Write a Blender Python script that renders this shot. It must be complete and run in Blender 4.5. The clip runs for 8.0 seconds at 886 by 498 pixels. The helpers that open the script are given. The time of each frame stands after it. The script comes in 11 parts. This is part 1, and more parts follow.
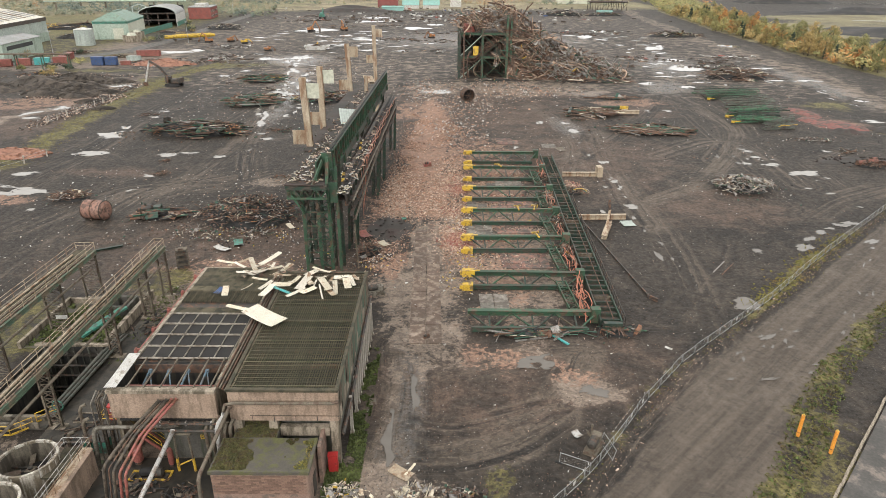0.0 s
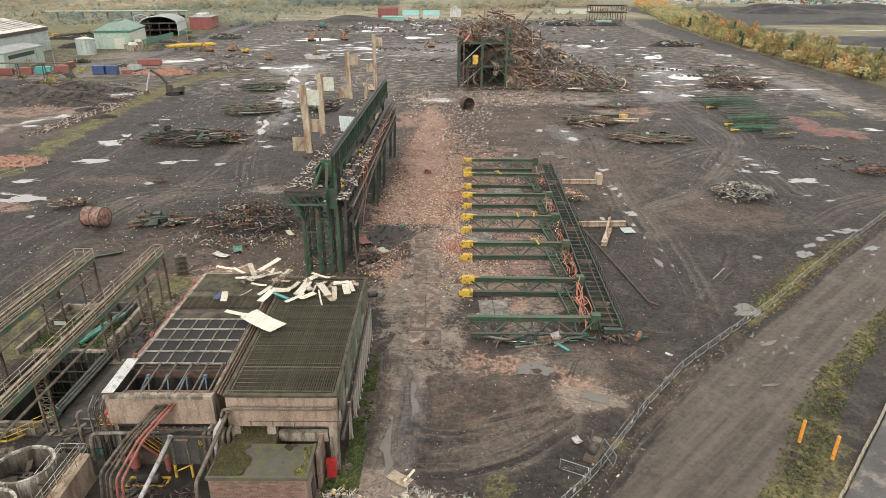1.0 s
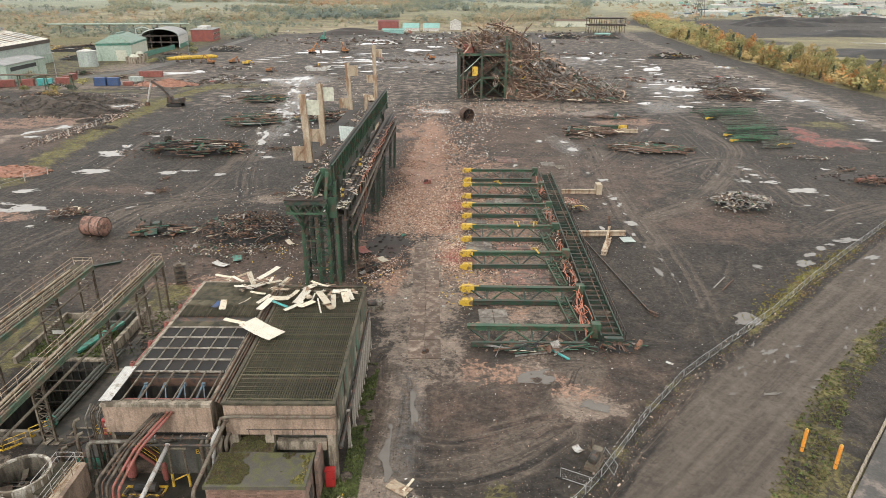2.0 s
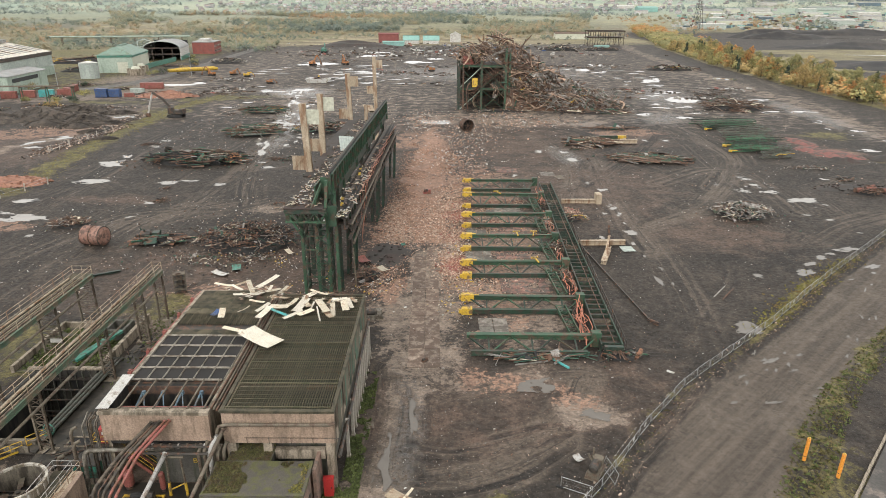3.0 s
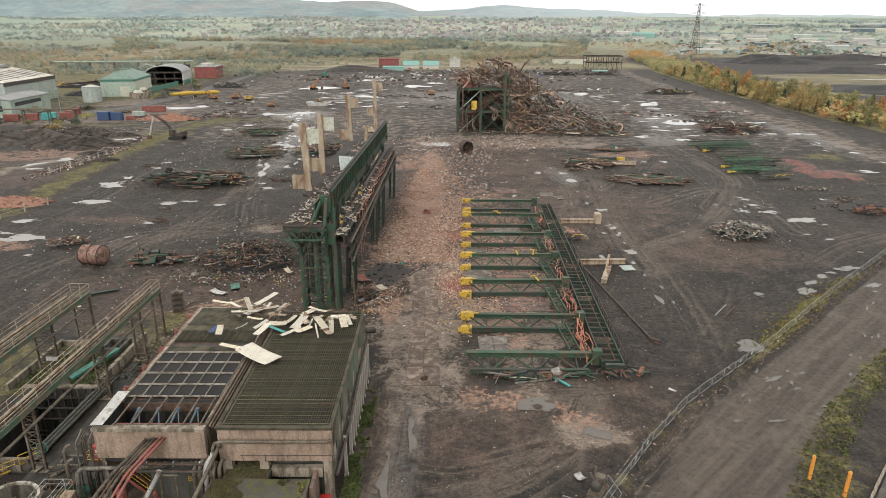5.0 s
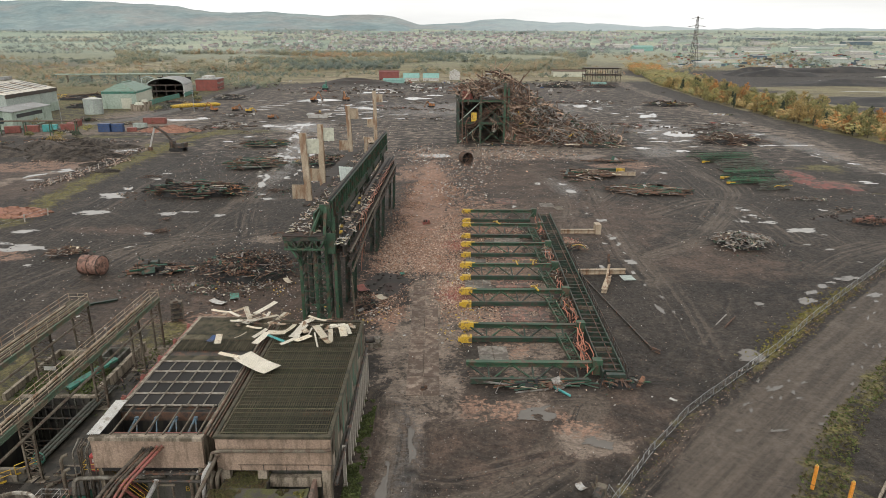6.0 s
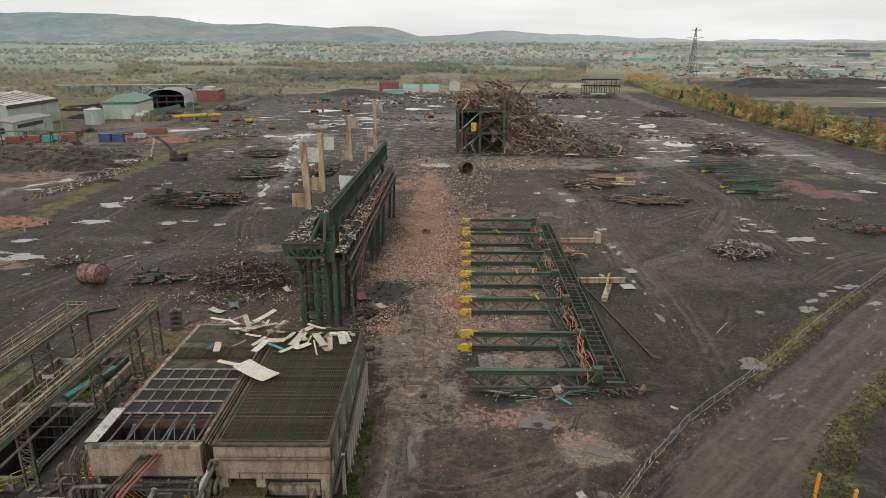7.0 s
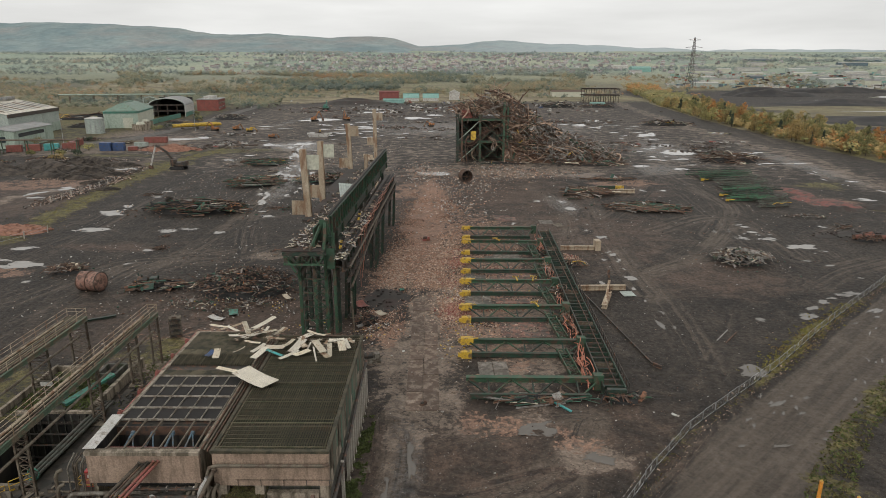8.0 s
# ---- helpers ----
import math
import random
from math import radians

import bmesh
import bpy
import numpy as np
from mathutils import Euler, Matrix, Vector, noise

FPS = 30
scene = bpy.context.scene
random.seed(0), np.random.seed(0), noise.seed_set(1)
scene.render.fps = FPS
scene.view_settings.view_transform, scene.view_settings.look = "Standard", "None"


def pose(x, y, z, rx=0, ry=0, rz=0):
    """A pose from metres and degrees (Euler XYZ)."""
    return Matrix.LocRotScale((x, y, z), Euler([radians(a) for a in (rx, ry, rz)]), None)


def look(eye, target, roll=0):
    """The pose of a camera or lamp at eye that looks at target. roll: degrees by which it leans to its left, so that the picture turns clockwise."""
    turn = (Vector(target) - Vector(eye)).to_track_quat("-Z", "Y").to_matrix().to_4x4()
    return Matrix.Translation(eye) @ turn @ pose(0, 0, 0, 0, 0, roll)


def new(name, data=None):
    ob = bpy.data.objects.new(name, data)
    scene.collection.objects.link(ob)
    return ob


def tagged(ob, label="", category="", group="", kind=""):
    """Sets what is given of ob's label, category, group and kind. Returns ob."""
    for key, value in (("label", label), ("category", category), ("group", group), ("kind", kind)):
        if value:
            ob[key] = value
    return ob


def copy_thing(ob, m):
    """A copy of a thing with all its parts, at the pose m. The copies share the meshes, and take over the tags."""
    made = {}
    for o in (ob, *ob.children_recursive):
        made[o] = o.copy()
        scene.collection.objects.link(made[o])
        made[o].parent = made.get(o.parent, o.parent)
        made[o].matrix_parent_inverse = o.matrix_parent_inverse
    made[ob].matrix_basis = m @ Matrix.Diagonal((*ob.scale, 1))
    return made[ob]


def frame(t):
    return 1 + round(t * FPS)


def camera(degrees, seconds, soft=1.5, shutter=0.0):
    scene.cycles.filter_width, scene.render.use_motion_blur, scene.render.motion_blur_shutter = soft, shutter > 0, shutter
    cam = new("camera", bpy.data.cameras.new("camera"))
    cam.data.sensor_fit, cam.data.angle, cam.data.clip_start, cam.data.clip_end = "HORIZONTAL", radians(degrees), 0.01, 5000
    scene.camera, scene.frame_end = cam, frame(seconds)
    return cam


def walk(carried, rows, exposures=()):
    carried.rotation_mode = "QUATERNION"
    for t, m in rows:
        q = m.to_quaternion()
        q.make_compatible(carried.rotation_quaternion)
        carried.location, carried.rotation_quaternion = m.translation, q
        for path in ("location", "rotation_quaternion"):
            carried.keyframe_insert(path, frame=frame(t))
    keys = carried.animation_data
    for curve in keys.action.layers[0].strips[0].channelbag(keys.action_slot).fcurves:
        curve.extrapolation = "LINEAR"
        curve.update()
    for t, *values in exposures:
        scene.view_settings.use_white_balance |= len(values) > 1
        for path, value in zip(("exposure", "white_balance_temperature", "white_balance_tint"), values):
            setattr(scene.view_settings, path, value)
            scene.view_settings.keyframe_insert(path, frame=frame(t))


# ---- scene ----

# camera: a slow descent with a steady upward tilt
cam = camera(69.0, 8.0, 0.78)


def aim(x, y, z, yaw, pitch, roll):
    a, b = radians(yaw), radians(pitch)
    ahead = Vector((-math.sin(a) * math.cos(b), math.cos(a) * math.cos(b), math.sin(b)))
    eye = Vector((x, y, z))
    return look(eye, eye + ahead * 10, roll)


PATH = (
    (0.0, 0.000, 0.000, 42.000, 0.000, -23.702, 0.277),
    (0.5, 0.033, -0.031, 41.794, 0.004, -23.333, 0.273),
    (1.0, 0.063, -0.056, 41.583, 0.007, -22.888, 0.269),
    (1.5, 0.091, -0.076, 41.369, 0.010, -22.372, 0.264),
    (3.0, 0.162, -0.111, 40.721, 0.015, -20.810, 0.248),
    (3.5, 0.182, -0.118, 40.507, 0.016, -20.309, 0.242),
    (4.0, 0.200, -0.122, 40.296, 0.016, -19.794, 0.236),
    (4.5, 0.215, -0.126, 40.089, 0.016, -19.268, 0.229),
    (6.0, 0.252, -0.139, 39.505, 0.012, -17.653, 0.206),
    (6.5, 0.260, -0.146, 39.327, 0.010, -17.170, 0.197),
    (7.0, 0.267, -0.155, 39.159, 0.007, -16.719, 0.189),
    (7.5, 0.273, -0.168, 39.003, 0.004, -16.281, 0.179),
    (8.0, 0.276, -0.185, 38.859, 0.000, -15.916, 0.170),
)
EXPOSURES = ((0.0, 0.95), (4.0, 0.8), (6.0, 0.4), (8.0, 0.0))
walk(cam, [(r[0], aim(*r[1:])) for r in PATH], EXPOSURES)

# overcast daylight
SUN_EL, SUN_AZ = radians(38), radians(200)
world = bpy.data.worlds.new("overcast_sky")
scene.world = world
world.use_nodes = True
wt = world.node_tree
wt.nodes.clear()
w_out = wt.nodes.new("ShaderNodeOutputWorld")
w_bg = wt.nodes.new("ShaderNodeBackground")
w_sky = wt.nodes.new("ShaderNodeTexSky")
w_sky.sky_type, w_sky.sun_disc = "NISHITA", False
w_sky.sun_elevation, w_sky.sun_rotation = SUN_EL, SUN_AZ
w_sky.dust_density, w_sky.air_density, w_sky.ozone_density = 5.0, 1.0, 1.0
w_hs = wt.nodes.new("ShaderNodeHueSaturation")
w_hs.inputs["Saturation"].default_value = 0.10
w_co = wt.nodes.new("ShaderNodeTexCoord")
w_mp = wt.nodes.new("ShaderNodeMapping")
w_mp.inputs["Scale"].default_value = (1.2, 1.2, 9.0)
w_nz = wt.nodes.new("ShaderNodeTexNoise")
w_nz.inputs["Scale"].default_value, w_nz.inputs["Detail"].default_value = 2.2, 7.0
w_rp = wt.nodes.new("ShaderNodeMapRange")
for key, value in (("From Min", 0.3), ("From Max", 0.7), ("To Min", 0.84), ("To Max", 1.1)):
    w_rp.inputs[key].default_value = value
w_mx = wt.nodes.new("ShaderNodeMix")
w_mx.data_type, w_mx.blend_type = "RGBA", "MULTIPLY"
w_mx.inputs["Factor"].default_value = 1.0
w_flat = wt.nodes.new("ShaderNodeMix")
w_flat.data_type = "RGBA"
w_flat.inputs["Factor"].default_value = 0.75
w_flat.inputs[7].default_value = (11.6, 11.6, 11.35, 1)
wt.links.new(w_sky.outputs[0], w_hs.inputs["Color"])
wt.links.new(w_hs.outputs[0], w_flat.inputs[6])
wt.links.new(w_co.outputs["Generated"], w_mp.inputs[0])
wt.links.new(w_mp.outputs[0], w_nz.inputs["Vector"])
wt.links.new(w_nz.outputs["Fac"], w_rp.inputs["Value"])
wt.links.new(w_flat.outputs[2], w_mx.inputs[6])
wt.links.new(w_rp.outputs[0], w_mx.inputs[7])
wt.links.new(w_mx.outputs[2], w_bg.inputs["Color"])
w_bg.inputs["Strength"].default_value = 0.091
wt.links.new(w_bg.outputs[0], w_out.inputs[0])

sun = new("sun", bpy.data.lights.new("sun", "SUN"))
sun.data.energy, sun.data.angle, sun.data.color = 0.68, radians(25), (1.0, 0.96, 0.9)
sun.matrix_world = look((0, 0, 100), (-math.sin(SUN_AZ) * 50, -math.cos(SUN_AZ) * 50, 100 - 50 * math.tan(SUN_EL)))


# ---- materials ----
class Nodes:
    """A short way to write node trees."""

    def __init__(self, name):
        self.mat = bpy.data.materials.new(name)
        self.mat.use_nodes = True
        self.t = self.mat.node_tree
        self.bsdf = self.t.nodes["Principled BSDF"]

    def add(self, kind):
        return self.t.nodes.new("ShaderNode" + kind)

    def put(self, socket, value):
        if isinstance(value, bpy.types.NodeSocket):
            self.t.links.new(value, socket)
        elif isinstance(value, tuple) and len(value) == 3 and socket.type == "RGBA":
            socket.default_value = (*value, 1)
        else:
            socket.default_value = value

    def noise(self, vec, scale, detail=4.0, rough=0.55, warp=0.0):
        n = self.add("TexNoise")
        self.put(n.inputs["Vector"], vec)
        self.put(n.inputs["Scale"], scale)
        self.put(n.inputs["Detail"], detail)
        self.put(n.inputs["Roughness"], rough)
        self.put(n.inputs["Distortion"], warp)
        return n.outputs["Fac"]

    def span(self, value, a, b, c=0.0, d=1.0, smooth=False):
        n = self.add("MapRange")
        n.interpolation_type = "SMOOTHSTEP" if smooth else "LINEAR"
        for s, v in zip(("Value", "From Min", "From Max", "To Min", "To Max"), (value, a, b, c, d)):
            self.put(n.inputs[s], v)
        return n.outputs[0]

    def mix(self, fac, a, b, blend="MIX"):
        n = self.add("Mix")
        n.data_type, n.blend_type = "RGBA", blend
        self.put(n.inputs["Factor"], fac)
        self.put(n.inputs[6], a)
        self.put(n.inputs[7], b)
        return n.outputs[2]

    def calc(self, op, a, b=0.0):
        n = self.add("Math")
        n.operation = op
        self.put(n.inputs[0], a)
        self.put(n.inputs[1], b)
        return n.outputs[0]

    def scaled(self, vec, s, rot=(0, 0, 0)):
        n = self.add("Mapping")
        self.put(n.inputs["Vector"], vec)
        n.inputs["Scale"].default_value = s
        n.inputs["Rotation"].default_value = rot
        return n.outputs[0]

    def bump(self, height, strength, distance):
        n = self.add("Bump")
        self.put(n.inputs["Height"], height)
        n.inputs["Strength"].default_value, n.inputs["Distance"].default_value = strength, distance
        self.t.links.new(n.outputs[0], self.bsdf.inputs["Normal"])

    def done(self, color, rough, metal=0.0):
        self.put(self.bsdf.inputs["Base Color"], color)
        self.put(self.bsdf.inputs["Roughness"], rough)
        self.put(self.bsdf.inputs["Metallic"], metal)
        return self.mat


def surf(name, a, b, scale=0.6, rough=0.75, metal=0.0, stain=None, amount=0.45, grain=9.0, island=0.0, each=0.0, bump=0.25, streak=False):
    """A weathered surface: two tones, stains with edges of their own, grain, and a tint that differs from piece to piece."""
    n = Nodes(name)
    co = n.add("TexCoord").outputs["Object"]
    base = n.mix(n.span(n.noise(co, scale, 5), 0.32, 0.68), a, b)
    if stain:
        where = n.scaled(co, (1, 1, 0.18)) if streak else co
        spot = n.noise(where, scale * 1.9, 7, 0.65)
        base = n.mix(n.span(spot, 0.62 - amount * 0.4, 0.74 - amount * 0.3, smooth=True), base, stain)
    fine = n.noise(co, grain, 3, 0.6)
    base = n.mix(1.0, base, n.mix(n.span(fine, 0.3, 0.7), (0.72, 0.72, 0.72), (1.2, 1.2, 1.2)), "MULTIPLY")
    if island:
        r = n.add("NewGeometry").outputs["Random Per Island"]
        base = n.mix(1.0, base, n.mix(r, (1 - island,) * 3, (1 + island,) * 3), "MULTIPLY")
    if each:
        r = n.add("ObjectInfo").outputs["Random"]
        base = n.mix(1.0, base, n.mix(r, (1 - each,) * 3, (1 + each,) * 3), "MULTIPLY")
    if bump:
        n.bump(fine, bump, 0.03)
    return n.done(base, n.span(fine, 0.2, 0.8, max(rough - 0.12, 0.02), min(rough + 0.12, 1)), metal)


RUST = (0.13, 0.062, 0.035)
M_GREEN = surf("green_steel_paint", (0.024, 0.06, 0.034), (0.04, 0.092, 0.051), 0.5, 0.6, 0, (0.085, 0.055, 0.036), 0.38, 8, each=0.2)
# dark green paint, also the green darkened for rear members in shade
M_DARKGREEN = surf("dark_and_shaded_green_steel", (0.012, 0.028, 0.02), (0.02, 0.044, 0.028), 0.5, 0.55, 0, (0.06, 0.045, 0.035), 0.45, 8)
M_DARKSTEEL = surf("grimy_dark_steel", (0.028, 0.025, 0.021), (0.058, 0.05, 0.041), 0.7, 0.65, 0, RUST, 0.3, 8)
M_RUST = surf("rusty_steel", (0.085, 0.047, 0.031), (0.155, 0.086, 0.056), 0.8, 0.85, 0, (0.05, 0.04, 0.035), 0.4, 10)
M_TANSTEEL = surf("faded_tan_paint_on_steel", (0.3, 0.235, 0.16), (0.42, 0.35, 0.26), 0.5, 0.7, 0, (0.2, 0.115, 0.065), 0.42, 8, streak=True)
M_YELLOW = surf("yellow_steel_paint", (0.5, 0.32, 0.03), (0.62, 0.41, 0.05), 0.8, 0.55, 0, (0.17, 0.11, 0.05), 0.38, 9)
M_ORANGE = surf("orange_paint", (0.62, 0.24, 0.035), (0.7, 0.3, 0.05), 0.8, 0.45, 0, (0.3, 0.15, 0.06), 0.15, 9)
M_RED = surf("red_paint", (0.33, 0.022, 0.022), (0.42, 0.035, 0.03), 0.7, 0.45, 0, (0.2, 0.05, 0.04), 0.2, 9)
M_DULLRED = surf("dull_red_paint", (0.2, 0.06, 0.05), (0.3, 0.1, 0.08), 0.7, 0.6, 0, RUST, 0.35, 9)
M_BLUE = surf("blue_paint", (0.03, 0.065, 0.16), (0.05, 0.09, 0.21), 0.5, 0.5, 0, (0.06, 0.07, 0.09), 0.3, 9)
M_TEAL = surf("teal_paint", (0.05, 0.28, 0.28), (0.09, 0.38, 0.36), 0.7, 0.5, 0, (0.1, 0.14, 0.12), 0.2, 9)
M_SEAGREEN = surf("pale_sea_green_sheet", (0.17, 0.33, 0.29), (0.23, 0.4, 0.36), 0.3, 0.6, 0, (0.2, 0.26, 0.23), 0.2, 3)
M_PIPEGREEN = surf("sea_green_pipe_paint", (0.04, 0.18, 0.13), (0.06, 0.24, 0.18), 0.7, 0.5, 0, (0.07, 0.08, 0.06), 0.4, 9)
M_CONCRETE = surf("weathered_concrete", (0.25, 0.208, 0.16), (0.34, 0.285, 0.22), 0.5, 0.85, 0, (0.1, 0.082, 0.056), 0.48, 7, streak=True)
M_DARKCONC = surf("dark_streaked_concrete", (0.07, 0.066, 0.058), (0.13, 0.12, 0.105), 0.4, 0.8, 0, (0.05, 0.055, 0.035), 0.45, 7, streak=True)
M_PINKWALL = surf("pinkish_render_with_streaks", (0.25, 0.178, 0.13), (0.335, 0.245, 0.182), 0.4, 0.85, 0, (0.15, 0.108, 0.078), 0.4, 7, streak=True)
M_CREAM = surf("cream_cladding_sheet", (0.44, 0.385, 0.29), (0.56, 0.5, 0.39), 0.7, 0.6, 0, (0.29, 0.21, 0.14), 0.24, 9, island=0.15, each=0.22)
M_TIMBER = surf("grey_weathered_slats", (0.062, 0.052, 0.031), (0.108, 0.09, 0.055), 0.6, 0.85, 0, (0.035, 0.034, 0.018), 0.4, 12, each=0.35)
M_FADEDBLUE = surf("faded_blue_paint", (0.06, 0.11, 0.15), (0.1, 0.16, 0.2), 0.7, 0.6, 0, (0.1, 0.09, 0.08), 0.4, 9)
M_LIGHTCONC = surf("pale_concrete", (0.36, 0.325, 0.28), (0.46, 0.42, 0.365), 0.6, 0.85, 0, (0.2, 0.17, 0.13), 0.35, 8, streak=True)
M_DULLORANGE = surf("worn_orange_paint", (0.34, 0.13, 0.04), (0.46, 0.19, 0.06), 0.6, 0.6, 0, (0.1, 0.07, 0.05), 0.45, 5)
M_GREYPIPE = surf("dull_grey_pipe_lagging", (0.088, 0.073, 0.053), (0.17, 0.145, 0.107), 0.8, 0.75, 0, (0.085, 0.055, 0.038), 0.42, 9)
M_LIGHTPIPE = surf("pale_grey_pipe", (0.34, 0.33, 0.31), (0.45, 0.44, 0.42), 0.8, 0.55, 0, (0.2, 0.16, 0.13), 0.35, 9)
M_GALV = surf("galvanised_steel", (0.3, 0.31, 0.31), (0.42, 0.43, 0.43), 1.5, 0.45, 0.5, (0.22, 0.2, 0.17), 0.25, 12)
M_MESHGREY = surf("grey_screen_mesh", (0.014, 0.013, 0.013), (0.024, 0.022, 0.021), 1.0, 0.95, 0, None, 0.3, 14)
M_MESHGREY.node_tree.nodes["Principled BSDF"].inputs["Specular IOR Level"].default_value = 0.08
M_WHITE = surf("dirty_white_paint", (0.42, 0.41, 0.385), (0.56, 0.545, 0.51), 0.6, 0.6, 0, (0.24, 0.21, 0.17), 0.35, 9)
# black rubber and soot; also colours voids and floors that lie in shade
M_BLACK = surf("black_rubber_soot_and_shade", (0.012, 0.012, 0.012), (0.03, 0.028, 0.026), 0.8, 0.85, 0, None, 0.3, 9)
M_BRICK = surf("red_brown_brick", (0.16, 0.095, 0.068), (0.24, 0.15, 0.11), 0.7, 0.9, 0, (0.1, 0.072, 0.055), 0.4, 14, each=0.3)
M_MORTAR = surf("brick_wall_core", (0.2, 0.13, 0.1), (0.27, 0.18, 0.14), 0.6, 0.95, 0, (0.13, 0.1, 0.08), 0.4, 9)
M_ROOFFELT = surf("dark_roofing_felt", (0.062, 0.056, 0.047), (0.1, 0.088, 0.073), 0.5, 0.9, 0, (0.09, 0.09, 0.035), 0.45, 9)
M_SCRAP = surf("mixed_scrap_metal", (0.06, 0.045, 0.036), (0.15, 0.1, 0.075), 0.5, 0.75, 0, RUST, 0.5, 6, island=0.55)
M_SCRAPGREY = surf("pale_grey_scrap_metal", (0.16, 0.15, 0.14), (0.34, 0.32, 0.29), 0.5, 0.6, 0.1, (0.13, 0.1, 0.08), 0.4, 6, island=0.4)
M_SCRAPBROWN = surf("brown_scrap_pipes", (0.1, 0.068, 0.049), (0.22, 0.155, 0.112), 0.5, 0.8, 0, (0.06, 0.045, 0.035), 0.35, 6, island=0.6)
M_HEAPBROWN = surf("weathered_brown_pipes", (0.18, 0.12, 0.086), (0.4, 0.285, 0.205), 0.5, 0.8, 0, (0.08, 0.055, 0.04), 0.3, 6, island=0.65)
M_SCRAPGREEN = surf("green_painted_scrap", (0.018, 0.06, 0.04), (0.03, 0.09, 0.055), 0.5, 0.6, 0, RUST, 0.3, 6, island=0.4)
M_SOIL = surf("dark_spoil", (0.03, 0.026, 0.023), (0.06, 0.052, 0.045), 0.12, 0.95, 0, (0.045, 0.03, 0.025), 0.4, 2.5, bump=0.6)
M_RUBBLE = surf("crushed_brick_rubble", (0.23, 0.115, 0.074), (0.4, 0.25, 0.175), 0.8, 0.95, 0, None, 0.4, 5, island=0.5)
M_STONES = surf("pale_brick_and_mortar_rubble", (0.3, 0.205, 0.15), (0.5, 0.39, 0.31), 0.8, 0.95, 0, None, 0.4, 5, island=0.45)
M_GRASS = surf("rough_grass", (0.14, 0.13, 0.028), (0.22, 0.195, 0.052), 0.15, 0.95, 0, (0.19, 0.13, 0.05), 0.4, 3, island=0.35, bump=0)
M_WEEDS = surf("green_weeds", (0.06, 0.08, 0.022), (0.11, 0.13, 0.04), 0.5, 0.95, 0, None, 0.4, 5, island=0.35, bump=0)
M_BARK = surf("grey_bark", (0.08, 0.065, 0.05), (0.13, 0.11, 0.09), 1.0, 0.95, 0, None, 0.4, 8)
M_ROPE = surf("faded_red_cable", (0.36, 0.13, 0.08), (0.48, 0.2, 0.13), 1.0, 0.6, 0, None, 0.4, 9)
M_SHEETGREEN = surf("pale_green_cladding", (0.27, 0.335, 0.275), (0.34, 0.4, 0.335), 0.12, 0.6, 0, (0.14, 0.185, 0.14), 0.25, 1.5, streak=True)
M_SHEETCREAM = surf("pale_cream_cladding", (0.42, 0.42, 0.33), (0.5, 0.5, 0.41), 0.12, 0.6, 0, (0.34, 0.32, 0.25), 0.15, 1.5, streak=True)
M_SHEETGREY = surf("grey_green_cladding", (0.3, 0.34, 0.31), (0.38, 0.42, 0.38), 0.12, 0.6, 0, (0.25, 0.27, 0.23), 0.15, 1.5, streak=True)
M_ROOFCREAM = surf("pale_patched_sheet_roof", (0.48, 0.44, 0.37), (0.6, 0.56, 0.48), 0.1, 0.6, 0, (0.3, 0.27, 0.22), 0.25, 1.5)
M_ROOFGREY = surf("grey_sheet_roof", (0.19, 0.19, 0.185), (0.3, 0.3, 0.29), 0.1, 0.6, 0, (0.17, 0.15, 0.13), 0.25, 1.5)


def glass(name):
    n = Nodes(name)
    return n.done((0.03, 0.04, 0.045), 0.08)


def water(name, dark, pale):
    n = Nodes(name)
    co = n.add("TexCoord").outputs["Object"]
    n.bsdf.inputs["IOR"].default_value = 1.33
    n.bump(n.noise(co, 1.4, 3), 0.012, 0.02)
    return n.done(n.mix(n.noise(co, 0.5, 4), dark, pale), 0.03)


M_GLASS = glass("dark_window_glass")
M_WATER = water("rain_water", (0.17, 0.15, 0.13), (0.24, 0.22, 0.195))
M_SHALLOW = water("muddy_rain_water", (0.1, 0.087, 0.074), (0.155, 0.138, 0.12))


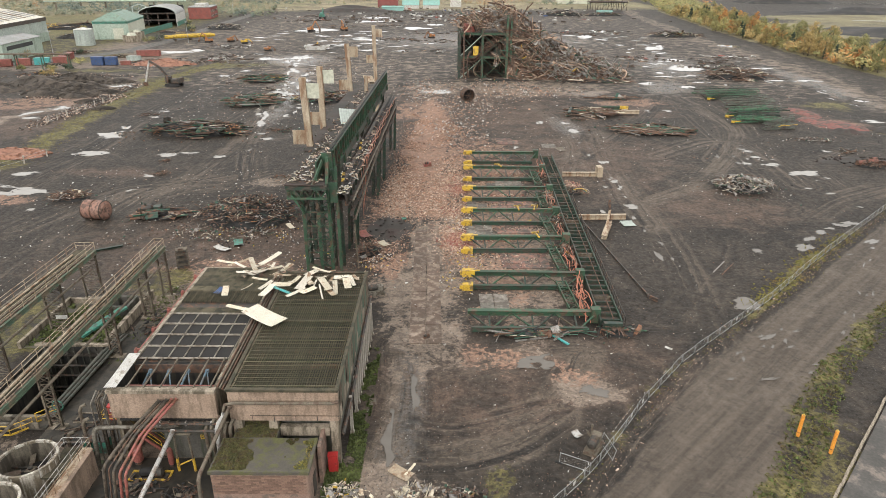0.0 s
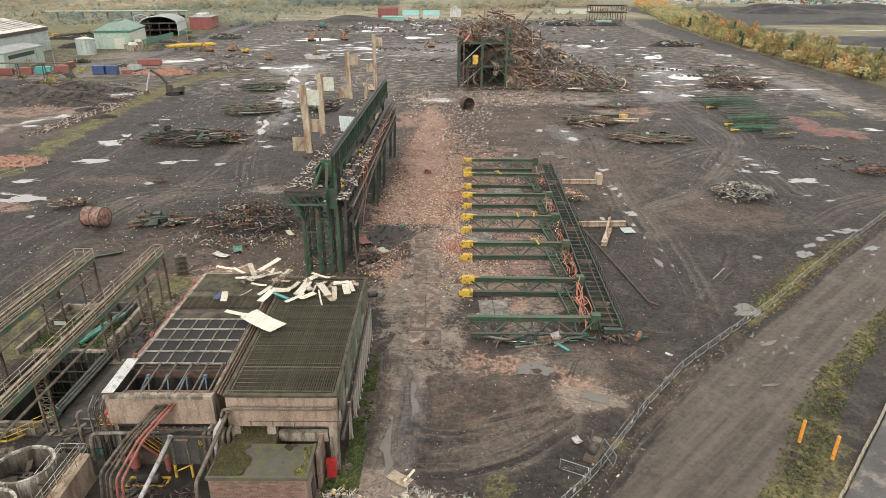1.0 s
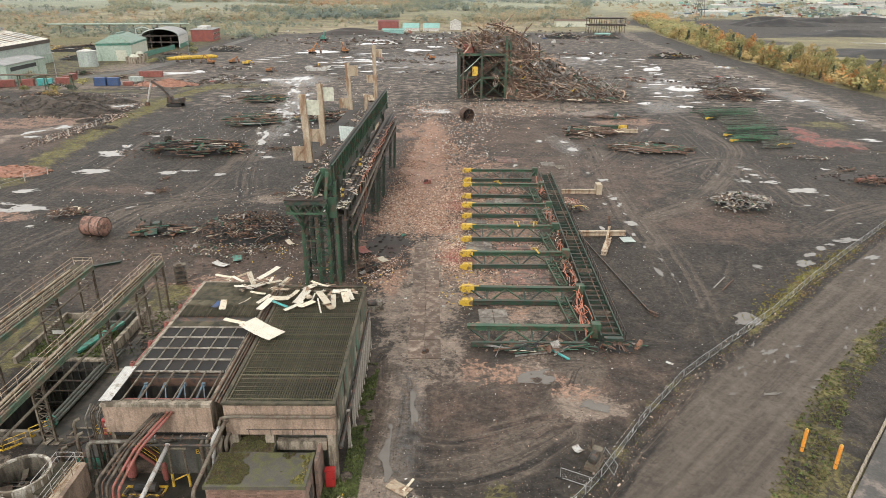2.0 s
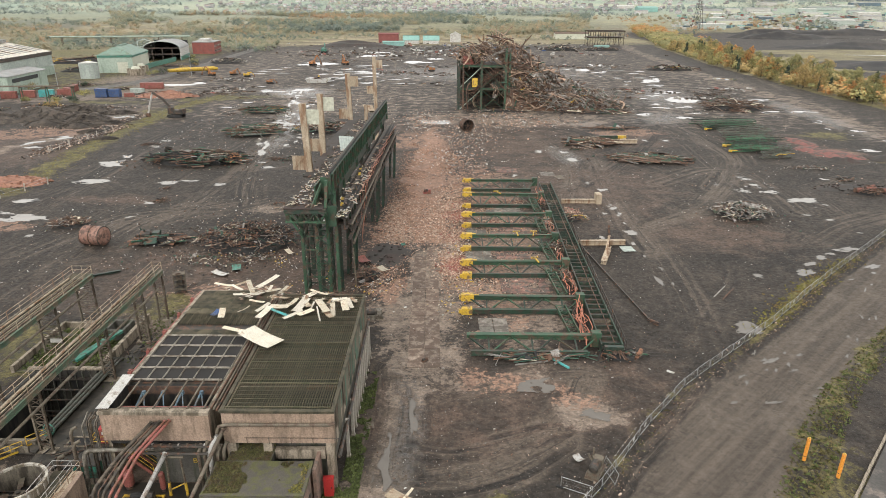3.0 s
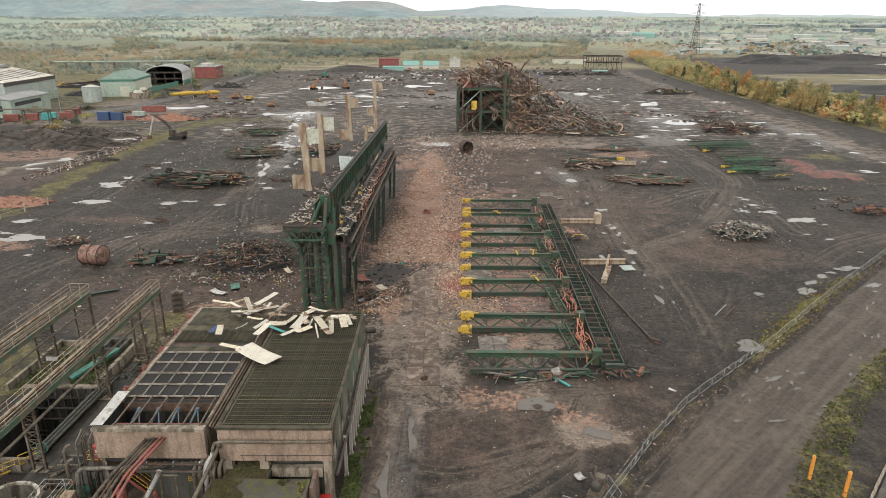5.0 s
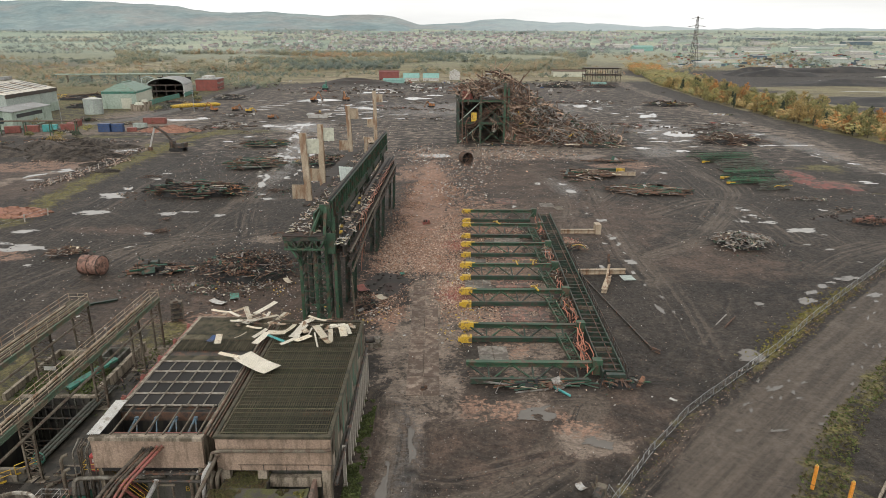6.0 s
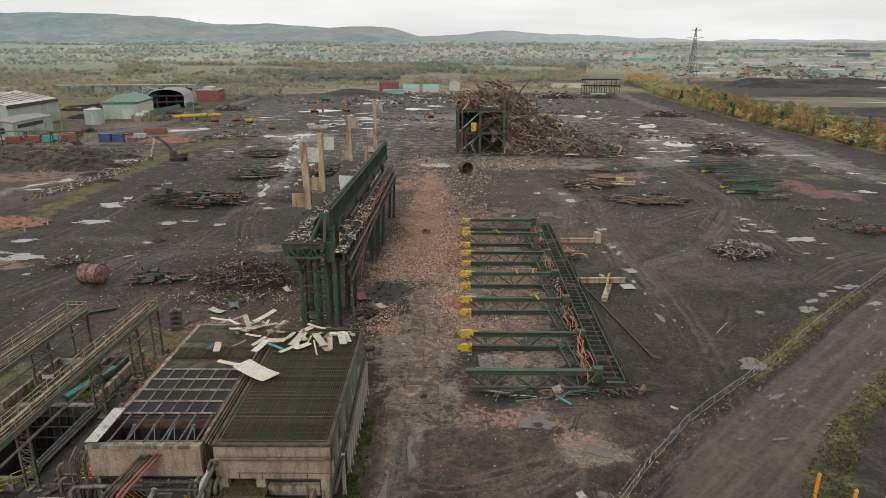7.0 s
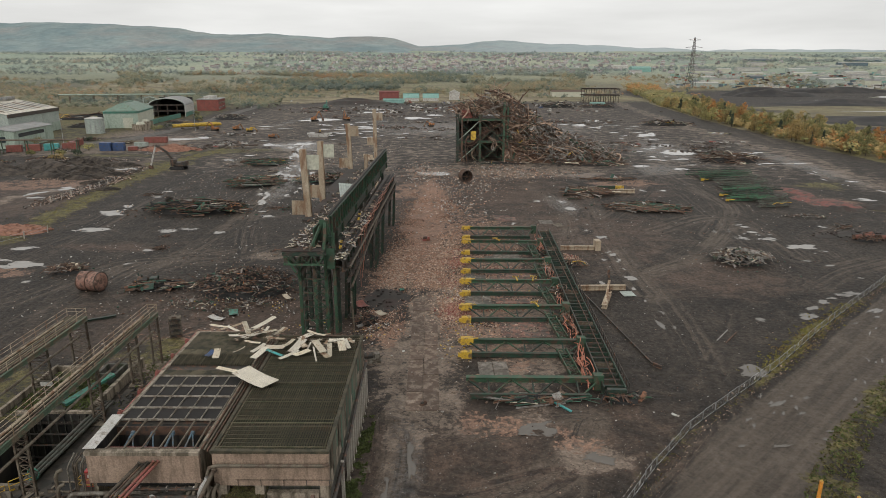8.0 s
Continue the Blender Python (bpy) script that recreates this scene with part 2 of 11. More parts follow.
# ---- building helpers ----
class Mesh:
    """Collects corners and faces; m is the material slot of the faces added next."""

    def __init__(self):
        self.v, self.f, self.k, self.m = [], [], [], 0

    def add(self, vs, fs):
        o = len(self.v)
        self.v.extend(vs)
        self.f.extend([tuple(i + o for i in f) for f in fs])
        self.k.extend([self.m] * len(fs))
        return self

    def box(self, x0, y0, z0, x1, y1, z1):
        vs = [(x, y, z) for z in (z0, z1) for y in (y0, y1) for x in (x0, x1)]
        return self.add(vs, [(0, 2, 3, 1), (4, 5, 7, 6), (0, 1, 5, 4), (2, 6, 7, 3), (0, 4, 6, 2), (1, 3, 7, 5)])

    def beam(self, p, q, w, h=None, up=(0, 0, 1), roll=0.0):
        """A bar of rectangular section from p to q."""
        p, q = Vector(p), Vector(q)
        d = (q - p).normalized()
        u = Vector(up)
        if abs(d.dot(u)) > 0.98:
            u = Vector((0, 1, 0)) if abs(d.y) < 0.9 else Vector((1, 0, 0))
        s = d.cross(u).normalized()
        u = s.cross(d)
        if roll:
            s, u = s * math.cos(roll) + u * math.sin(roll), u * math.cos(roll) - s * math.sin(roll)
        s, u = s * (w / 2), u * ((h or w) / 2)
        vs = [tuple(c + a * s + b * u) for c in (p, q) for a, b in ((-1, -1), (1, -1), (1, 1), (-1, 1))]
        return self.add(vs, [(3, 2, 1, 0), (4, 5, 6, 7), (0, 1, 5, 4), (1, 2, 6, 5), (2, 3, 7, 6), (3, 0, 4, 7)])

    def ibeam(self, p, q, w, h, up=(0, 0, 1), t=0.14, roll=0.0):
        """A rolled I section from p to q: two flanges and a web."""
        p, q = Vector(p), Vector(q)
        d = (q - p).normalized()
        u = Vector(up)
        if abs(d.dot(u)) > 0.98:
            u = Vector((0, 1, 0)) if abs(d.y) < 0.9 else Vector((1, 0, 0))
        s = d.cross(u).normalized()
        u = s.cross(d)
        if roll:
            s, u = s * math.cos(roll) + u * math.sin(roll), u * math.cos(roll) - s * math.sin(roll)
        a, b, e, g = w / 2, h / 2, w * t / 2, h / 2 * (1 - 1.6 * t)
        ring = [(-a, -b), (a, -b), (a, -g), (e, -g), (e, g), (a, g), (a, b), (-a, b), (-a, g), (-e, g), (-e, -g), (-a, -g)]
        vs = [tuple(c + x * s + y * u) for c in (p, q) for x, y in ring]
        caps = [(0, 1, 2, 11), (11, 2, 3, 10), (10, 3, 4, 9), (9, 4, 5, 8), (8, 5, 6, 7)]
        fs = [tuple(reversed(c)) for c in caps] + [tuple(i + 12 for i in c) for c in caps]
        fs += [(i, (i + 1) % 12, 12 + (i + 1) % 12, 12 + i) for i in range(12)]
        return self.add(vs, fs)

    def tube(self, points, r, n=8, cap=True):
        """A round bar or pipe along points; r may differ from point to point."""
        pts = [Vector(p) for p in points]
        rs = r if isinstance(r, (list, tuple)) else [r] * len(pts)
        vs, ref = [], None
        for i, p in enumerate(pts):
            d = (pts[min(i + 1, len(pts) - 1)] - pts[max(i - 1, 0)]).normalized()
            if ref is None:
                ref = d.orthogonal().normalized()
            ref = (ref - d * ref.dot(d)).normalized() if (ref - d * ref.dot(d)).length > 1e-6 else d.orthogonal().normalized()
            b = d.cross(ref)
            vs += [tuple(p + rs[i] * (ref * math.cos(2 * math.pi * j / n) + b * math.sin(2 * math.pi * j / n))) for j in range(n)]
        fs = [(i * n + j, i * n + (j + 1) % n, (i + 1) * n + (j + 1) % n, (i + 1) * n + j) for i in range(len(pts) - 1) for j in range(n)]
        if cap:
            fs += [tuple(range(n - 1, -1, -1)), tuple(range((len(pts) - 1) * n, len(pts) * n))]
        return self.add(vs, fs)

    def ring(self, x, y, z0, z1, ro, ri, n=32):
        """An upright hollow cylinder."""
        vs = []
        for r, z in ((ro, z0), (ro, z1), (ri, z1), (ri, z0)):
            vs += [(x + r * math.cos(2 * math.pi * j / n), y + r * math.sin(2 * math.pi * j / n), z) for j in range(n)]
        return self.add(vs, [(k * n + j, k * n + (j + 1) % n, (k + 1) % 4 * n + (j + 1) % n, (k + 1) % 4 * n + j) for k in range(4) for j in range(n)])

    def wavy(self, m, length, width, pitch, depth, bend=0.0, thick=0.012):
        """A corrugated sheet, laid by the matrix m; bend curls its length."""
        nx, ny = max(2, int(width / pitch) * 2), 4
        vs = []
        for side in (0, -thick):
            for j in range(ny + 1):
                for i in range(nx + 1):
                    x, y = width * (i / nx - 0.5), length * (j / ny - 0.5)
                    z = (depth if i % 2 else 0) + bend * (2 * j / ny - 1) ** 2 + side
                    vs.append(tuple(m @ Vector((x, y, z))))
        k, fs = (nx + 1) * (ny + 1), []
        for j in range(ny):
            for i in range(nx):
                a = j * (nx + 1) + i
                fs += [(a, a + 1, a + nx + 2, a + nx + 1), (k + a + nx + 1, k + a + nx + 2, k + a + 1, k + a)]
        return self.add(vs, fs)

    def data(self, name, mats, smooth=False):
        me = bpy.data.meshes.new(name)
        me.from_pydata(self.v, [], self.f)
        for m in mats:
            me.materials.append(m)
        if len(mats) > 1:
            me.polygons.foreach_set("material_index", self.k)
        if smooth:
            me.polygons.foreach_set("use_smooth", [True] * len(me.polygons))
        me.update()
        return me


def part(name, mb, material, parent, label="", smooth=False):
    mats = material if isinstance(material, (list, tuple)) else [material]
    ob = new(name, mb.data(name, mats, smooth))
    ob.parent = parent
    if label:
        ob["label"] = label
    return ob


def thing(name, label, category, x=0.0, y=0.0, z=0.0, turn=0.0, group="", kind=""):
    ob = new(name)
    ob.empty_display_size = 0.3
    ob.matrix_basis = pose(x, y, z, 0, 0, turn)
    return tagged(ob, label, category, group, kind)


def solid(name, mb, material, label, category="", x=0.0, y=0.0, z=0.0, turn=0.0, group="", kind="", smooth=False):
    """A thing that is one mesh."""
    mats = material if isinstance(material, (list, tuple)) else [material]
    ob = new(name, mb.data(name, mats, smooth))
    ob.matrix_basis = pose(x, y, z, 0, 0, turn)
    return tagged(ob, label, category, group, kind)


def lerp(a, b, t):
    return tuple(p + (q - p) * t for p, q in zip(a, b))


# ---- ground and distance ----
def hashed(ix, iy, seed):
    v = np.sin(ix * 127.1 + iy * 311.7 + seed * 74.7) * 43758.5453
    return v - np.floor(v)


def field(x, y, size, seed=0, octaves=4):
    """Smooth noise in 0..1 over arrays of places."""
    total, weight = np.zeros_like(x, dtype=float), 0.0
    for k in range(octaves):
        s = size / 2**k
        u, v = x / s, y / s
        i, j = np.floor(u), np.floor(v)
        a, b = u - i, v - j
        a, b = a * a * (3 - 2 * a), b * b * (3 - 2 * b)
        g = (hashed(i, j, seed + k) * (1 - a) + hashed(i + 1, j, seed + k) * a) * (1 - b)
        g += (hashed(i, j + 1, seed + k) * (1 - a) + hashed(i + 1, j + 1, seed + k) * a) * b
        total, weight = total + g * 0.55**k, weight + 0.55**k
    return total / weight


def step(v, a, b):
    u = np.clip((v - a) / (b - a), 0, 1)
    return u * u * (3 - 2 * u)


def blob(x, y, cx, cy, rx, ry, turn=0.0, soft=0.5):
    c, s = math.cos(radians(turn)), math.sin(radians(turn))
    dx, dy = x - cx, y - cy
    u, v = (dx * c + dy * s) / rx, (dy * c - dx * s) / ry
    return 1 - step(np.sqrt(u * u + v * v), 1 - soft, 1 + soft)


def fence_x(y):
    """The line of the site fence beside the haul road."""
    return np.interp(y, [30, 42.4, 45.4, 55.5, 63.5, 71.9, 78.9, 91.1, 101.5, 115.7, 300], [-1.7, 10.7, 13.7, 21.2, 28.1, 37.5, 45.4, 57.7, 68.9, 84.4, 285])


def rise(x, y):
    """The land climbs gently towards the far hills."""
    u = np.clip((y - 960) / 2400, 0, 1.2)
    return 96.0 * u**1.2 + 0.0 * x


def relief(x, y):
    near = step(y, 30, 60) * (1 - step(y, 500, 900))
    r = (field(x, y, 9.0, 3, 3) - 0.5) * 0.16 * near
    # the works yard beside the pump house lies flat
    r *= 1 - (1 - step(np.abs(x + 30), 22, 30)) * (1 - step(y, 76, 90))
    return r


TRACKS_WEST = (
    ((-92.4, 128.3), (-88.5, 153.6), (-90.4, 179.6), (-89.0, 204.8), (-90.7, 250.7), (-95.8, 310.8)),
    ((-73.5, 102.9), (-70.5, 113.8), (-63.5, 126.9), (-46.7, 127.2), (-37.4, 134.8)),
    ((-49.7, 157.4), (-52.3, 184.5), (-55.7, 216.8), (-63.0, 261.1), (-70.9, 316.4)),
    ((-55.4, 123.5), (-53.9, 134.6), (-52.5, 160.0), (-52.7, 184.5), (-55.3, 207.8)),
    ((-40.9, 127.2), (-45.6, 143.1), (-49.4, 160.1)),
    ((-87.0, 119.7), (-86.5, 138.1), (-84.6, 159.4), (-88.4, 187.3), (-88.1, 211.4), (-91.7, 236.2)),
    ((-62.4, 103.0), (-60.9, 123.4), (-56.4, 128.8), (-43.8, 136.8)),
)
TRACKS_EAST = (
    ((28.3, 145.5), (36.3, 152.8), (54.3, 182.4), (74.1, 224.2), (93.4, 272.5), (122.3, 344.9)),
    ((43.0, 200.9), (37.0, 141.2), (35.4, 114.2), (35.5, 107.1)),
    ((51.8, 153.1), (68.8, 168.4), (78.5, 167.1), (77.5, 146.4), (75.6, 129.8)),
    ((65.4, 148.5), (82.4, 176.4), (86.3, 201.9), (85.3, 234.9), (98.3, 287.8)),
    ((176.0, 398.0), (158.9, 293.7), (148.0, 242.2), (141.8, 207.4)),
    ((189.3, 398.5), (170.6, 306.9), (159.2, 254.4), (152.0, 223.7)),
    ((40.4, 120.5), (54.1, 131.3), (72.2, 158.6), (82.1, 183.0), (81.5, 210.3)),
    ((86.6, 148.9), (100.2, 159.2), (115.2, 164.9)),
    ((68.4, 111.7), (78.8, 121.1), (92.1, 128.2)),
)
TRACKS_NEAR = (
    ((33.5, 184.7), (34.1, 161.5), (27.1, 136.0), (24.0, 123.6)),
    ((28.6, 214.5), (33.3, 200.3), (36.0, 176.4), (32.3, 148.8), (31.9, 132.8)),
    ((15.8, 226.2), (37.5, 244.9), (51.7, 231.4), (59.4, 217.2)),
    ((-5.0, 202.8), (-5.0, 154.2), (-7.6, 129.0), (-8.0, 112.6)),
    ((-2.2, 202.9), (-2.2, 154.3), (-4.7, 129.1), (-5.6, 108.0)),
    ((-2.5, 52.0), (0.8, 51.4), (5.2, 52.5), (11.8, 55.3)),
    ((-4.9, 47.3), (2.9, 48.8), (10.0, 53.0), (14.1, 58.7), (16.5, 64.7)),
    ((-0.7, 60.1), (4.0, 62.9), (10.1, 65.5), (16.7, 65.9)),
    ((-3.6, 46.9), (1.0, 46.6), (7.1, 48.9), (12.0, 53.0)),
    ((-3.5, 66.9), (-2.8, 59.0), (-2.6, 52.9), (-2.6, 48.0)),
    ((-5.8, 66.9), (-4.9, 59.0), (-5.1, 52.9), (-6.0, 48.0), (-6.0, 42.8)),
)
TRACKS_ROAD = (
    ((29.9, 63.1), (23.0, 54.4), (19.0, 50.1), (15.1, 44.9), (13.1, 42.3)),
    ((28.3, 58.8), (24.3, 54.0), (20.5, 49.8), (17.2, 45.3), (15.2, 42.3)),
    ((26.7, 54.5), (24.4, 51.8), (21.1, 48.2), (17.8, 42.4)),
)


def tracks(X, Y):
    """Wheel marks of trucks along the haul lines: pale streaks that paint in wet sheen (above 0) and dark wet ruts
    (below 0).
    """
    rnd, out = random.Random(17), np.zeros_like(X, dtype=float)
    lane, force, start = np.zeros(X.shape + (3,)), np.zeros_like(X, dtype=float), 0.0
    broken = field(X, Y, 7.0, 41, 3)
    for lines, spread, much in ((TRACKS_WEST, 1.9, 0.8), (TRACKS_EAST, 1.9, 0.75), (TRACKS_NEAR, 1.2, 0.6), (TRACKS_ROAD, 0.9, 0.6)):
        for line in lines:
            p = np.array(line, float)
            u = np.linspace(0, len(p) - 1, 6 * (len(p) - 1) + 1)
            q = np.stack([np.interp(u, np.arange(len(p)), p[:, k]) for k in (0, 1)], -1)
            for _ in range(3):
                q[1:-1] = (q[:-2] + 2 * q[1:-1] + q[2:]) / 4
            passes = [(rnd.gauss(0, spread), rnd.choice((1, 1, 0.7, -1, -0.8)) * much, rnd.uniform(0.28, 0.55)) for _ in range(5)]
            lo, hi = q.min(0) - 8, q.max(0) + 8
            m = (X > lo[0]) & (X < hi[0]) & (Y > lo[1]) & (Y < hi[1])
            x, y = X[m], Y[m]
            d2, sd, run = np.full(x.shape, 1e9), np.zeros_like(x), np.zeros_like(x)
            for a, b in zip(q[:-1], q[1:]):
                e = b - a
                w = np.clip(((x - a[0]) * e[0] + (y - a[1]) * e[1]) / (e @ e), 0, 1)
                dx, dy = x - a[0] - w * e[0], y - a[1] - w * e[1]
                d = dx * dx + dy * dy
                near = d < d2
                d2 = np.where(near, d, d2)
                run = np.where(near, start + w * math.sqrt(e @ e), run)
                start += math.sqrt(e @ e)
                sd = np.where(near, np.sign(dx * e[1] - dy * e[0]) * np.sqrt(d), sd)
            got = np.zeros_like(x)
            for off, gain, fat in passes:
                for rut in (-1.05, 1.05):
                    got += gain * np.exp(-(((sd - off - rut) / fat) ** 2))
            w = np.exp(-((sd / (spread * 2.0)) ** 2)) * (0.5 + broken[m])
            over = w > force[m]
            force[m] = np.where(over, w, force[m])
            lane[m] = np.where(over[:, None], np.stack([sd, run, w], -1), lane[m])
            start += 50
            out[m] += got * (0.25 + 1.1 * step(broken[m], 0.35, 0.65))
    return np.clip(out, -1, 1), lane


def ground():
    xs = np.concatenate([-np.geomspace(4700, 240, 26), np.linspace(-230, -125, 48), np.arange(-123, 131, 0.62), np.linspace(133, 240, 50), np.geomspace(250, 4700, 26)])
    ys = np.concatenate([[-600, -200, -60, 0, 20, 30], np.arange(36, 250, 0.62), np.linspace(252, 480, 130), np.linspace(486, 1000, 60), np.geomspace(1020, 4800, 40)])
    X, Y = np.meshgrid(xs, ys)
    Z = relief(X, Y) + rise(X, Y)
    # the sunken filter basin between the pipe bridges
    nx, ny = len(xs), len(ys)
    basin = (X > -46.8) & (X < -40.2) & (Y > 52.6) & (Y < 64.4)
    vs = np.stack([X, Y, Z], -1).reshape(-1, 3)
    idx = np.arange(nx * ny).reshape(ny, nx)
    quads = np.stack([idx[:-1, :-1], idx[:-1, 1:], idx[1:, 1:], idx[1:, :-1]], -1)
    hole = basin[:-1, :-1] & basin[:-1, 1:] & basin[1:, 1:] & basin[1:, :-1]
    quads = quads[~hole]
    me = bpy.data.meshes.new("ground")
    me.from_pydata(vs.tolist(), [], quads.tolist())
    n1, n2 = field(X, Y, 22, 11), field(X, Y, 60, 19)
    wob = (field(X, Y, 14, 23) - 0.5) * 6
    x, y = X + wob, Y + (field(X, Y, 14, 29) - 0.5) * 8
    # crushed brick on the old building's floor line
    brick = blob(x, y, -3.6, 160, 5.4, 66, -0.5) * 0.95
    for b in ((-3.5, 200, 5.0, 34, -1), (-6, 92, 6, 9), (9, 128, 9, 36, -2), (9.5, 104, 8, 34, -2), (-9.5, 110, 6, 24), (3, 156, 16, 20), (-33, 84, 14, 7), (6, 64.5, 5, 2.5), (14.5, 60.5, 4, 2), (-12, 205, 12, 14)):
        brick = np.maximum(brick, blob(x, y, *b) * 0.5)
    for b in ((-140, 212, 26, 12, 20), (62, 218, 14, 7), (-86, 118, 8, 4)):
        brick = np.maximum(brick, blob(x, y, *b) * 0.5)
    brick = brick * (1 - 0.85 * blob(x, y, -8.5, 104, 4.5, 9, 0, 0.6)) * (1 - 0.8 * (1 - step(np.abs(x + 2.4), 2.0, 3.2)) * (1 - step(Y, 100, 114)))
    pale = np.maximum(blob(x, y, -6.6, 56, 1.0, 13, 0, 0.7) * 0.42, blob(x, y, -3.4, 62, 1.0, 12, 0, 0.7) * 0.4)
    # pale tone over the far yard paints in the sheen of wet ground
    far_sheen = (0.36 * step(Y, 170, 270) * (1 - step(np.abs(X), 150, 190)) * (1 - step(Y, 620, 700)) * (0.6 + 0.8 * n2)).clip(0, 0.6)
    pale = np.maximum(pale, far_sheen)
    pale = np.maximum(pale, 0.62 * (1 - step(np.abs(x + 2.4), 2.2, 3.6)) * step(Y, 60, 70) * (1 - step(Y, 104, 118)))
    for b in ((-3.5, 78, 5, 10), (1.5, 96, 3, 16), (11, 104, 9, 38), (1.5, 108, 3, 5), (-3, 130, 6, 26), (-9, 122, 4, 14), (-3, 80, 7, 15), (-2, 70, 6, 8), (3, 90, 4, 12), (-33, 132, 8, 3.5, 20), (16, 58, 5, 3), (-30, 80, 14, 9), (-28, 44, 17, 6), (-9, 43, 8, 6), (-170, 300, 34, 16, 20), (-150, 340, 22, 34), (-185, 380, 18, 30)):
        pale = np.maximum(pale, blob(x, y, *b) * 0.64)
    road = step(X - fence_x(Y), 1.0, 5.5) * (1 - step(X - fence_x(Y), 14.5, 19)) * (1 - step(Y, 240, 300))
    # the perimeter track that bends along the tree belt
    tx = np.interp(Y, [160, 215, 300, 400, 640, 900], [140, 149, 158, 160, 179, 225])
    track = (1 - step(np.abs(x - tx), 4, 11)) * step(Y, 150, 200) * (1 - step(Y, 800, 950))
    pale = np.maximum(pale, 0.5 * track)
    pale = np.maximum(pale, blob(x, y, 24, 246, 50, 20) * 0.52)
    grass = np.zeros_like(X)
    gl = np.interp(Y, [140, 190, 235, 272, 310], [-99, -107, -109, -111, -104])
    grass = np.maximum(grass, (1 - step(np.abs(x - gl), 2, 7)) * step(Y, 120, 150) * (1 - step(Y, 300, 330)) * 0.62)
    verge = x - fence_x(Y)
    grass = np.maximum(grass, step(verge, 14.8, 17.6) * (1 - step(verge, 19.5, 22.5)) * (1 - step(Y, 90, 120)) * 0.5)
    grass = np.maximum(grass, (1 - step(np.abs(verge), 0.4, 2.2)) * (0.35 + 0.6 * blob(X, Y, 52, 86, 16, 12)) * (1 - step(Y, 110, 140)))
    for b in ((5, 45, 2, 2), (-52, 70, 8, 10), (-40, 82, 5, 5), (130, 178, 9, 9), (128, 216, 9, 8), (-100, 300, 26, 8, 20), (-112, 262, 12, 10), (-172, 330, 16, 26), (-150, 285, 26, 7), (38, 41, 5, 10)):
        grass = np.maximum(grass, blob(x, y, *b) * 0.55)
    wild = np.maximum(np.maximum(step(Y, 640 + 0.15 * X, 800 + 0.15 * X), step(-x, 228, 262)), step(x - np.interp(Y, [200, 267, 320, 386, 494, 692, 1095], [186, 187, 188, 191, 199, 223, 299]), -6, -1))
    wild = np.maximum(wild, step(-x, 165, 200) * step(Y, 300, 330) * 0.5)
    dark = step(x, 232, 260) * (1 - step(Y, 950, 1150)) * step(Y, 120, 300)
    dark = dark * step(field(X, Y, 170, 61, 3) + 0.25 * step(Y, 620, 700), 0.4, 0.52)
    wild = wild * (1 - dark)
    grass = np.maximum(grass, wild)
    # red-brown dust trodden in round the old floor, and a wet-shine mask that also pales the far haul lines
    dust = np.zeros_like(X)
    for b in ((33, 150, 20, 30, 0), (8, 61, 20, 9, 5), (26, 190, 26, 22, 0), (-4, 205, 14, 40), (20, 235, 36, 14), (62, 205, 12, 10), (-33, 96, 26, 16), (-72, 138, 12, 4), (10, 90, 9, 20), (11, 122, 10, 34), (24, 215, 22, 12), (52, 118, 14, 12), (-130, 180, 22, 30)):
        dust = np.maximum(dust, blob(x, y, *b, soft=0.8) * (0.35 + 0.9 * n1))
    lane_w = (1 - step(np.abs(x - np.interp(Y, [188.9, 209.2, 246.2, 262.9], [-129.9, -122.2, -124.3, -122.0])), 2.0, 6.0)) * step(Y, 164, 189) * (1 - step(Y, 263, 288))
    pale = np.maximum(pale, lane_w * 0.5)
    dust = np.maximum(dust, lane_w)
    red = np.maximum(blob(x, y, 114.5, 187, 7.5, 8, 0, 0.8), 0.6 * blob(x, y, 114, 203, 6, 14, 0, 0.8)) * (0.6 + 0.8 * n1)
    dust = np.maximum(dust, red * 1.2)
    brick = np.maximum(brick, red * 0.62)
    wet = 0.25 * step(Y, 200, 330) * (1 - step(Y, 640, 720)) * (1 - step(np.abs(X - 20), 140, 180)) + 0.0 * X
    for b in ((-60, 262, 9, 50, 4), (-72, 325, 22, 26), (104, 310, 18, 50, -8), (84, 250, 12, 22, -20), (35, 182, 5, 14), (146, 262, 8, 60, -4), (20, 420, 90, 60), (-4.4, 54, 2.6, 15), (50, 238, 8, 8)):
        wet = np.maximum(wet, blob(x, y, *b, soft=0.8) * 0.7)
    wet = np.maximum(wet, np.maximum(blob(x, y, -56, 236, 4.5, 52, 7, 0.8), blob(x, y, -70, 322, 16, 22, 0, 0.8)))
    trail, lane = tracks(X, Y)
    trail = trail * 0.5 + 0.5
    at = me.attributes.new("lane", "FLOAT_VECTOR", "POINT")
    at.data.foreach_set("vector", lane.astype(np.float32).ravel())
    tops = {"zone": dust.clip(0, 1), "land": wet.clip(0, 1)}
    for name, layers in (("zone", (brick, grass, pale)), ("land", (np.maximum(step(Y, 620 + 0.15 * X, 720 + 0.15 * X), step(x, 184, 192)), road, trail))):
        at = me.attributes.new(name, "FLOAT_COLOR", "POINT")
        rgba = np.stack([*layers, tops[name]], -1).astype(np.float32)
        at.data.foreach_set("color", rgba.ravel())
    n = Nodes("yard_ground")
    co = n.add("NewGeometry").outputs["Position"]
    zone, land = n.add("Attribute"), n.add("Attribute")
    zone.attribute_name, land.attribute_name = "zone", "land"
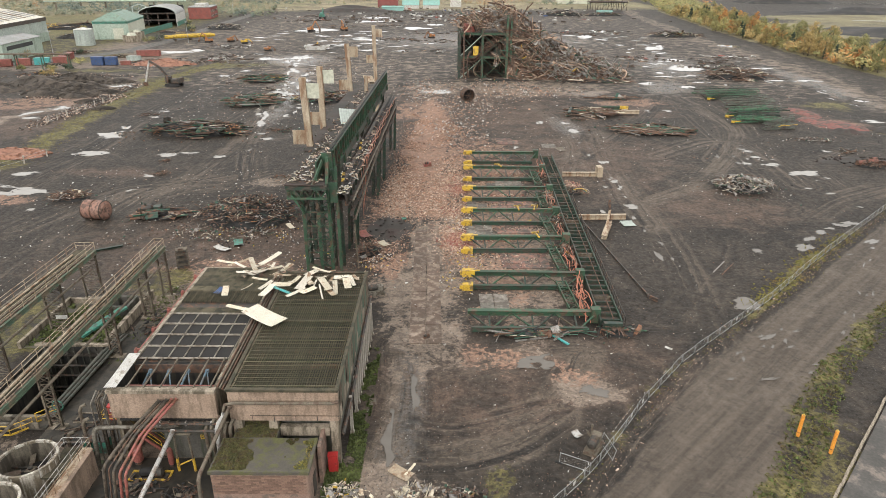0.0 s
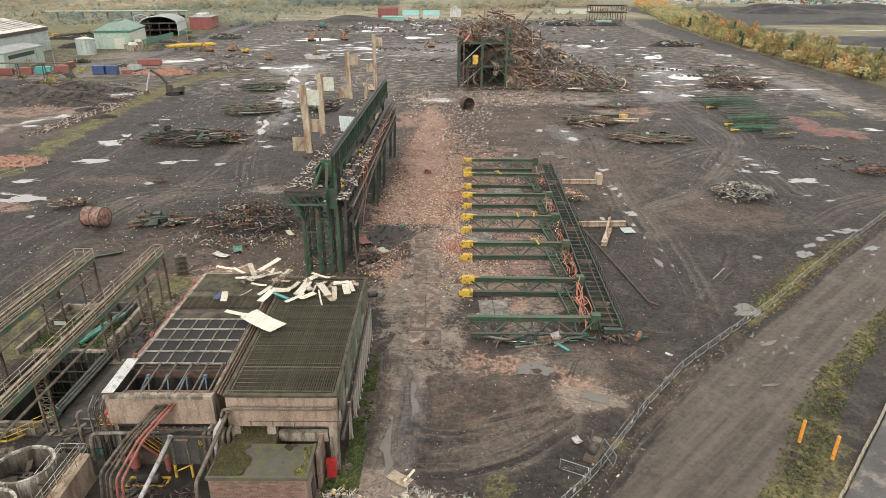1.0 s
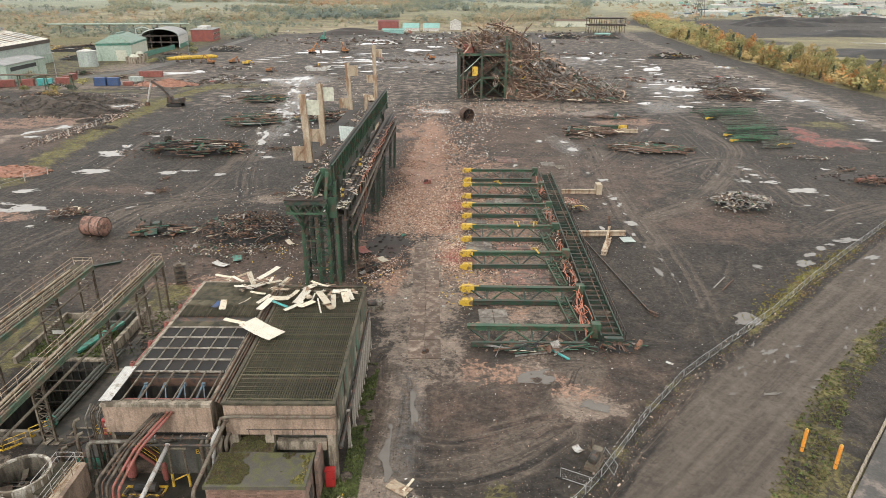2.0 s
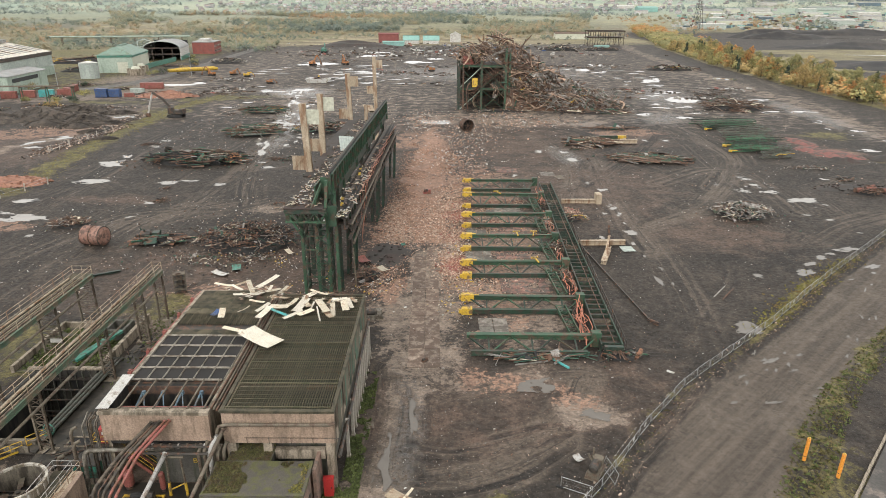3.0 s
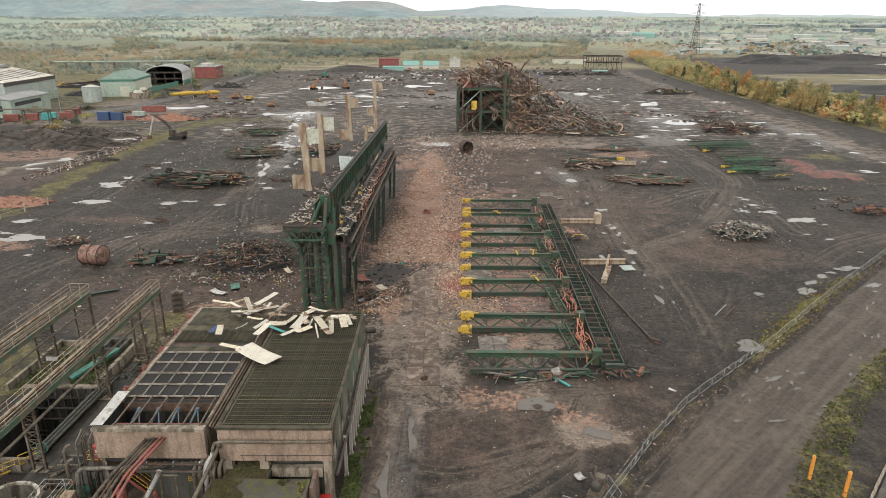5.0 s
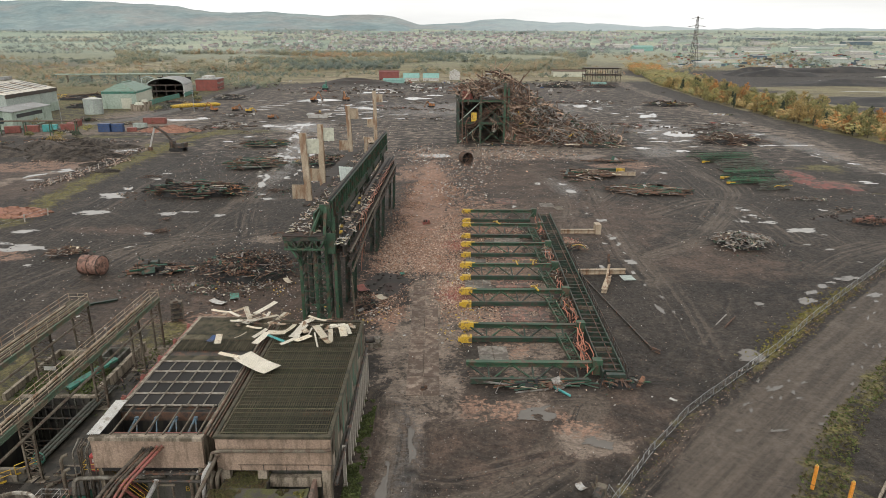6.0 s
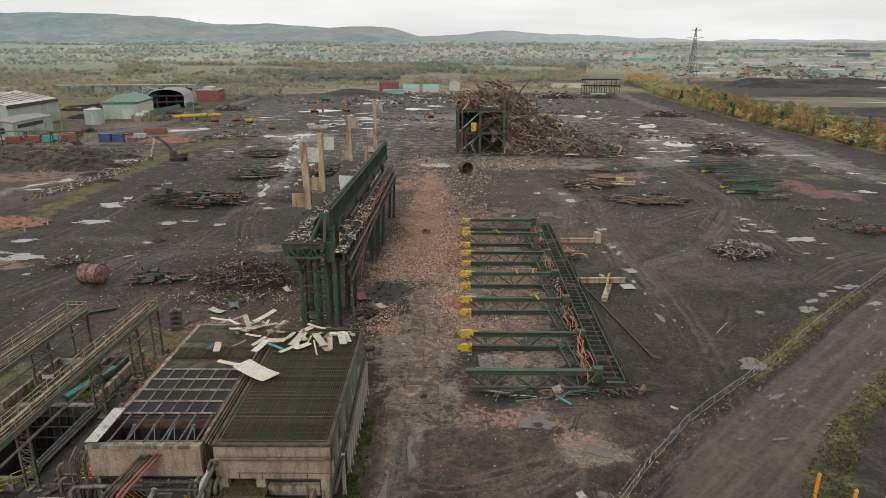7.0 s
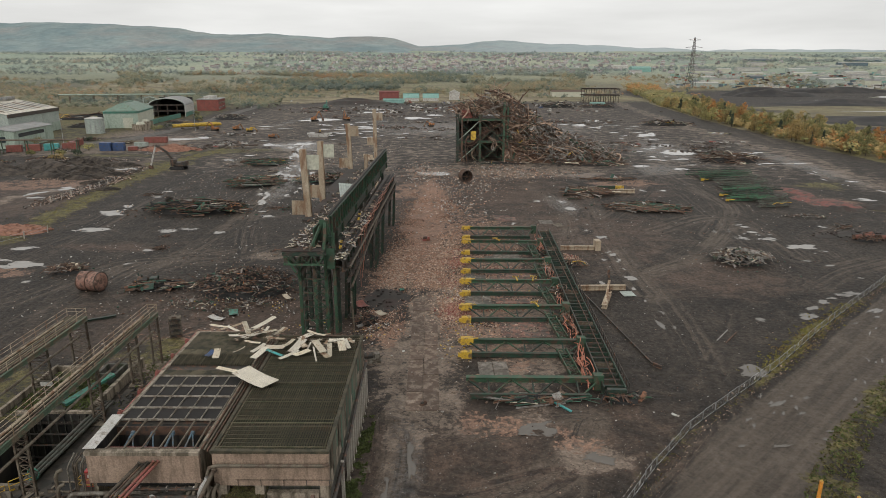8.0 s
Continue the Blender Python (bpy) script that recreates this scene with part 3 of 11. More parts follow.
    zs, ls = n.add("SeparateColor"), n.add("SeparateColor")
    n.put(zs.inputs[0], zone.outputs["Color"])
    n.put(ls.inputs[0], land.outputs["Color"])
    big, mid = n.noise(co, 0.035, 6, 0.6, 1.0), n.noise(co, 0.22, 7, 0.65, 0.6)
    small, grit = n.noise(co, 1.5, 6, 0.7), n.noise(co, 7.0, 3, 0.7)
    base = n.mix(n.span(big, 0.36, 0.64), (0.0195, 0.0155, 0.0122), (0.0365, 0.029, 0.0228))
    base = n.mix(n.span(mid, 0.47, 0.68), base, (0.06, 0.0475, 0.037))
    base = n.mix(n.span(small, 0.54, 0.7, 0, 0.85), base, (0.0155, 0.0128, 0.0108))
    # wheel ruts that wander over the yard in three headings
    sway = n.add("TexNoise")
    n.put(sway.inputs["Vector"], co)
    n.put(sway.inputs["Scale"], 0.022)
    n.put(sway.inputs["Detail"], 2.0)
    shift = n.add("VectorMath")
    shift.operation = "MULTIPLY_ADD"
    n.put(shift.inputs[0], sway.outputs["Color"])
    shift.inputs[1].default_value = (9, 9, 0)
    n.put(shift.inputs[2], co)
    for turn, squash, fine in ((0.08, 0.03, 0.8), (-0.75, 0.035, 0.7), (0.6, 0.04, 0.9)):
        rut = n.noise(n.scaled(n.scaled(shift.outputs[0], (1, 1, 1), (0, 0, turn)), (1.0, squash, 1)), fine, 4, 0.62, 0.2)
        where = n.span(n.noise(co, 0.028 + squash * 0.3, 3), 0.48, 0.64)
        base = n.mix(n.calc("MULTIPLY", n.span(rut, 0.52, 0.7, 0, 0.3), where), base, (0.1, 0.08, 0.062))
        base = n.mix(n.calc("MULTIPLY", n.span(rut, 0.48, 0.34, 0, 0.35), where), base, (0.0145, 0.012, 0.0102))

    # turning circles of heavy plant
    pos = n.add("SeparateXYZ")
    n.put(pos.inputs[0], co)
    for cx, cy, r0, r1, much in ((7, 61, 6, 17, 0.6), (61, 125, 10, 26, 0.5), (-92, 106, 3, 14, 0.6), (253.5, 179, 333, 342, 0.8), (-118, 110, 51, 58, 0.7), (829, 119, 892, 900, 0.8),
                               (1388, 51, 1317, 1327, 0.7), (-268, 126, 303, 311, 0.7), (-206, 163, 286, 295, 0.6), (66, 57, 68, 75, 0.5), (-9, 119, 57, 63, 0.6)):
        dx, dy = n.calc("SUBTRACT", pos.outputs[0], cx), n.calc("SUBTRACT", pos.outputs[1], cy)
        rad = n.calc("SQRT", n.calc("ADD", n.calc("MULTIPLY", dx, dx), n.calc("MULTIPLY", dy, dy)))
        vec = n.add("CombineXYZ")
        n.put(vec.inputs[0], n.calc("ADD", rad, n.calc("MULTIPLY", mid, 1.6)))
        n.put(vec.inputs[1], n.calc("MULTIPLY", n.calc("ARCTAN2", dy, dx), 1.5))
        arc = n.noise(vec.outputs[0], 1.1, 3, 0.6)
        ring = n.calc("MULTIPLY", n.span(rad, r0, r0 + 2.5), n.span(rad, r1, r1 - 2.5))
        ring = n.calc("MULTIPLY", ring, n.span(big, 0.4, 0.55))
        base = n.mix(n.calc("MULTIPLY", ring, n.span(arc, 0.52, 0.64, 0, much)), base, (0.112, 0.089, 0.07))
        base = n.mix(n.calc("MULTIPLY", ring, n.span(arc, 0.46, 0.36, 0, much)), base, (0.0145, 0.012, 0.0102))

    def cover(weight, spread=1.0):
        worn = n.calc("ADD", weight, n.calc("MULTIPLY", n.calc("SUBTRACT", n.calc("MULTIPLY", n.calc("ADD", mid, small), 0.5), 0.5), spread * 3.2))
        return n.span(worn, 0.36, 0.56, smooth=True)

    # trodden dust, then the trucks' marks over it
    dusty = n.mix(n.span(mid, 0.36, 0.64), (0.064, 0.047, 0.036), (0.125, 0.083, 0.062))
    dusty = n.mix(n.span(small, 0.5, 0.7, 0, 0.6), dusty, (0.03, 0.0235, 0.019))
    base = n.mix(n.calc("MULTIPLY", n.span(n.calc("ADD", zone.outputs["Alpha"], n.calc("SUBTRACT", mid, 0.5)), 0.2, 0.8), 0.8), base, dusty)
    trail = n.calc("ADD", ls.outputs[2], n.calc("MULTIPLY", n.calc("SUBTRACT", small, 0.5), 0.5))
    # pale marks put the tracks' wet sheen into the colour
    base = n.mix(n.span(trail, 0.56, 0.95, 0, 0.6), base, (0.13, 0.103, 0.08))
    base = n.mix(n.span(trail, 0.44, 0.12, 0, 0.75), base, (0.0145, 0.012, 0.0102))
    lane = n.add("Attribute")
    lane.attribute_name = "lane"
    along = n.add("SeparateXYZ")
    n.put(along.inputs[0], lane.outputs["Vector"])
    flow = n.noise(n.scaled(lane.outputs["Vector"], (1.0, 0.03, 0)), 1.5, 6, 0.72, 0.15)
    press = n.span(along.outputs[2], 0.1, 0.8)
    base = n.mix(n.calc("MULTIPLY", press, n.span(flow, 0.52, 0.66, 0, 0.75)), base, (0.145, 0.115, 0.09))
    base = n.mix(n.calc("MULTIPLY", press, n.span(flow, 0.48, 0.36, 0, 0.8)), base, (0.013, 0.0108, 0.009))
    soak = n.span(n.calc("ADD", land.outputs["Alpha"], n.calc("MULTIPLY", n.calc("SUBTRACT", mid, 0.5), 1.6)), 0.35, 0.8)
    # pale tone for the wet shine, put into the base colour
    sheen_tone = n.mix(n.span(small, 0.4, 0.6), (0.1, 0.082, 0.066), (0.165, 0.138, 0.113))
    base = n.mix(n.calc("MULTIPLY", soak, 0.32), base, sheen_tone)
    base = n.mix(1.0, base, (0.86, 0.85, 0.84), "MULTIPLY")
    paler = n.mix(n.span(mid, 0.35, 0.65), (0.13, 0.1, 0.077), (0.215, 0.168, 0.133))
    paler = n.mix(n.span(small, 0.55, 0.72, 0, 0.5), paler, (0.075, 0.064, 0.055))
    base = n.mix(n.calc("MULTIPLY", cover(zs.outputs[2]), 0.85), base, paler)
    bricky = n.mix(n.span(small, 0.35, 0.65), (0.185, 0.1, 0.068), (0.3, 0.185, 0.13))
    bricky = n.mix(n.span(n.noise(co, 2.6, 3, 0.8), 0.6, 0.7), bricky, (0.4, 0.31, 0.26))
    bricky = n.mix(n.span(mid, 0.5, 0.66, 0, 0.7), bricky, (0.1, 0.07, 0.054))
    base = n.mix(n.calc("MULTIPLY", cover(zs.outputs[0]), 0.9), base, bricky)
    gravel = n.mix(n.span(n.noise(n.scaled(n.scaled(co, (1, 1, 1), (0, 0, 0.813)), (1, 0.04, 1)), 0.8, 6, 0.7), 0.4, 0.62), (0.058, 0.046, 0.036), (0.102, 0.081, 0.063))
    gravel = n.mix(n.span(small, 0.5, 0.7, 0, 0.22), gravel, (0.05, 0.04, 0.032))
    gravel = n.mix(n.span(mid, 0.52, 0.66, 0, 0.4), gravel, (0.15, 0.122, 0.098))
    base = n.mix(n.calc("MULTIPLY", cover(ls.outputs[1], 0.3), 0.9), base, gravel)
    turf = n.mix(n.span(mid, 0.35, 0.65), (0.1, 0.092, 0.026), (0.155, 0.13, 0.046))
    turf = n.mix(n.span(small, 0.46, 0.62), turf, (0.055, 0.044, 0.026))
    turf = n.mix(n.span(n.noise(co, 0.45, 6, 0.7, 0.5), 0.5, 0.64, 0, 0.8), turf, (0.06, 0.056, 0.022))
    cells = n.add("TexVoronoi")
    n.put(cells.inputs["Vector"], n.scaled(co, (1, 0.55, 1), (0, 0, 0.3)))
    n.put(cells.inputs["Scale"], 0.0052)
    tone = n.add("SeparateColor")
    n.put(tone.inputs[0], cells.outputs["Color"])
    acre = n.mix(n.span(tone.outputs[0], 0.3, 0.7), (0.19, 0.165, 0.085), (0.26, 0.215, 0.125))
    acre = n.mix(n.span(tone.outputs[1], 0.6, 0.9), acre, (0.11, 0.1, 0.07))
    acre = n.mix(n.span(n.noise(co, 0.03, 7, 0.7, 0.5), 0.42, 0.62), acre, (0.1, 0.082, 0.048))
    # fields turn pale grey-green with distance: haze put into their colour
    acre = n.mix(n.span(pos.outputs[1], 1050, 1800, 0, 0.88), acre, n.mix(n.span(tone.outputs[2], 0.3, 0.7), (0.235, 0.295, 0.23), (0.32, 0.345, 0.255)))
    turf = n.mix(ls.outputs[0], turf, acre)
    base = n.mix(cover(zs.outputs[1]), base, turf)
    crumb = n.noise(co, 2.4, 5, 0.8)
    grain = n.mix(n.span(crumb, 0.3, 0.7), (0.52, 0.52, 0.52), (1.5, 1.5, 1.5))
    base = n.mix(n.calc("SUBTRACT", 1.0, n.calc("MULTIPLY", ls.outputs[1], 0.72)), base, n.mix(1.0, base, grain, "MULTIPLY"))
    patch = n.noise(co, 0.6, 6, 0.72, 0.6)
    shade = n.mix(n.span(patch, 0.36, 0.64), (0.66, 0.66, 0.66), (1.34, 1.34, 1.34))
    base = n.mix(n.calc("SUBTRACT", 1.0, n.calc("MULTIPLY", ls.outputs[1], 0.7)), base, n.mix(1.0, base, shade, "MULTIPLY"))
    speck = n.noise(co, 3.6, 2, 0.6)
    base = n.mix(n.calc("MULTIPLY", n.span(speck, 0.65, 0.7, 0, 0.45), n.calc("SUBTRACT", 1.0, ls.outputs[1])), base, (0.2, 0.168, 0.138))
    base = n.mix(n.span(n.noise(co, 0.6, 5, 0.7, 0.8), 0.56, 0.66, 0, 0.45), base, (0.0155, 0.0128, 0.0108))
    n.bump(n.calc("MULTIPLY", n.calc("ADD", small, n.calc("MULTIPLY", grit, 0.5)), n.span(ls.outputs[1], 0.0, 1.0, 1.0, 0.2)), 0.5, 0.12)
    gloss = n.calc("MULTIPLY", soak, n.span(n.calc("ADD", n.calc("MULTIPLY", mid, 0.5), n.calc("MULTIPLY", small, 0.5)), 0.56, 0.46))
    n.put(n.bsdf.inputs["Specular IOR Level"], n.span(gloss, 0.0, 1.0, 0.32, 0.8))
    dry = n.span(small, 0.35, 0.65, 0.62, 0.95)
    me.materials.append(n.done(base, n.calc("SUBTRACT", dry, n.calc("MULTIPLY", gloss, 0.5))))
    tagged(new("ground", me), "dark rutted demolition yard of shale, mud and brick dust", "ground", kind="structure")


ground()


def puddle(x, y, rx, ry, turn, seed, label="shallow rain puddle on the dark yard"):
    """Standing water that fills the low spots of the ground: ragged, with islets and outliers."""
    n = 56
    U, V = np.meshgrid(np.linspace(-1.9, 1.9, n), np.linspace(-1.9, 1.9, n))
    size = 0.9
    low = 1.25 - np.sqrt(U * U + V * V) + (field(U + seed * 7.3, V * 1.3 + seed * 3.1, size, seed, 5) - 0.5) * 2.6
    keep = low > 0.42
    c, sn = math.cos(radians(turn)), math.sin(radians(turn))
    px, py = U * rx, V * ry
    vs = np.stack([px * c - py * sn, px * sn + py * c, np.zeros_like(px)], -1).reshape(-1, 3)
    idx = np.arange(n * n).reshape(n, n)
    cells = np.stack([idx[:-1, :-1], idx[:-1, 1:], idx[1:, 1:], idx[1:, :-1]], -1).reshape(-1, 4)
    corner = keep.reshape(-1)[cells]
    used = {}
    mb = Mesh()

    def at(i):
        if i not in used:
            used[i] = len(mb.v)
            mb.v.append(tuple(vs[i]))
        return used[i]

    for quad, inside in zip(cells.tolist(), corner.tolist()):
        pick = [i for i, k in zip(quad, inside) if k]
        if len(pick) >= 3:
            mb.f.append(tuple(at(i) for i in pick))
            mb.k.append(0)
    if mb.f:
        solid("puddle", mb, M_WATER if y > 110 else M_SHALLOW, label, "puddle", x, y, 0.03 + 0.004 * (seed % 17), 0, "puddles", "structure")


PUDDLES_EAST = (
    (80.8, 137.7, 3.6, 2.8, 0), (75.8, 156.6, 1.6, 1.1, 0), (75.3, 151.6, 1.3, 1.3, 0), (70.7, 146.3, 1.7, 1.2, 0), (76.3, 145.2, 1.7, 1.4, 0),
    (75.2, 159.2, 1.1, 0.6, 0), (37.2, 146.4, 1.3, 1.7, 0), (36.3, 132.0, 1.1, 1.6, 0), (35.8, 115.7, 1.2, 1.7, 0), (36.3, 127.0, 0.5, 0.7, 0),
    (78.7, 124.5, 1.2, 0.8, 0), (95.5, 157.0, 1.1, 1.0, 0), (128.5, 191.1, 3.2, 2.2, 0), (145.4, 301.7, 5.6, 5.2, 0), (145.3, 267.1, 6.0, 3.2, 0),
    (142.2, 243.7, 1.7, 1.7, 0), (144.0, 223.5, 2.2, 1.5, 0),
)
PUDDLES_FAR_EAST = (
    (108.0, 298.7, 7.9, 8.4, 0), (113.8, 327.6, 3.7, 3.8, 0), (115.8, 356.1, 3.0, 4.4, 0), (92.2, 276.1, 3.5, 2.8, 0), (80.2, 258.5, 4.0, 3.0, 0),
    (92.4, 251.3, 2.9, 2.8, 0), (100.0, 313.6, 2.8, 2.8, 0), (36.2, 178.0, 2.0, 2.2, 0), (71.1, 205.7, 1.5, 1.3, 0), (64.5, 205.5, 1.3, 1.4, 0),
    (49.5, 239.5, 2.1, 2.2, 0), (72.2, 107.6, 2.1, 1.0, 0), (80.0, 116.6, 0.8, 0.4, 0), (75.6, 127.6, 0.9, 0.5, 0), (74.1, 145.2, 0.8, 0.7, 0),
    (166.4, 390.4, 6.8, 5.4, 0), (144.0, 342.4, 7.6, 3.3, 0),
)
PUDDLES_WEST = (
    (-126.1, 199.1, 1.6, 6.0, -21), (-123.2, 227.7, 1.6, 6.0, 3), (-123.2, 254.5, 1.6, 6.0, -8),
    (-85.8, 123.9, 5.5, 3.4, 0), (-91.3, 135.6, 2.1, 1.5, 0), (-85.1, 152.2, 3.5, 2.0, 0), (-89.6, 170.7, 3.9, 3.2, 0), (-87.2, 194.0, 2.4, 1.7, 0),
    (-89.1, 179.3, 1.9, 2.0, 0), (-66.1, 150.8, 2.7, 1.5, 0), (-61.6, 152.9, 2.3, 0.9, 0), (-53.4, 149.8, 2.0, 1.1, 0), (-63.7, 134.4, 1.4, 1.1, 0),
    (-121.6, 206.2, 2.8, 2.8, 0), (-121.5, 248.6, 4.9, 4.1, 0), (-86.9, 201.5, 1.8, 1.2, 0), (-91.4, 272.0, 2.7, 2.1, 0),
)
PUDDLES_FAR_WEST = (
    (-86.1, 285.6, 2.9, 2.4, 0), (-86.8, 325.6, 4.1, 7.5, 0), (-73.0, 329.1, 7.0, 6.9, 0), (-64.6, 286.3, 3.3, 5.2, 0), (-62.8, 257.9, 2.7, 8.6, 0),
    (-60.5, 237.0, 2.3, 4.1, 0), (-46.4, 167.1, 2.4, 1.4, 0), (-48.2, 155.6, 0.5, 1.1, 0), (-123.1, 190.9, 2.4, 1.7, 0), (-63.5, 124.3, 0.7, 0.8, 0),
    (-77.1, 112.9, 1.1, 0.8, 0), (-130.3, 246.6, 1.6, 1.8, 0), (-49.7, 173.1, 1.3, 0.9, 0), (-53.4, 231.8, 2.0, 2.4, 0),
)
PUDDLES_MIDDLE = (
    (35.3, 187.0, 1.4, 1.8, 0), (27.8, 188.4, 1.3, 2.7, 0), (18.2, 159.9, 0.9, 1.5, 0), (33.8, 127.8, 0.5, 0.8, 0), (29.9, 113.2, 0.5, 0.9, 0),
)
PUDDLES_NEAR = (
    (-3.4, 238, 5.4, 5.0, 0), (-5.6, 238.5, 3.6, 4.2, 0), (-1.2, 237.5, 3.6, 4.2, 0), (72, 107.3, 2.2, 0.9, 30), (65.2, 103.5, 1.4, 0.8, 20), (71.8, 99.4, 1.8, 0.7, 30), (62, 100.5, 1.6, 0.6, 30), (68, 105.5, 1.2, 0.6, 20), (41, 77, 2.8, 2.0, 30), (10.6, 63.3, 2.2, 1.5, 0), (50.8, 95.4, 1.3, 0.8, 10), (59, 96.6, 2.0, 1.0, 40), (34.2, 93, 0.6, 2.2, 5), (40.6, 69, 1.5, 0.5, 35), (16.5, 57.5, 1.6, 1.0, 10), (-5.3, 50, 0.7, 3.4, 0), (-2.9, 57, 0.5, 2.6, 4),
)
PUDDLES_BACK = (
    (90, 444, 10, 9, 0), (120, 381, 6, 14, -20), (-82, 326, 8, 5, 0), (38, 529, 10, 12, 0), (-50, 420, 12, 8, 0), (-20, 500, 12, 12, 0), (-90, 480, 16, 10, 0), (20, 600, 14, 12, 0), (110, 480, 9, 12, 10), (-140, 350, 8, 5, 10), (-60, 560, 18, 10, 0),
)
rnd_p = random.Random(404)
WET = [(rnd_p.gauss(103, 8), rnd_p.uniform(255, 430), rnd_p.uniform(0.8, 3.2), rnd_p.uniform(0.8, 3), rnd_p.uniform(-30, 30)) for _ in range(22)]
WET += [(-50 - 0.17 * (y - 230) + rnd_p.gauss(0, 4), y, rnd_p.uniform(0.5, 2.2), rnd_p.uniform(1, 4), rnd_p.uniform(-20, 10)) for y in np.linspace(190, 340, 26)]
WET += [(float(np.interp(y, [150, 184, 217, 261, 316], [-49, -52.3, -55.7, -63, -71])) + rnd_p.gauss(0, 1.6), y, rnd_p.uniform(0.6, 1.5), rnd_p.uniform(3, 7), rnd_p.uniform(2, 14)) for y in np.linspace(186, 325, 18)]
WET += [(rnd_p.gauss(-55, 30), rnd_p.uniform(340, 480), rnd_p.uniform(1.5, 5), rnd_p.uniform(1.5, 5), rnd_p.uniform(-30, 10)) for _ in range(18)]
WET += [(rnd_p.uniform(-135, -15), rnd_p.uniform(330, 480), rnd_p.uniform(2, 7), rnd_p.uniform(1.0, 3.5), rnd_p.uniform(-8, 8)) for _ in range(26)]
WET += [(rnd_p.gauss(112, 16), rnd_p.uniform(255, 460), rnd_p.uniform(1.5, 5), rnd_p.uniform(0.7, 2.2), rnd_p.uniform(-10, 10)) for _ in range(24)]
WET += [(rnd_p.uniform(-60, 60), rnd_p.uniform(480, 700), rnd_p.uniform(4, 10), rnd_p.uniform(3, 9), 0) for _ in range(26)]
WET += [(rnd_p.gauss(72, 3.5), rnd_p.gauss(152, 6), rnd_p.uniform(0.2, 0.7), rnd_p.uniform(0.2, 0.7), rnd_p.uniform(-40, 40)) for _ in range(14)]
WET += [(35.5 + rnd_p.gauss(0, 0.8), y, rnd_p.uniform(0.2, 0.5), rnd_p.uniform(0.4, 1.3), rnd_p.uniform(-10, 10)) for y in np.linspace(92, 195, 18)]
WET += [(140 - 0.09 * abs(y - 215) + rnd_p.gauss(0, 3), y, rnd_p.uniform(0.4, 1.0), rnd_p.uniform(1.5, 4), 8) for y in range(180, 330, 12)]
for px, py, many in ((39.1, 69.2, 3), (42.4, 67.2, 4), (36.2, 64.1, 3), (36.1, 59.6, 2), (31.9, 58.5, 1), (41.6, 62.4, 2), (42.9, 71.2, 2), (50.4, 69.3, 2), (59.5, 81.6, 3), (54, 76, 2), (66, 92, 3), (72, 97, 3)):
    WET += [(px + rnd_p.gauss(0, 0.9), py + rnd_p.gauss(0, 0.9), rnd_p.uniform(0.4, 1.0), rnd_p.uniform(0.12, 0.3), 45 + rnd_p.uniform(-30, 30)) for _ in range(many)]
for i, p in enumerate(PUDDLES_EAST + PUDDLES_FAR_EAST + PUDDLES_WEST + PUDDLES_FAR_WEST + PUDDLES_MIDDLE + PUDDLES_NEAR + PUDDLES_BACK + tuple(WET)):
    puddle(*p, seed=100 + i)


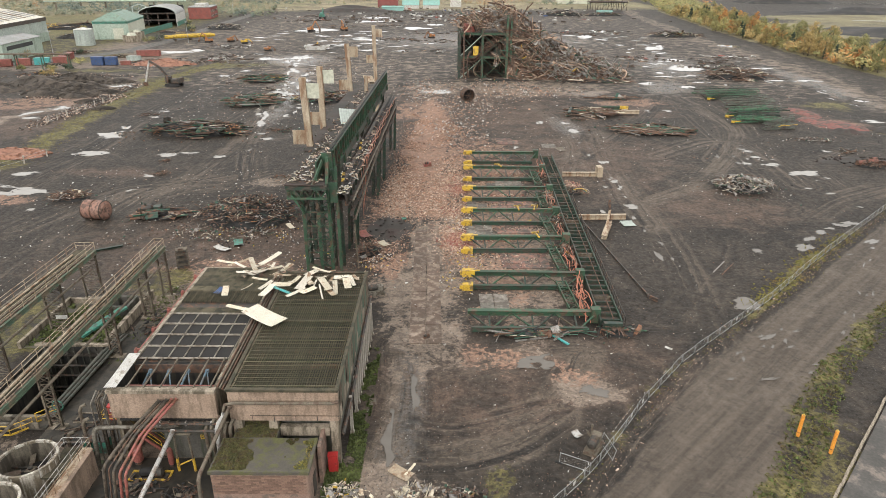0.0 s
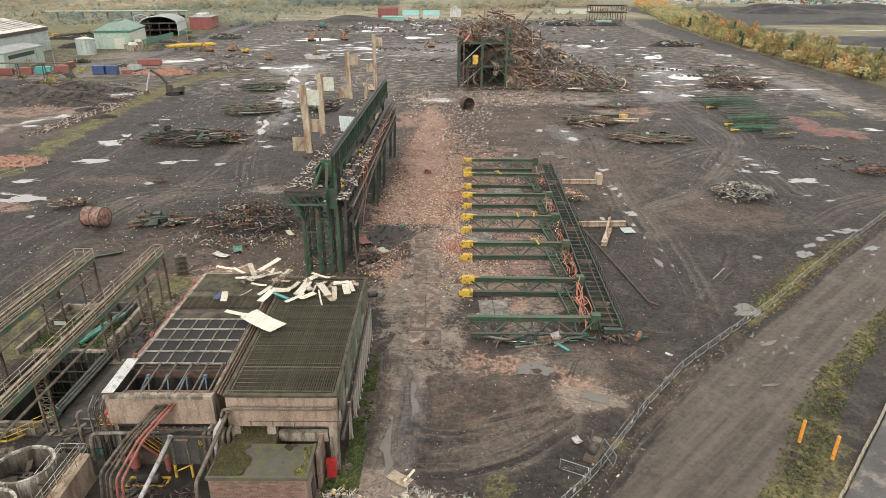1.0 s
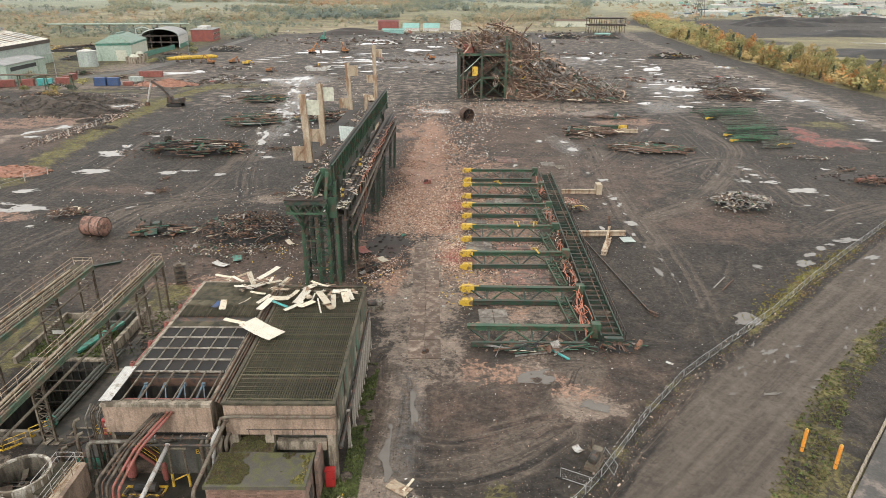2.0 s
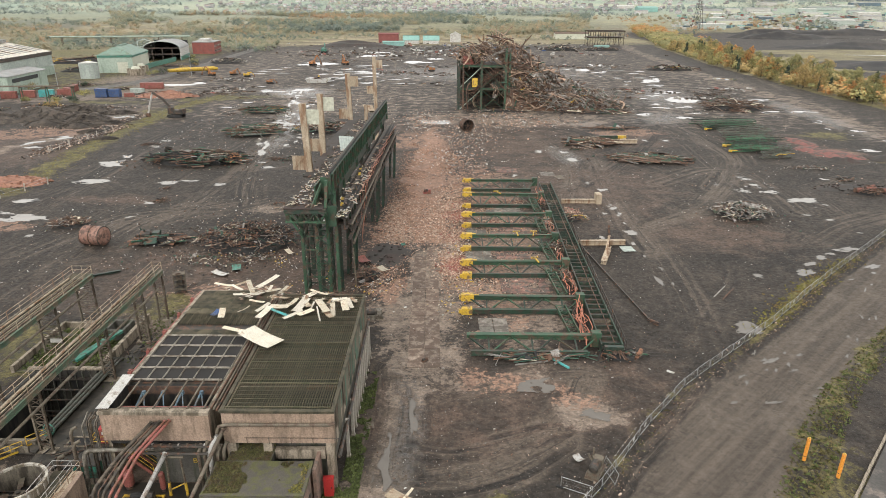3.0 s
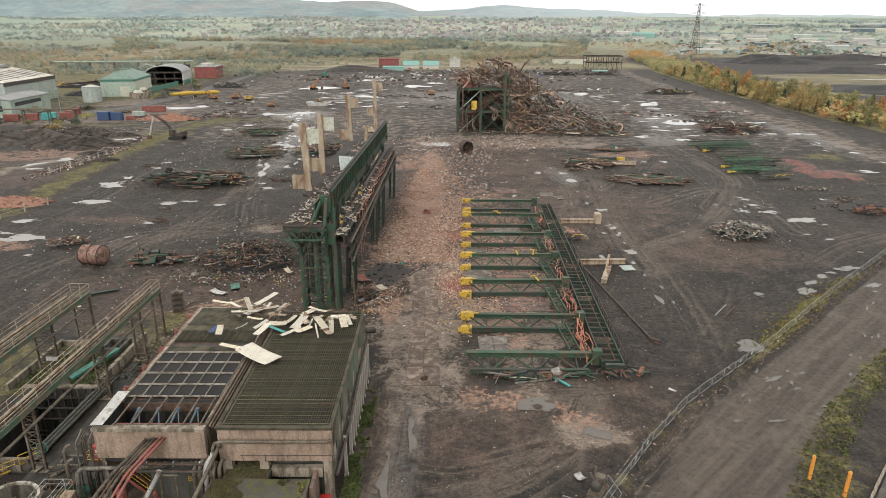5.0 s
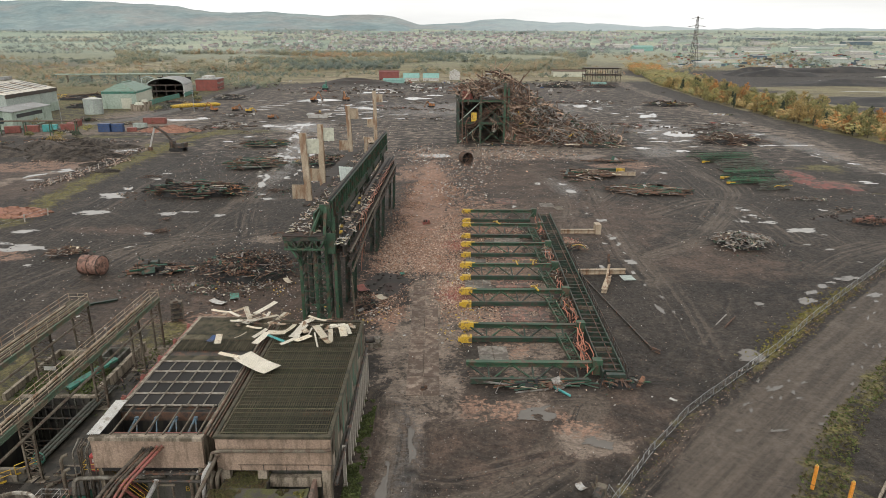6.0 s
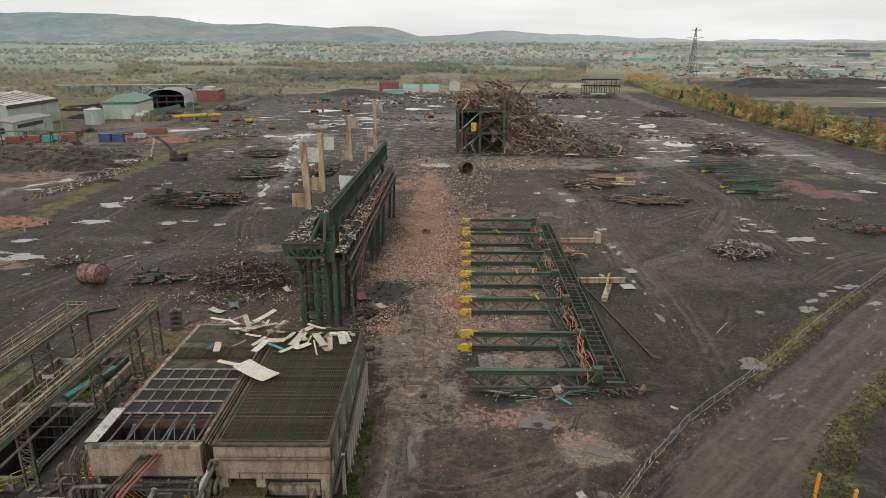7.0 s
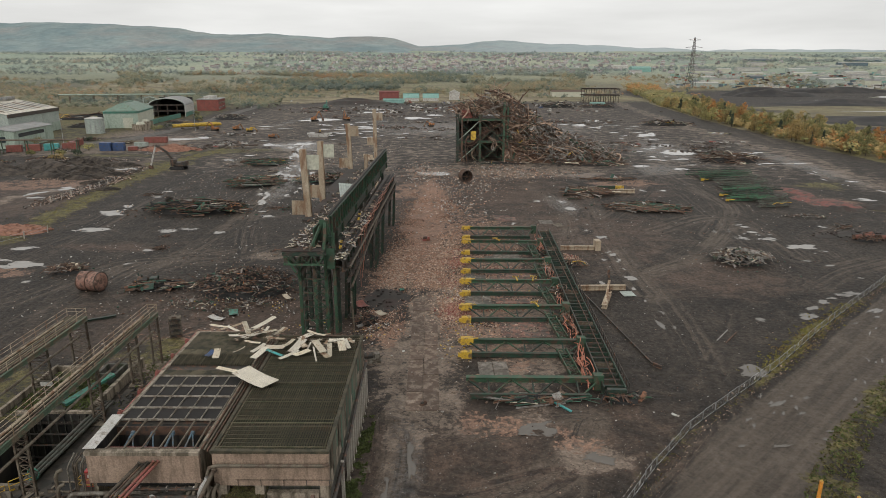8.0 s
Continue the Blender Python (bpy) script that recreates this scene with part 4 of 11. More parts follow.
# ---- far hills, woods, town ----
def hills():
    """The ridge that closes the valley, four kilometres off, with haze painted into its tones."""
    angle = [-0.95, -0.69, -0.55, -0.42, -0.34, -0.25, -0.16, -0.074, -0.038, 0.014, 0.075, 0.1, 0.154, 0.19, 0.26, 0.36, 0.5, 0.69, 0.95]
    height = [306, 292, 304, 274, 238, 228, 216, 208, 162, 166, 194, 200, 172, 178, 156, 144, 142, 142, 130]
    mb, n, rows = Mesh(), 260, 16
    for j in range(rows + 1):
        for i in range(n + 1):
            a = -0.95 + 1.9 * i / n
            far = 3150 + 1350 * j / rows
            top = float(np.interp(a, angle, height)) + 26 * (noise.noise((a * 14, 3.1, 0)) + 0.5 * noise.noise((a * 45, 1.1, 0))) * 0.55
            u = j / rows
            swell = u * u * (3 - 2 * u)
            z = 84 + (top - 84) * swell + 16 * noise.noise((a * 18, u * 6, 2.0)) * math.sin(math.pi * u)
            mb.v.append((a * far, far, z))
    mb.add([], [])
    mb.f = [(j * (n + 1) + i, j * (n + 1) + i + 1, (j + 1) * (n + 1) + i + 1, (j + 1) * (n + 1) + i) for j in range(rows) for i in range(n)]
    mb.k = [0] * len(mb.f)
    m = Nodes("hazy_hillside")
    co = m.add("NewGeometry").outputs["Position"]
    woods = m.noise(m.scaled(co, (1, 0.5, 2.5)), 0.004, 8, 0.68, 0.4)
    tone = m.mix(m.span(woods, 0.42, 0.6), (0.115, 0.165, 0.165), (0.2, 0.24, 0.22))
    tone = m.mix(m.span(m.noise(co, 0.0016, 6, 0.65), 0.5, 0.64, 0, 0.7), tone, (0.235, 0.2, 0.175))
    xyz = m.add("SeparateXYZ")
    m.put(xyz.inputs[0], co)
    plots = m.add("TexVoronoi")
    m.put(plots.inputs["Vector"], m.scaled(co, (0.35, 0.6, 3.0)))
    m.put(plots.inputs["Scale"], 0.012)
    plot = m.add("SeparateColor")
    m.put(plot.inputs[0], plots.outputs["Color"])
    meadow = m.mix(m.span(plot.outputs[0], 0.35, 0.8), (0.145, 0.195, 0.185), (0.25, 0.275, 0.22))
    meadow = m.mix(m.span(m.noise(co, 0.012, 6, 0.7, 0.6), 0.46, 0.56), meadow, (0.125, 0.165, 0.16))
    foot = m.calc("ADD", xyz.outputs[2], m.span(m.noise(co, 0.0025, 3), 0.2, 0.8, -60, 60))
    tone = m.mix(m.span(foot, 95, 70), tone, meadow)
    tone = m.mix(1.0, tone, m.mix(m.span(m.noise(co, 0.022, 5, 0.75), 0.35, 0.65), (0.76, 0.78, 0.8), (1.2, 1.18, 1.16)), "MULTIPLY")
    # haze painted into the tone, paler to the east where the ridge runs away
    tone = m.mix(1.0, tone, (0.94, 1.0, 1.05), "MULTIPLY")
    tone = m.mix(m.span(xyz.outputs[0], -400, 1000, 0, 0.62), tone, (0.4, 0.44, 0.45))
    # weak glow lifts the ridge the way haze would
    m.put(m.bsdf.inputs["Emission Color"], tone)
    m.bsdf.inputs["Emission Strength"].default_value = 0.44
    solid("hills_backdrop", mb, m.done(m.mix(0.5, tone, (0.1, 0.11, 0.11)), 1.0), "long wooded hill ridge with grey haze painted in", "hills", kind="structure", smooth=True)


hills()

LEAF = [
    surf("olive_leaves", (0.16, 0.158, 0.062), (0.25, 0.23, 0.095), 0.2, 0.9, 0, None, 0.3, 3, island=0.35, each=0.25, bump=0),
    surf("ochre_leaves", (0.27, 0.195, 0.075), (0.37, 0.265, 0.105), 0.2, 0.9, 0, None, 0.3, 3, island=0.35, each=0.25, bump=0),
    surf("orange_leaves", (0.37, 0.17, 0.055), (0.46, 0.225, 0.075), 0.2, 0.9, 0, None, 0.3, 3, island=0.35, each=0.25, bump=0),
    surf("dark_evergreen_leaves", (0.035, 0.052, 0.035), (0.07, 0.085, 0.05), 0.2, 0.9, 0, None, 0.3, 3, island=0.3, each=0.25, bump=0),
    surf("yellow_green_leaves", (0.23, 0.21, 0.08), (0.33, 0.29, 0.11), 0.2, 0.9, 0, None, 0.3, 3, island=0.35, each=0.25, bump=0),
]


def far_leaf(kind, k, haze_mix):
    """Distant autumn foliage, with a share of grey-green haze mixed into its base colour."""
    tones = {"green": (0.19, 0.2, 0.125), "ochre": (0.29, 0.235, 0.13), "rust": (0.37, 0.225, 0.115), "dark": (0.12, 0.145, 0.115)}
    a = [v * k * (1 - haze_mix) + c * haze_mix for v, c in zip(tones[kind], (0.235, 0.28, 0.28))]
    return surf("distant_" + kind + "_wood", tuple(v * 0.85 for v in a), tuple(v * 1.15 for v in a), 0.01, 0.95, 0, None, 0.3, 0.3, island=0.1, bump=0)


# each farther set is greyer, with more haze put into its leaf colour
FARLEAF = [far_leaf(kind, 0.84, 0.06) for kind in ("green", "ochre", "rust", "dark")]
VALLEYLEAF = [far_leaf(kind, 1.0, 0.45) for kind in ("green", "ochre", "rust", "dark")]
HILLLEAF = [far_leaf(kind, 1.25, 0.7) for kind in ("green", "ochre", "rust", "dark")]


def leaves(mb, rnd, c, r, count, size):
    """Leaf sprays through an uneven lump round c, loose at its edge."""
    for _ in range(count):
        d = Vector((rnd.gauss(0, 1), rnd.gauss(0, 1), rnd.gauss(0.2, 1))).normalized()
        k = 1.12 * rnd.random() ** 0.4
        p = Vector(c) + Vector((d.x * r[0], d.y * r[1], d.z * r[2])) * k
        out = (d + Vector((rnd.gauss(0, 0.8), rnd.gauss(-0.2, 0.5), rnd.gauss(0.55, 0.5)))).normalized()
        a = out.cross(Vector((rnd.gauss(0, 1), rnd.gauss(0, 1), rnd.gauss(0, 1)))).normalized()
        b = out.cross(a)
        s = size * rnd.uniform(0.5, 1.4)
        mb.add([tuple(p + a * s), tuple(p + b * s * 0.7), tuple(p - a * s * 0.8), tuple(p - b * s * 0.8)], [(0, 1, 2, 3)])


def tree(seed, height, spread, leaf, label, x, y, cone=False):
    rnd = random.Random(seed)
    t = thing("tree", label, "tree", x, y, 0, 0, "trees of the belt")
    wood, crown = Mesh(), Mesh()
    wood.tube([(0, 0, -0.2), (0.1, 0.05, height * 0.35), (0.2, -0.1, height * 0.88)], [0.22, 0.15, 0.03], 6)
    for k in range(13):
        a, u = k * 2.4 + rnd.uniform(-0.5, 0.5), (k + rnd.random()) / 13
        z = height * (0.1 + 0.72 * u)
        reach = spread * rnd.uniform(0.45, 1.0) * (1.05 - u if cone else math.sin(math.pi * (0.25 + 0.65 * u)))
        tip = (reach * math.cos(a), reach * math.sin(a), z + height * rnd.uniform(0.03, 0.14))
        wood.tube([(0.1, 0, z * 0.85), lerp((0.1, 0, z), tip, 0.5), tip], [0.08, 0.05, 0.02], 5)
        w = spread * rnd.uniform(0.26, 0.44)
        leaves(crown, rnd, tip, (w, w, height * rnd.uniform(0.06, 0.1)), 72, 0.24)
    leaves(crown, rnd, (0.2, -0.1, height * 0.88), (spread * 0.24, spread * 0.24, height * 0.1), 70, 0.22)
    leaves(crown, rnd, (0, 0, height * 0.4), (spread * 0.55, spread * 0.55, height * 0.28), 260, 0.27)
    part("trunk", wood, M_BARK, t)
    part("crown", crown, leaf, t)
    return t


def tree_belt():
    rnd = random.Random(5)
    kinds = [("bushy olive-green tree turning yellow in autumn", 0), ("ochre autumn tree at the yard's edge", 1), ("bright orange autumn tree in the belt", 2),
             ("dark evergreen tree among autumn trees", 3), ("yellow-green willow in the tree belt", 4)]
    first = []
    for k, (label, leaf) in enumerate(kinds):
        for v in range(2):
            first.append(tree(40 + k * 2 + v, rnd.uniform(8, 11.5), rnd.uniform(2.8, 4.0) * (0.65 if leaf == 3 else 1), LEAF[leaf], label, 192 + 7 * v, 300 + 45 * k + 20 * v, leaf == 3))
    weights = [8, 7, 6, 5, 3.2, 2.4, 2, 2, 7, 6]
    for k in range(290):
        y = 205 + 470 * (k / 290) ** 1.1
        inner = float(np.interp(y, [200, 267, 320, 386, 494, 692, 1095], [186, 187, 188, 191, 199, 223, 299]))
        s = rnd.choices(first, weights)[0]
        x = inner + rnd.choice((1.5, 6, 10, 15, 20, 26, 32, 39)) + rnd.uniform(-2, 2)
        size = rnd.uniform(0.55, 1.25)
        copy_thing(s, pose(x, y, 0, 0, 0, rnd.uniform(0, 360)) @ Matrix.Scale(size, 4))


tree_belt()


def far_wood(name, label, spots, size, seed, weights, sprays, foliage):
    """Distant trees by the hundred: each a loose, uneven crown of leaf sprays over three lobes."""
    r = np.random.RandomState(seed)
    at = np.array(spots, float)
    n = len(at)
    s = size * r.uniform(0.5, 1.35, n)
    lobes = r.uniform(-1, 1, (n, 3, 3)) * (0.34, 0.34, 0.2)
    d = r.normal(0, 1, (n, sprays, 3))
    d /= np.linalg.norm(d, axis=2, keepdims=True)
    own = lobes[np.arange(n)[:, None], r.randint(0, 3, (n, sprays))]
    c = own + d * r.uniform(0.1, 0.42, (n, sprays, 1)) * (1, 1, 0.9)
    c[:, :, 2] = np.abs(c[:, :, 2] + 0.46)
    c = c * s[:, None, None]
    c[:, :, 0] += at[:, None, 0]
    c[:, :, 1] += at[:, None, 1]
    c[:, :, 2] += rise(at[:, 0], at[:, 1])[:, None]
    out = d * 0.4 + (0.0, -0.35, 1.0) + r.normal(0, 0.18, d.shape)
    a = np.cross(out, r.normal(0, 1, d.shape))
    a /= np.linalg.norm(a, axis=2, keepdims=True)
    b = np.cross(out, a)
    b /= np.linalg.norm(b, axis=2, keepdims=True)
    w = (s[:, None] * 0.78 / math.sqrt(sprays) * r.uniform(0.6, 1.4, (n, sprays)))[:, :, None]
    vs = np.stack([c + a * w, c + b * w * 0.7, c - a * w * 0.8, c - b * w * 0.8], 2).reshape(-1, 3)
    mb = Mesh()
    mb.v = vs.tolist()
    mb.f = np.arange(len(vs)).reshape(-1, 4).tolist()
    mood = field(at[:, 0], at[:, 1], 170, seed + 50, 3) + r.normal(0, 0.09, n)
    share = np.argsort(np.argsort(mood)) / n
    kinds = np.searchsorted(np.cumsum(np.array(weights)[[3, 0, 1, 2]]) / sum(weights), share).clip(0, 3)
    kinds = np.array([3, 0, 1, 2])[kinds]
    mb.k = np.repeat(kinds, sprays).tolist()
    solid(name, mb, foliage, label, "woodland", kind="stuff")


def scatter(rnd, n, x0, x1, y0, y1, keep):
    out = []
    while len(out) < n:
        y = y0 + (y1 - y0) * rnd.random()
        x = rnd.uniform(x0, x1) * y / y1
        if keep(x, y, rnd):
            out.append((x, y))
    return out


rnd_w = random.Random(77)


def patchy(size, level, seed):
    return lambda x, y, r: float(field(np.array([x]), np.array([y]), size, seed)[0]) > level


def hedgerows(rnd, lines, y0, y1, spread, gap):
    """Trees in field hedges and shelter belts, most of them lying across the valley."""
    out = []
    for _ in range(lines):
        y = rnd.uniform(y0, y1)
        x = rnd.uniform(-spread, spread) * y
        a = rnd.gauss(0, 0.16) if rnd.random() < 0.75 else rnd.uniform(0.7, 1.6)
        length, deep = rnd.uniform(120, 520), rnd.choice((2, 3, 3, 14))
        for k in range(int(length / gap)):
            u = k * gap - length / 2
            out.append((x + u * math.cos(a) + rnd.gauss(0, 2), y + u * math.sin(a) + rnd.gauss(0, deep)))
    return [(x, y) for x, y in out if y > y0 - 40]


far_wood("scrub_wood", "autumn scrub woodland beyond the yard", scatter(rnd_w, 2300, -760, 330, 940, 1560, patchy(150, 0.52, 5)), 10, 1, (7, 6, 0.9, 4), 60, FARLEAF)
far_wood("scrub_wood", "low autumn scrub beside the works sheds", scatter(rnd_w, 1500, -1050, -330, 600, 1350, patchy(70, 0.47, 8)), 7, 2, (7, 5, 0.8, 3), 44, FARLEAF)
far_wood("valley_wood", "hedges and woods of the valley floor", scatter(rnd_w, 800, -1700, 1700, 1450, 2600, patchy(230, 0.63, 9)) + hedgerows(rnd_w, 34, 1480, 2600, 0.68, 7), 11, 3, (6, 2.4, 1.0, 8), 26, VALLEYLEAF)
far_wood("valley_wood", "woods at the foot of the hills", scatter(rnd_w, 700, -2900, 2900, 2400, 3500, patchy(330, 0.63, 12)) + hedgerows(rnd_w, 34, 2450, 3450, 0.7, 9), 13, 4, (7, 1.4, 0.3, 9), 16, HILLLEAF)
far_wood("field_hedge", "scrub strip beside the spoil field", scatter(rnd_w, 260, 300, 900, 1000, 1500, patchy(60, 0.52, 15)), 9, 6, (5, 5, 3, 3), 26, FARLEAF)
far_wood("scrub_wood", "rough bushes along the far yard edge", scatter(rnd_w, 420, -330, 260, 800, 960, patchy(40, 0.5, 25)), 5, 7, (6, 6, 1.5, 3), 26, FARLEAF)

def belt_spot(rnd, n):
    out = []
    for _ in range(n):
        y = rnd.uniform(640, 1100)
        inner = float(np.interp(y, [494, 692, 1095], [199, 223, 299]))
        out.append((inner + rnd.uniform(0, 48), y))
    return out


far_wood("tree_belt", "far end of the autumn tree belt", belt_spot(rnd_w, 520), 9.0, 31, (6, 6, 2.2, 2.4), 46, [LEAF[0], LEAF[1], LEAF[2], LEAF[4]])
def scrub_spot(rnd, n):
    out = []
    for _ in range(n):
        y = 205 + 480 * rnd.random() ** 1.1
        inner = float(np.interp(y, [200, 267, 320, 386, 494, 692, 1095], [186, 187, 188, 191, 199, 223, 299]))
        out.append((inner + rnd.uniform(-1, 42), y))
    return out


far_wood("tree_belt", "thick autumn scrub between the trees of the belt", scrub_spot(rnd_w, 1000), 5.5, 33, (5, 6, 2.0, 5), 60, [LEAF[0], LEAF[1], LEAF[2], LEAF[4]])
M_TOWNWALL = surf("distant_pale_house_walls", (0.28, 0.275, 0.27), (0.4, 0.39, 0.385), 0.01, 0.9, 0, None, 0.3, 0.3, island=0.4, bump=0)
M_TOWNROOF = surf("distant_tiled_roofs", (0.22, 0.17, 0.155), (0.29, 0.25, 0.235), 0.01, 0.9, 0, None, 0.3, 0.3, island=0.4, bump=0)


def far_town():
    rnd = random.Random(9)
    walls = Mesh()
    for _ in range(1000):
        y = rnd.uniform(1600, 3300)
        x = rnd.gauss(0.05, 0.2) * y
        a = rnd.uniform(0, 3.1)
        l, w, h, r = rnd.uniform(7, 15), 7, rnd.uniform(4, 5.5), rnd.uniform(2, 3)
        z = float(rise(np.array([x]), np.array([y]))[0])
        m = pose(x, y, z, 0, 0, math.degrees(a))
        p = [m @ Vector(v) for v in ((-l / 2, -w / 2, 0), (l / 2, -w / 2, 0), (l / 2, w / 2, 0), (-l / 2, w / 2, 0))]
        q = [v + Vector((0, 0, h)) for v in p]
        e, f = (q[0] + q[3]) / 2 + Vector((0, 0, r)), (q[1] + q[2]) / 2 + Vector((0, 0, r))
        walls.m = 0
        walls.add([tuple(v) for v in p + q + [e, f]], [(0, 1, 5, 4), (2, 3, 7, 6), (3, 0, 4, 8, 7), (1, 2, 6, 9, 5)])
        walls.m = 1
        walls.add([tuple(v) for v in (q[0], q[1], f, e, q[2], q[3])], [(0, 1, 2, 3), (4, 5, 3, 2)])
    solid("far_town", walls, [M_TOWNWALL, M_TOWNROOF], "distant town of pale houses with tiled roofs", "town", kind="stuff")


far_town()


def shed(name, label, x, y, length, width, eave, ridge, wall, roof, turn=0.0, category="shed", z=0.0, group=""):
    """A steel-clad shed: walls with thickness, an overhanging ribbed gable roof, doors and windows are added by the caller."""
    t = thing(name, label, category, x, y, z, turn, group)
    a, b = length / 2, width / 2
    w = Mesh()
    for x0, y0, x1, y1 in ((-a, -b, a, -b + 0.3), (-a, b - 0.3, a, b), (-a, -b + 0.3, -a + 0.3, b - 0.3), (a - 0.3, -b + 0.3, a, b - 0.3)):
        w.box(x0, y0, 0, x1, y1, eave)
    for s in (-a, a - 0.3):
        w.add([(s, -b, eave), (s + 0.3, -b, eave), (s + 0.3, 0, ridge), (s, 0, ridge), (s, b, eave), (s + 0.3, b, eave)],
              [(0, 4, 3), (1, 2, 5), (0, 3, 2, 1), (3, 4, 5, 2)])
    part("wall", w, wall, t)
    r = Mesh()
    run = math.hypot(b, ridge - eave)
    for s in (-1, 1):
        m = pose(0, s * b / 2, (eave + ridge) / 2 + 0.18, math.degrees(-s * math.atan2(ridge - eave, b)))
        r.wavy(m, run + 0.8, length + 1.2, max(0.6, length / 40), 0.12, 0, 0.1)
    part("roof", r, roof, t)
    return t


# ---- the pump house and its yard ----
M_SIDEGREEN = surf("weathered_green_cladding", (0.05, 0.1, 0.07), (0.085, 0.14, 0.1), 0.5, 0.7, 0, (0.14, 0.12, 0.09), 0.45, 8, streak=True, each=0.25)
M_WHITECONC = surf("peeling_whitewashed_concrete", (0.42, 0.385, 0.33), (0.6, 0.565, 0.5), 0.7, 0.85, 0, (0.17, 0.14, 0.1), 0.5, 8, streak=True)
M_WETYARD = surf("dark_wet_yard_slab", (0.022, 0.019, 0.015), (0.045, 0.038, 0.029), 0.35, 0.5, 0, (0.014, 0.014, 0.013), 0.4, 5)
M_STACKLINER = surf("brown_streaked_render", (0.12, 0.102, 0.078), (0.23, 0.2, 0.155), 0.6, 0.85, 0, (0.055, 0.045, 0.033), 0.5, 7, streak=True)
M_ALGAE = surf("algae_green_wet_floor", (0.022, 0.027, 0.009), (0.05, 0.056, 0.018), 0.5, 0.35, 0, (0.02, 0.018, 0.013), 0.5, 5)
M_PITWALL = surf("near_black_streaked_wall", (0.019, 0.017, 0.013), (0.05, 0.044, 0.034), 0.5, 0.7, 0, (0.01, 0.01, 0.01), 0.5, 6, streak=True)
M_FRAMEBAR = surf("dull_pale_frame_bars", (0.26, 0.23, 0.19), (0.36, 0.325, 0.275), 0.6, 0.8, 0, (0.16, 0.13, 0.1), 0.4, 8)
M_SCREEN = surf("brown_black_screen_cloth", (0.011, 0.01, 0.009), (0.021, 0.018, 0.016), 0.5, 0.9, 0, None, 0.3, 20, each=0.25)
M_LEDGEPIPE = surf("dirty_green_grey_pipe", (0.045, 0.055, 0.045), (0.075, 0.08, 0.065), 0.6, 0.65, 0, (0.05, 0.042, 0.032), 0.45, 9)


M_ROOFSLAT = surf("lichened_roof_slats", (0.07, 0.06, 0.036), (0.125, 0.106, 0.068), 0.5, 0.85, 0, (0.05, 0.052, 0.025), 0.42, 10, each=0.3)


def pump_house():
    t = thing("pump_house", "concrete pump house with an open slatted roof", "pump house", -14, 58, 0)
    X0, X1, Y0, Y1, TOP = -4.7, 4.9, -11.9, 11.6, 8.2

    def p(name, mb, mat, label=""):
        return part(name, mb, mat, t, label)

    w = Mesh()
    w.box(X0, Y0, 5.1, X1, Y0 + 0.35, TOP)
    w.box(X0, Y1 - 0.35, 0, X1, Y1, TOP)
    w.box(X0, Y0 + 0.35, 0, X0 + 0.3, Y1 - 0.35, TOP)
    p("wall", w, M_PINKWALL, "stained concrete upper wall")
    # dark concrete puts the recess's shade into the lower wall's colour
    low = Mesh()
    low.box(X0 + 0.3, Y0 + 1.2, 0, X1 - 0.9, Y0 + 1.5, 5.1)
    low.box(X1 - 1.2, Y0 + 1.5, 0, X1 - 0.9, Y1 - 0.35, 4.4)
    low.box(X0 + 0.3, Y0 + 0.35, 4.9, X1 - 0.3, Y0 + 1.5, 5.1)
    p("lower_wall", low, M_DARKCONC, "recessed lower wall coloured dark for its shade")
    for s in (X0 + 0.2, X0 + 3.3, X1 - 0.85):
        c = Mesh()
        c.box(s, Y0 + 0.1, 0, s + 0.75, Y0 + 0.75, 5.1)
        p("corner_column", c, M_CONCRETE)
    lintel = Mesh()
    lintel.box(X0 + 4.2, Y0 + 0.3, 3.2, X1 - 1.0, Y0 + 0.9, 4.1)
    p("lintel", lintel, M_CONCRETE, "pale concrete lintel")
    # side cladding with torn green sheets, above a colonnade
    side = Mesh()
    side.box(X1 - 0.3, Y0 + 0.35, 4.4, X1 - 0.02, Y1 - 0.35, TOP)
    p("side_wall", side, M_CONCRETE)
    rnd = random.Random(3)
    y = Y0 + 0.8
    while y < Y1 - 1.2:
        s = Mesh()
        h = rnd.uniform(1.6, 3.4)
        s.wavy(pose(X1 + 0.06, y + 0.55, TOP - 0.1 - h / 2, 90, 0, 90), h, 1.05, 0.16, 0.03)
        p("cladding_sheet", s, rnd.choice((M_SIDEGREEN, M_SIDEGREEN, M_GREYPIPE)))
        y += 1.08 if rnd.random() < 0.75 else 2.0
    gut = Mesh()
    gut.tube([(X1 + 0.35, Y0 - 0.2, 3.9), (X1 + 0.42, Y0 + 8, 4.3), (X1 + 0.3, Y0 + 15, 4.7), (X1 + 0.38, Y1 - 0.2, 5.4)], 0.16, 8)
    p("gutter", gut, M_DARKSTEEL, "sagging dark gutter pipe")
    post = Mesh()
    post.box(-0.14, -0.14, 0, 0.14, 0.14, 4.35)
    post.box(-0.2, -0.2, 0, 0.2, 0.2, 0.25)
    data = post.data("side_post", [M_LIGHTCONC])
    for k in range(12):
        o = new("side_post", data)
        o.parent, o.location = t, (X1 + 0.3, Y0 + 6.3 + k * 1.52 if k else Y0 + 4.6, 0)
    rim = Mesh()
    rim.box(X0 - 0.1, Y0 - 0.12, TOP, X1 + 0.1, Y0 + 0.3, TOP + 0.22)
    rim.box(X0 - 0.1, Y1 - 0.3, TOP, X1 + 0.1, Y1 + 0.1, TOP + 0.22)
    rim.box(X1 - 0.22, Y0 + 0.3, TOP, X1 + 0.1, Y1 - 0.3, TOP + 0.22)
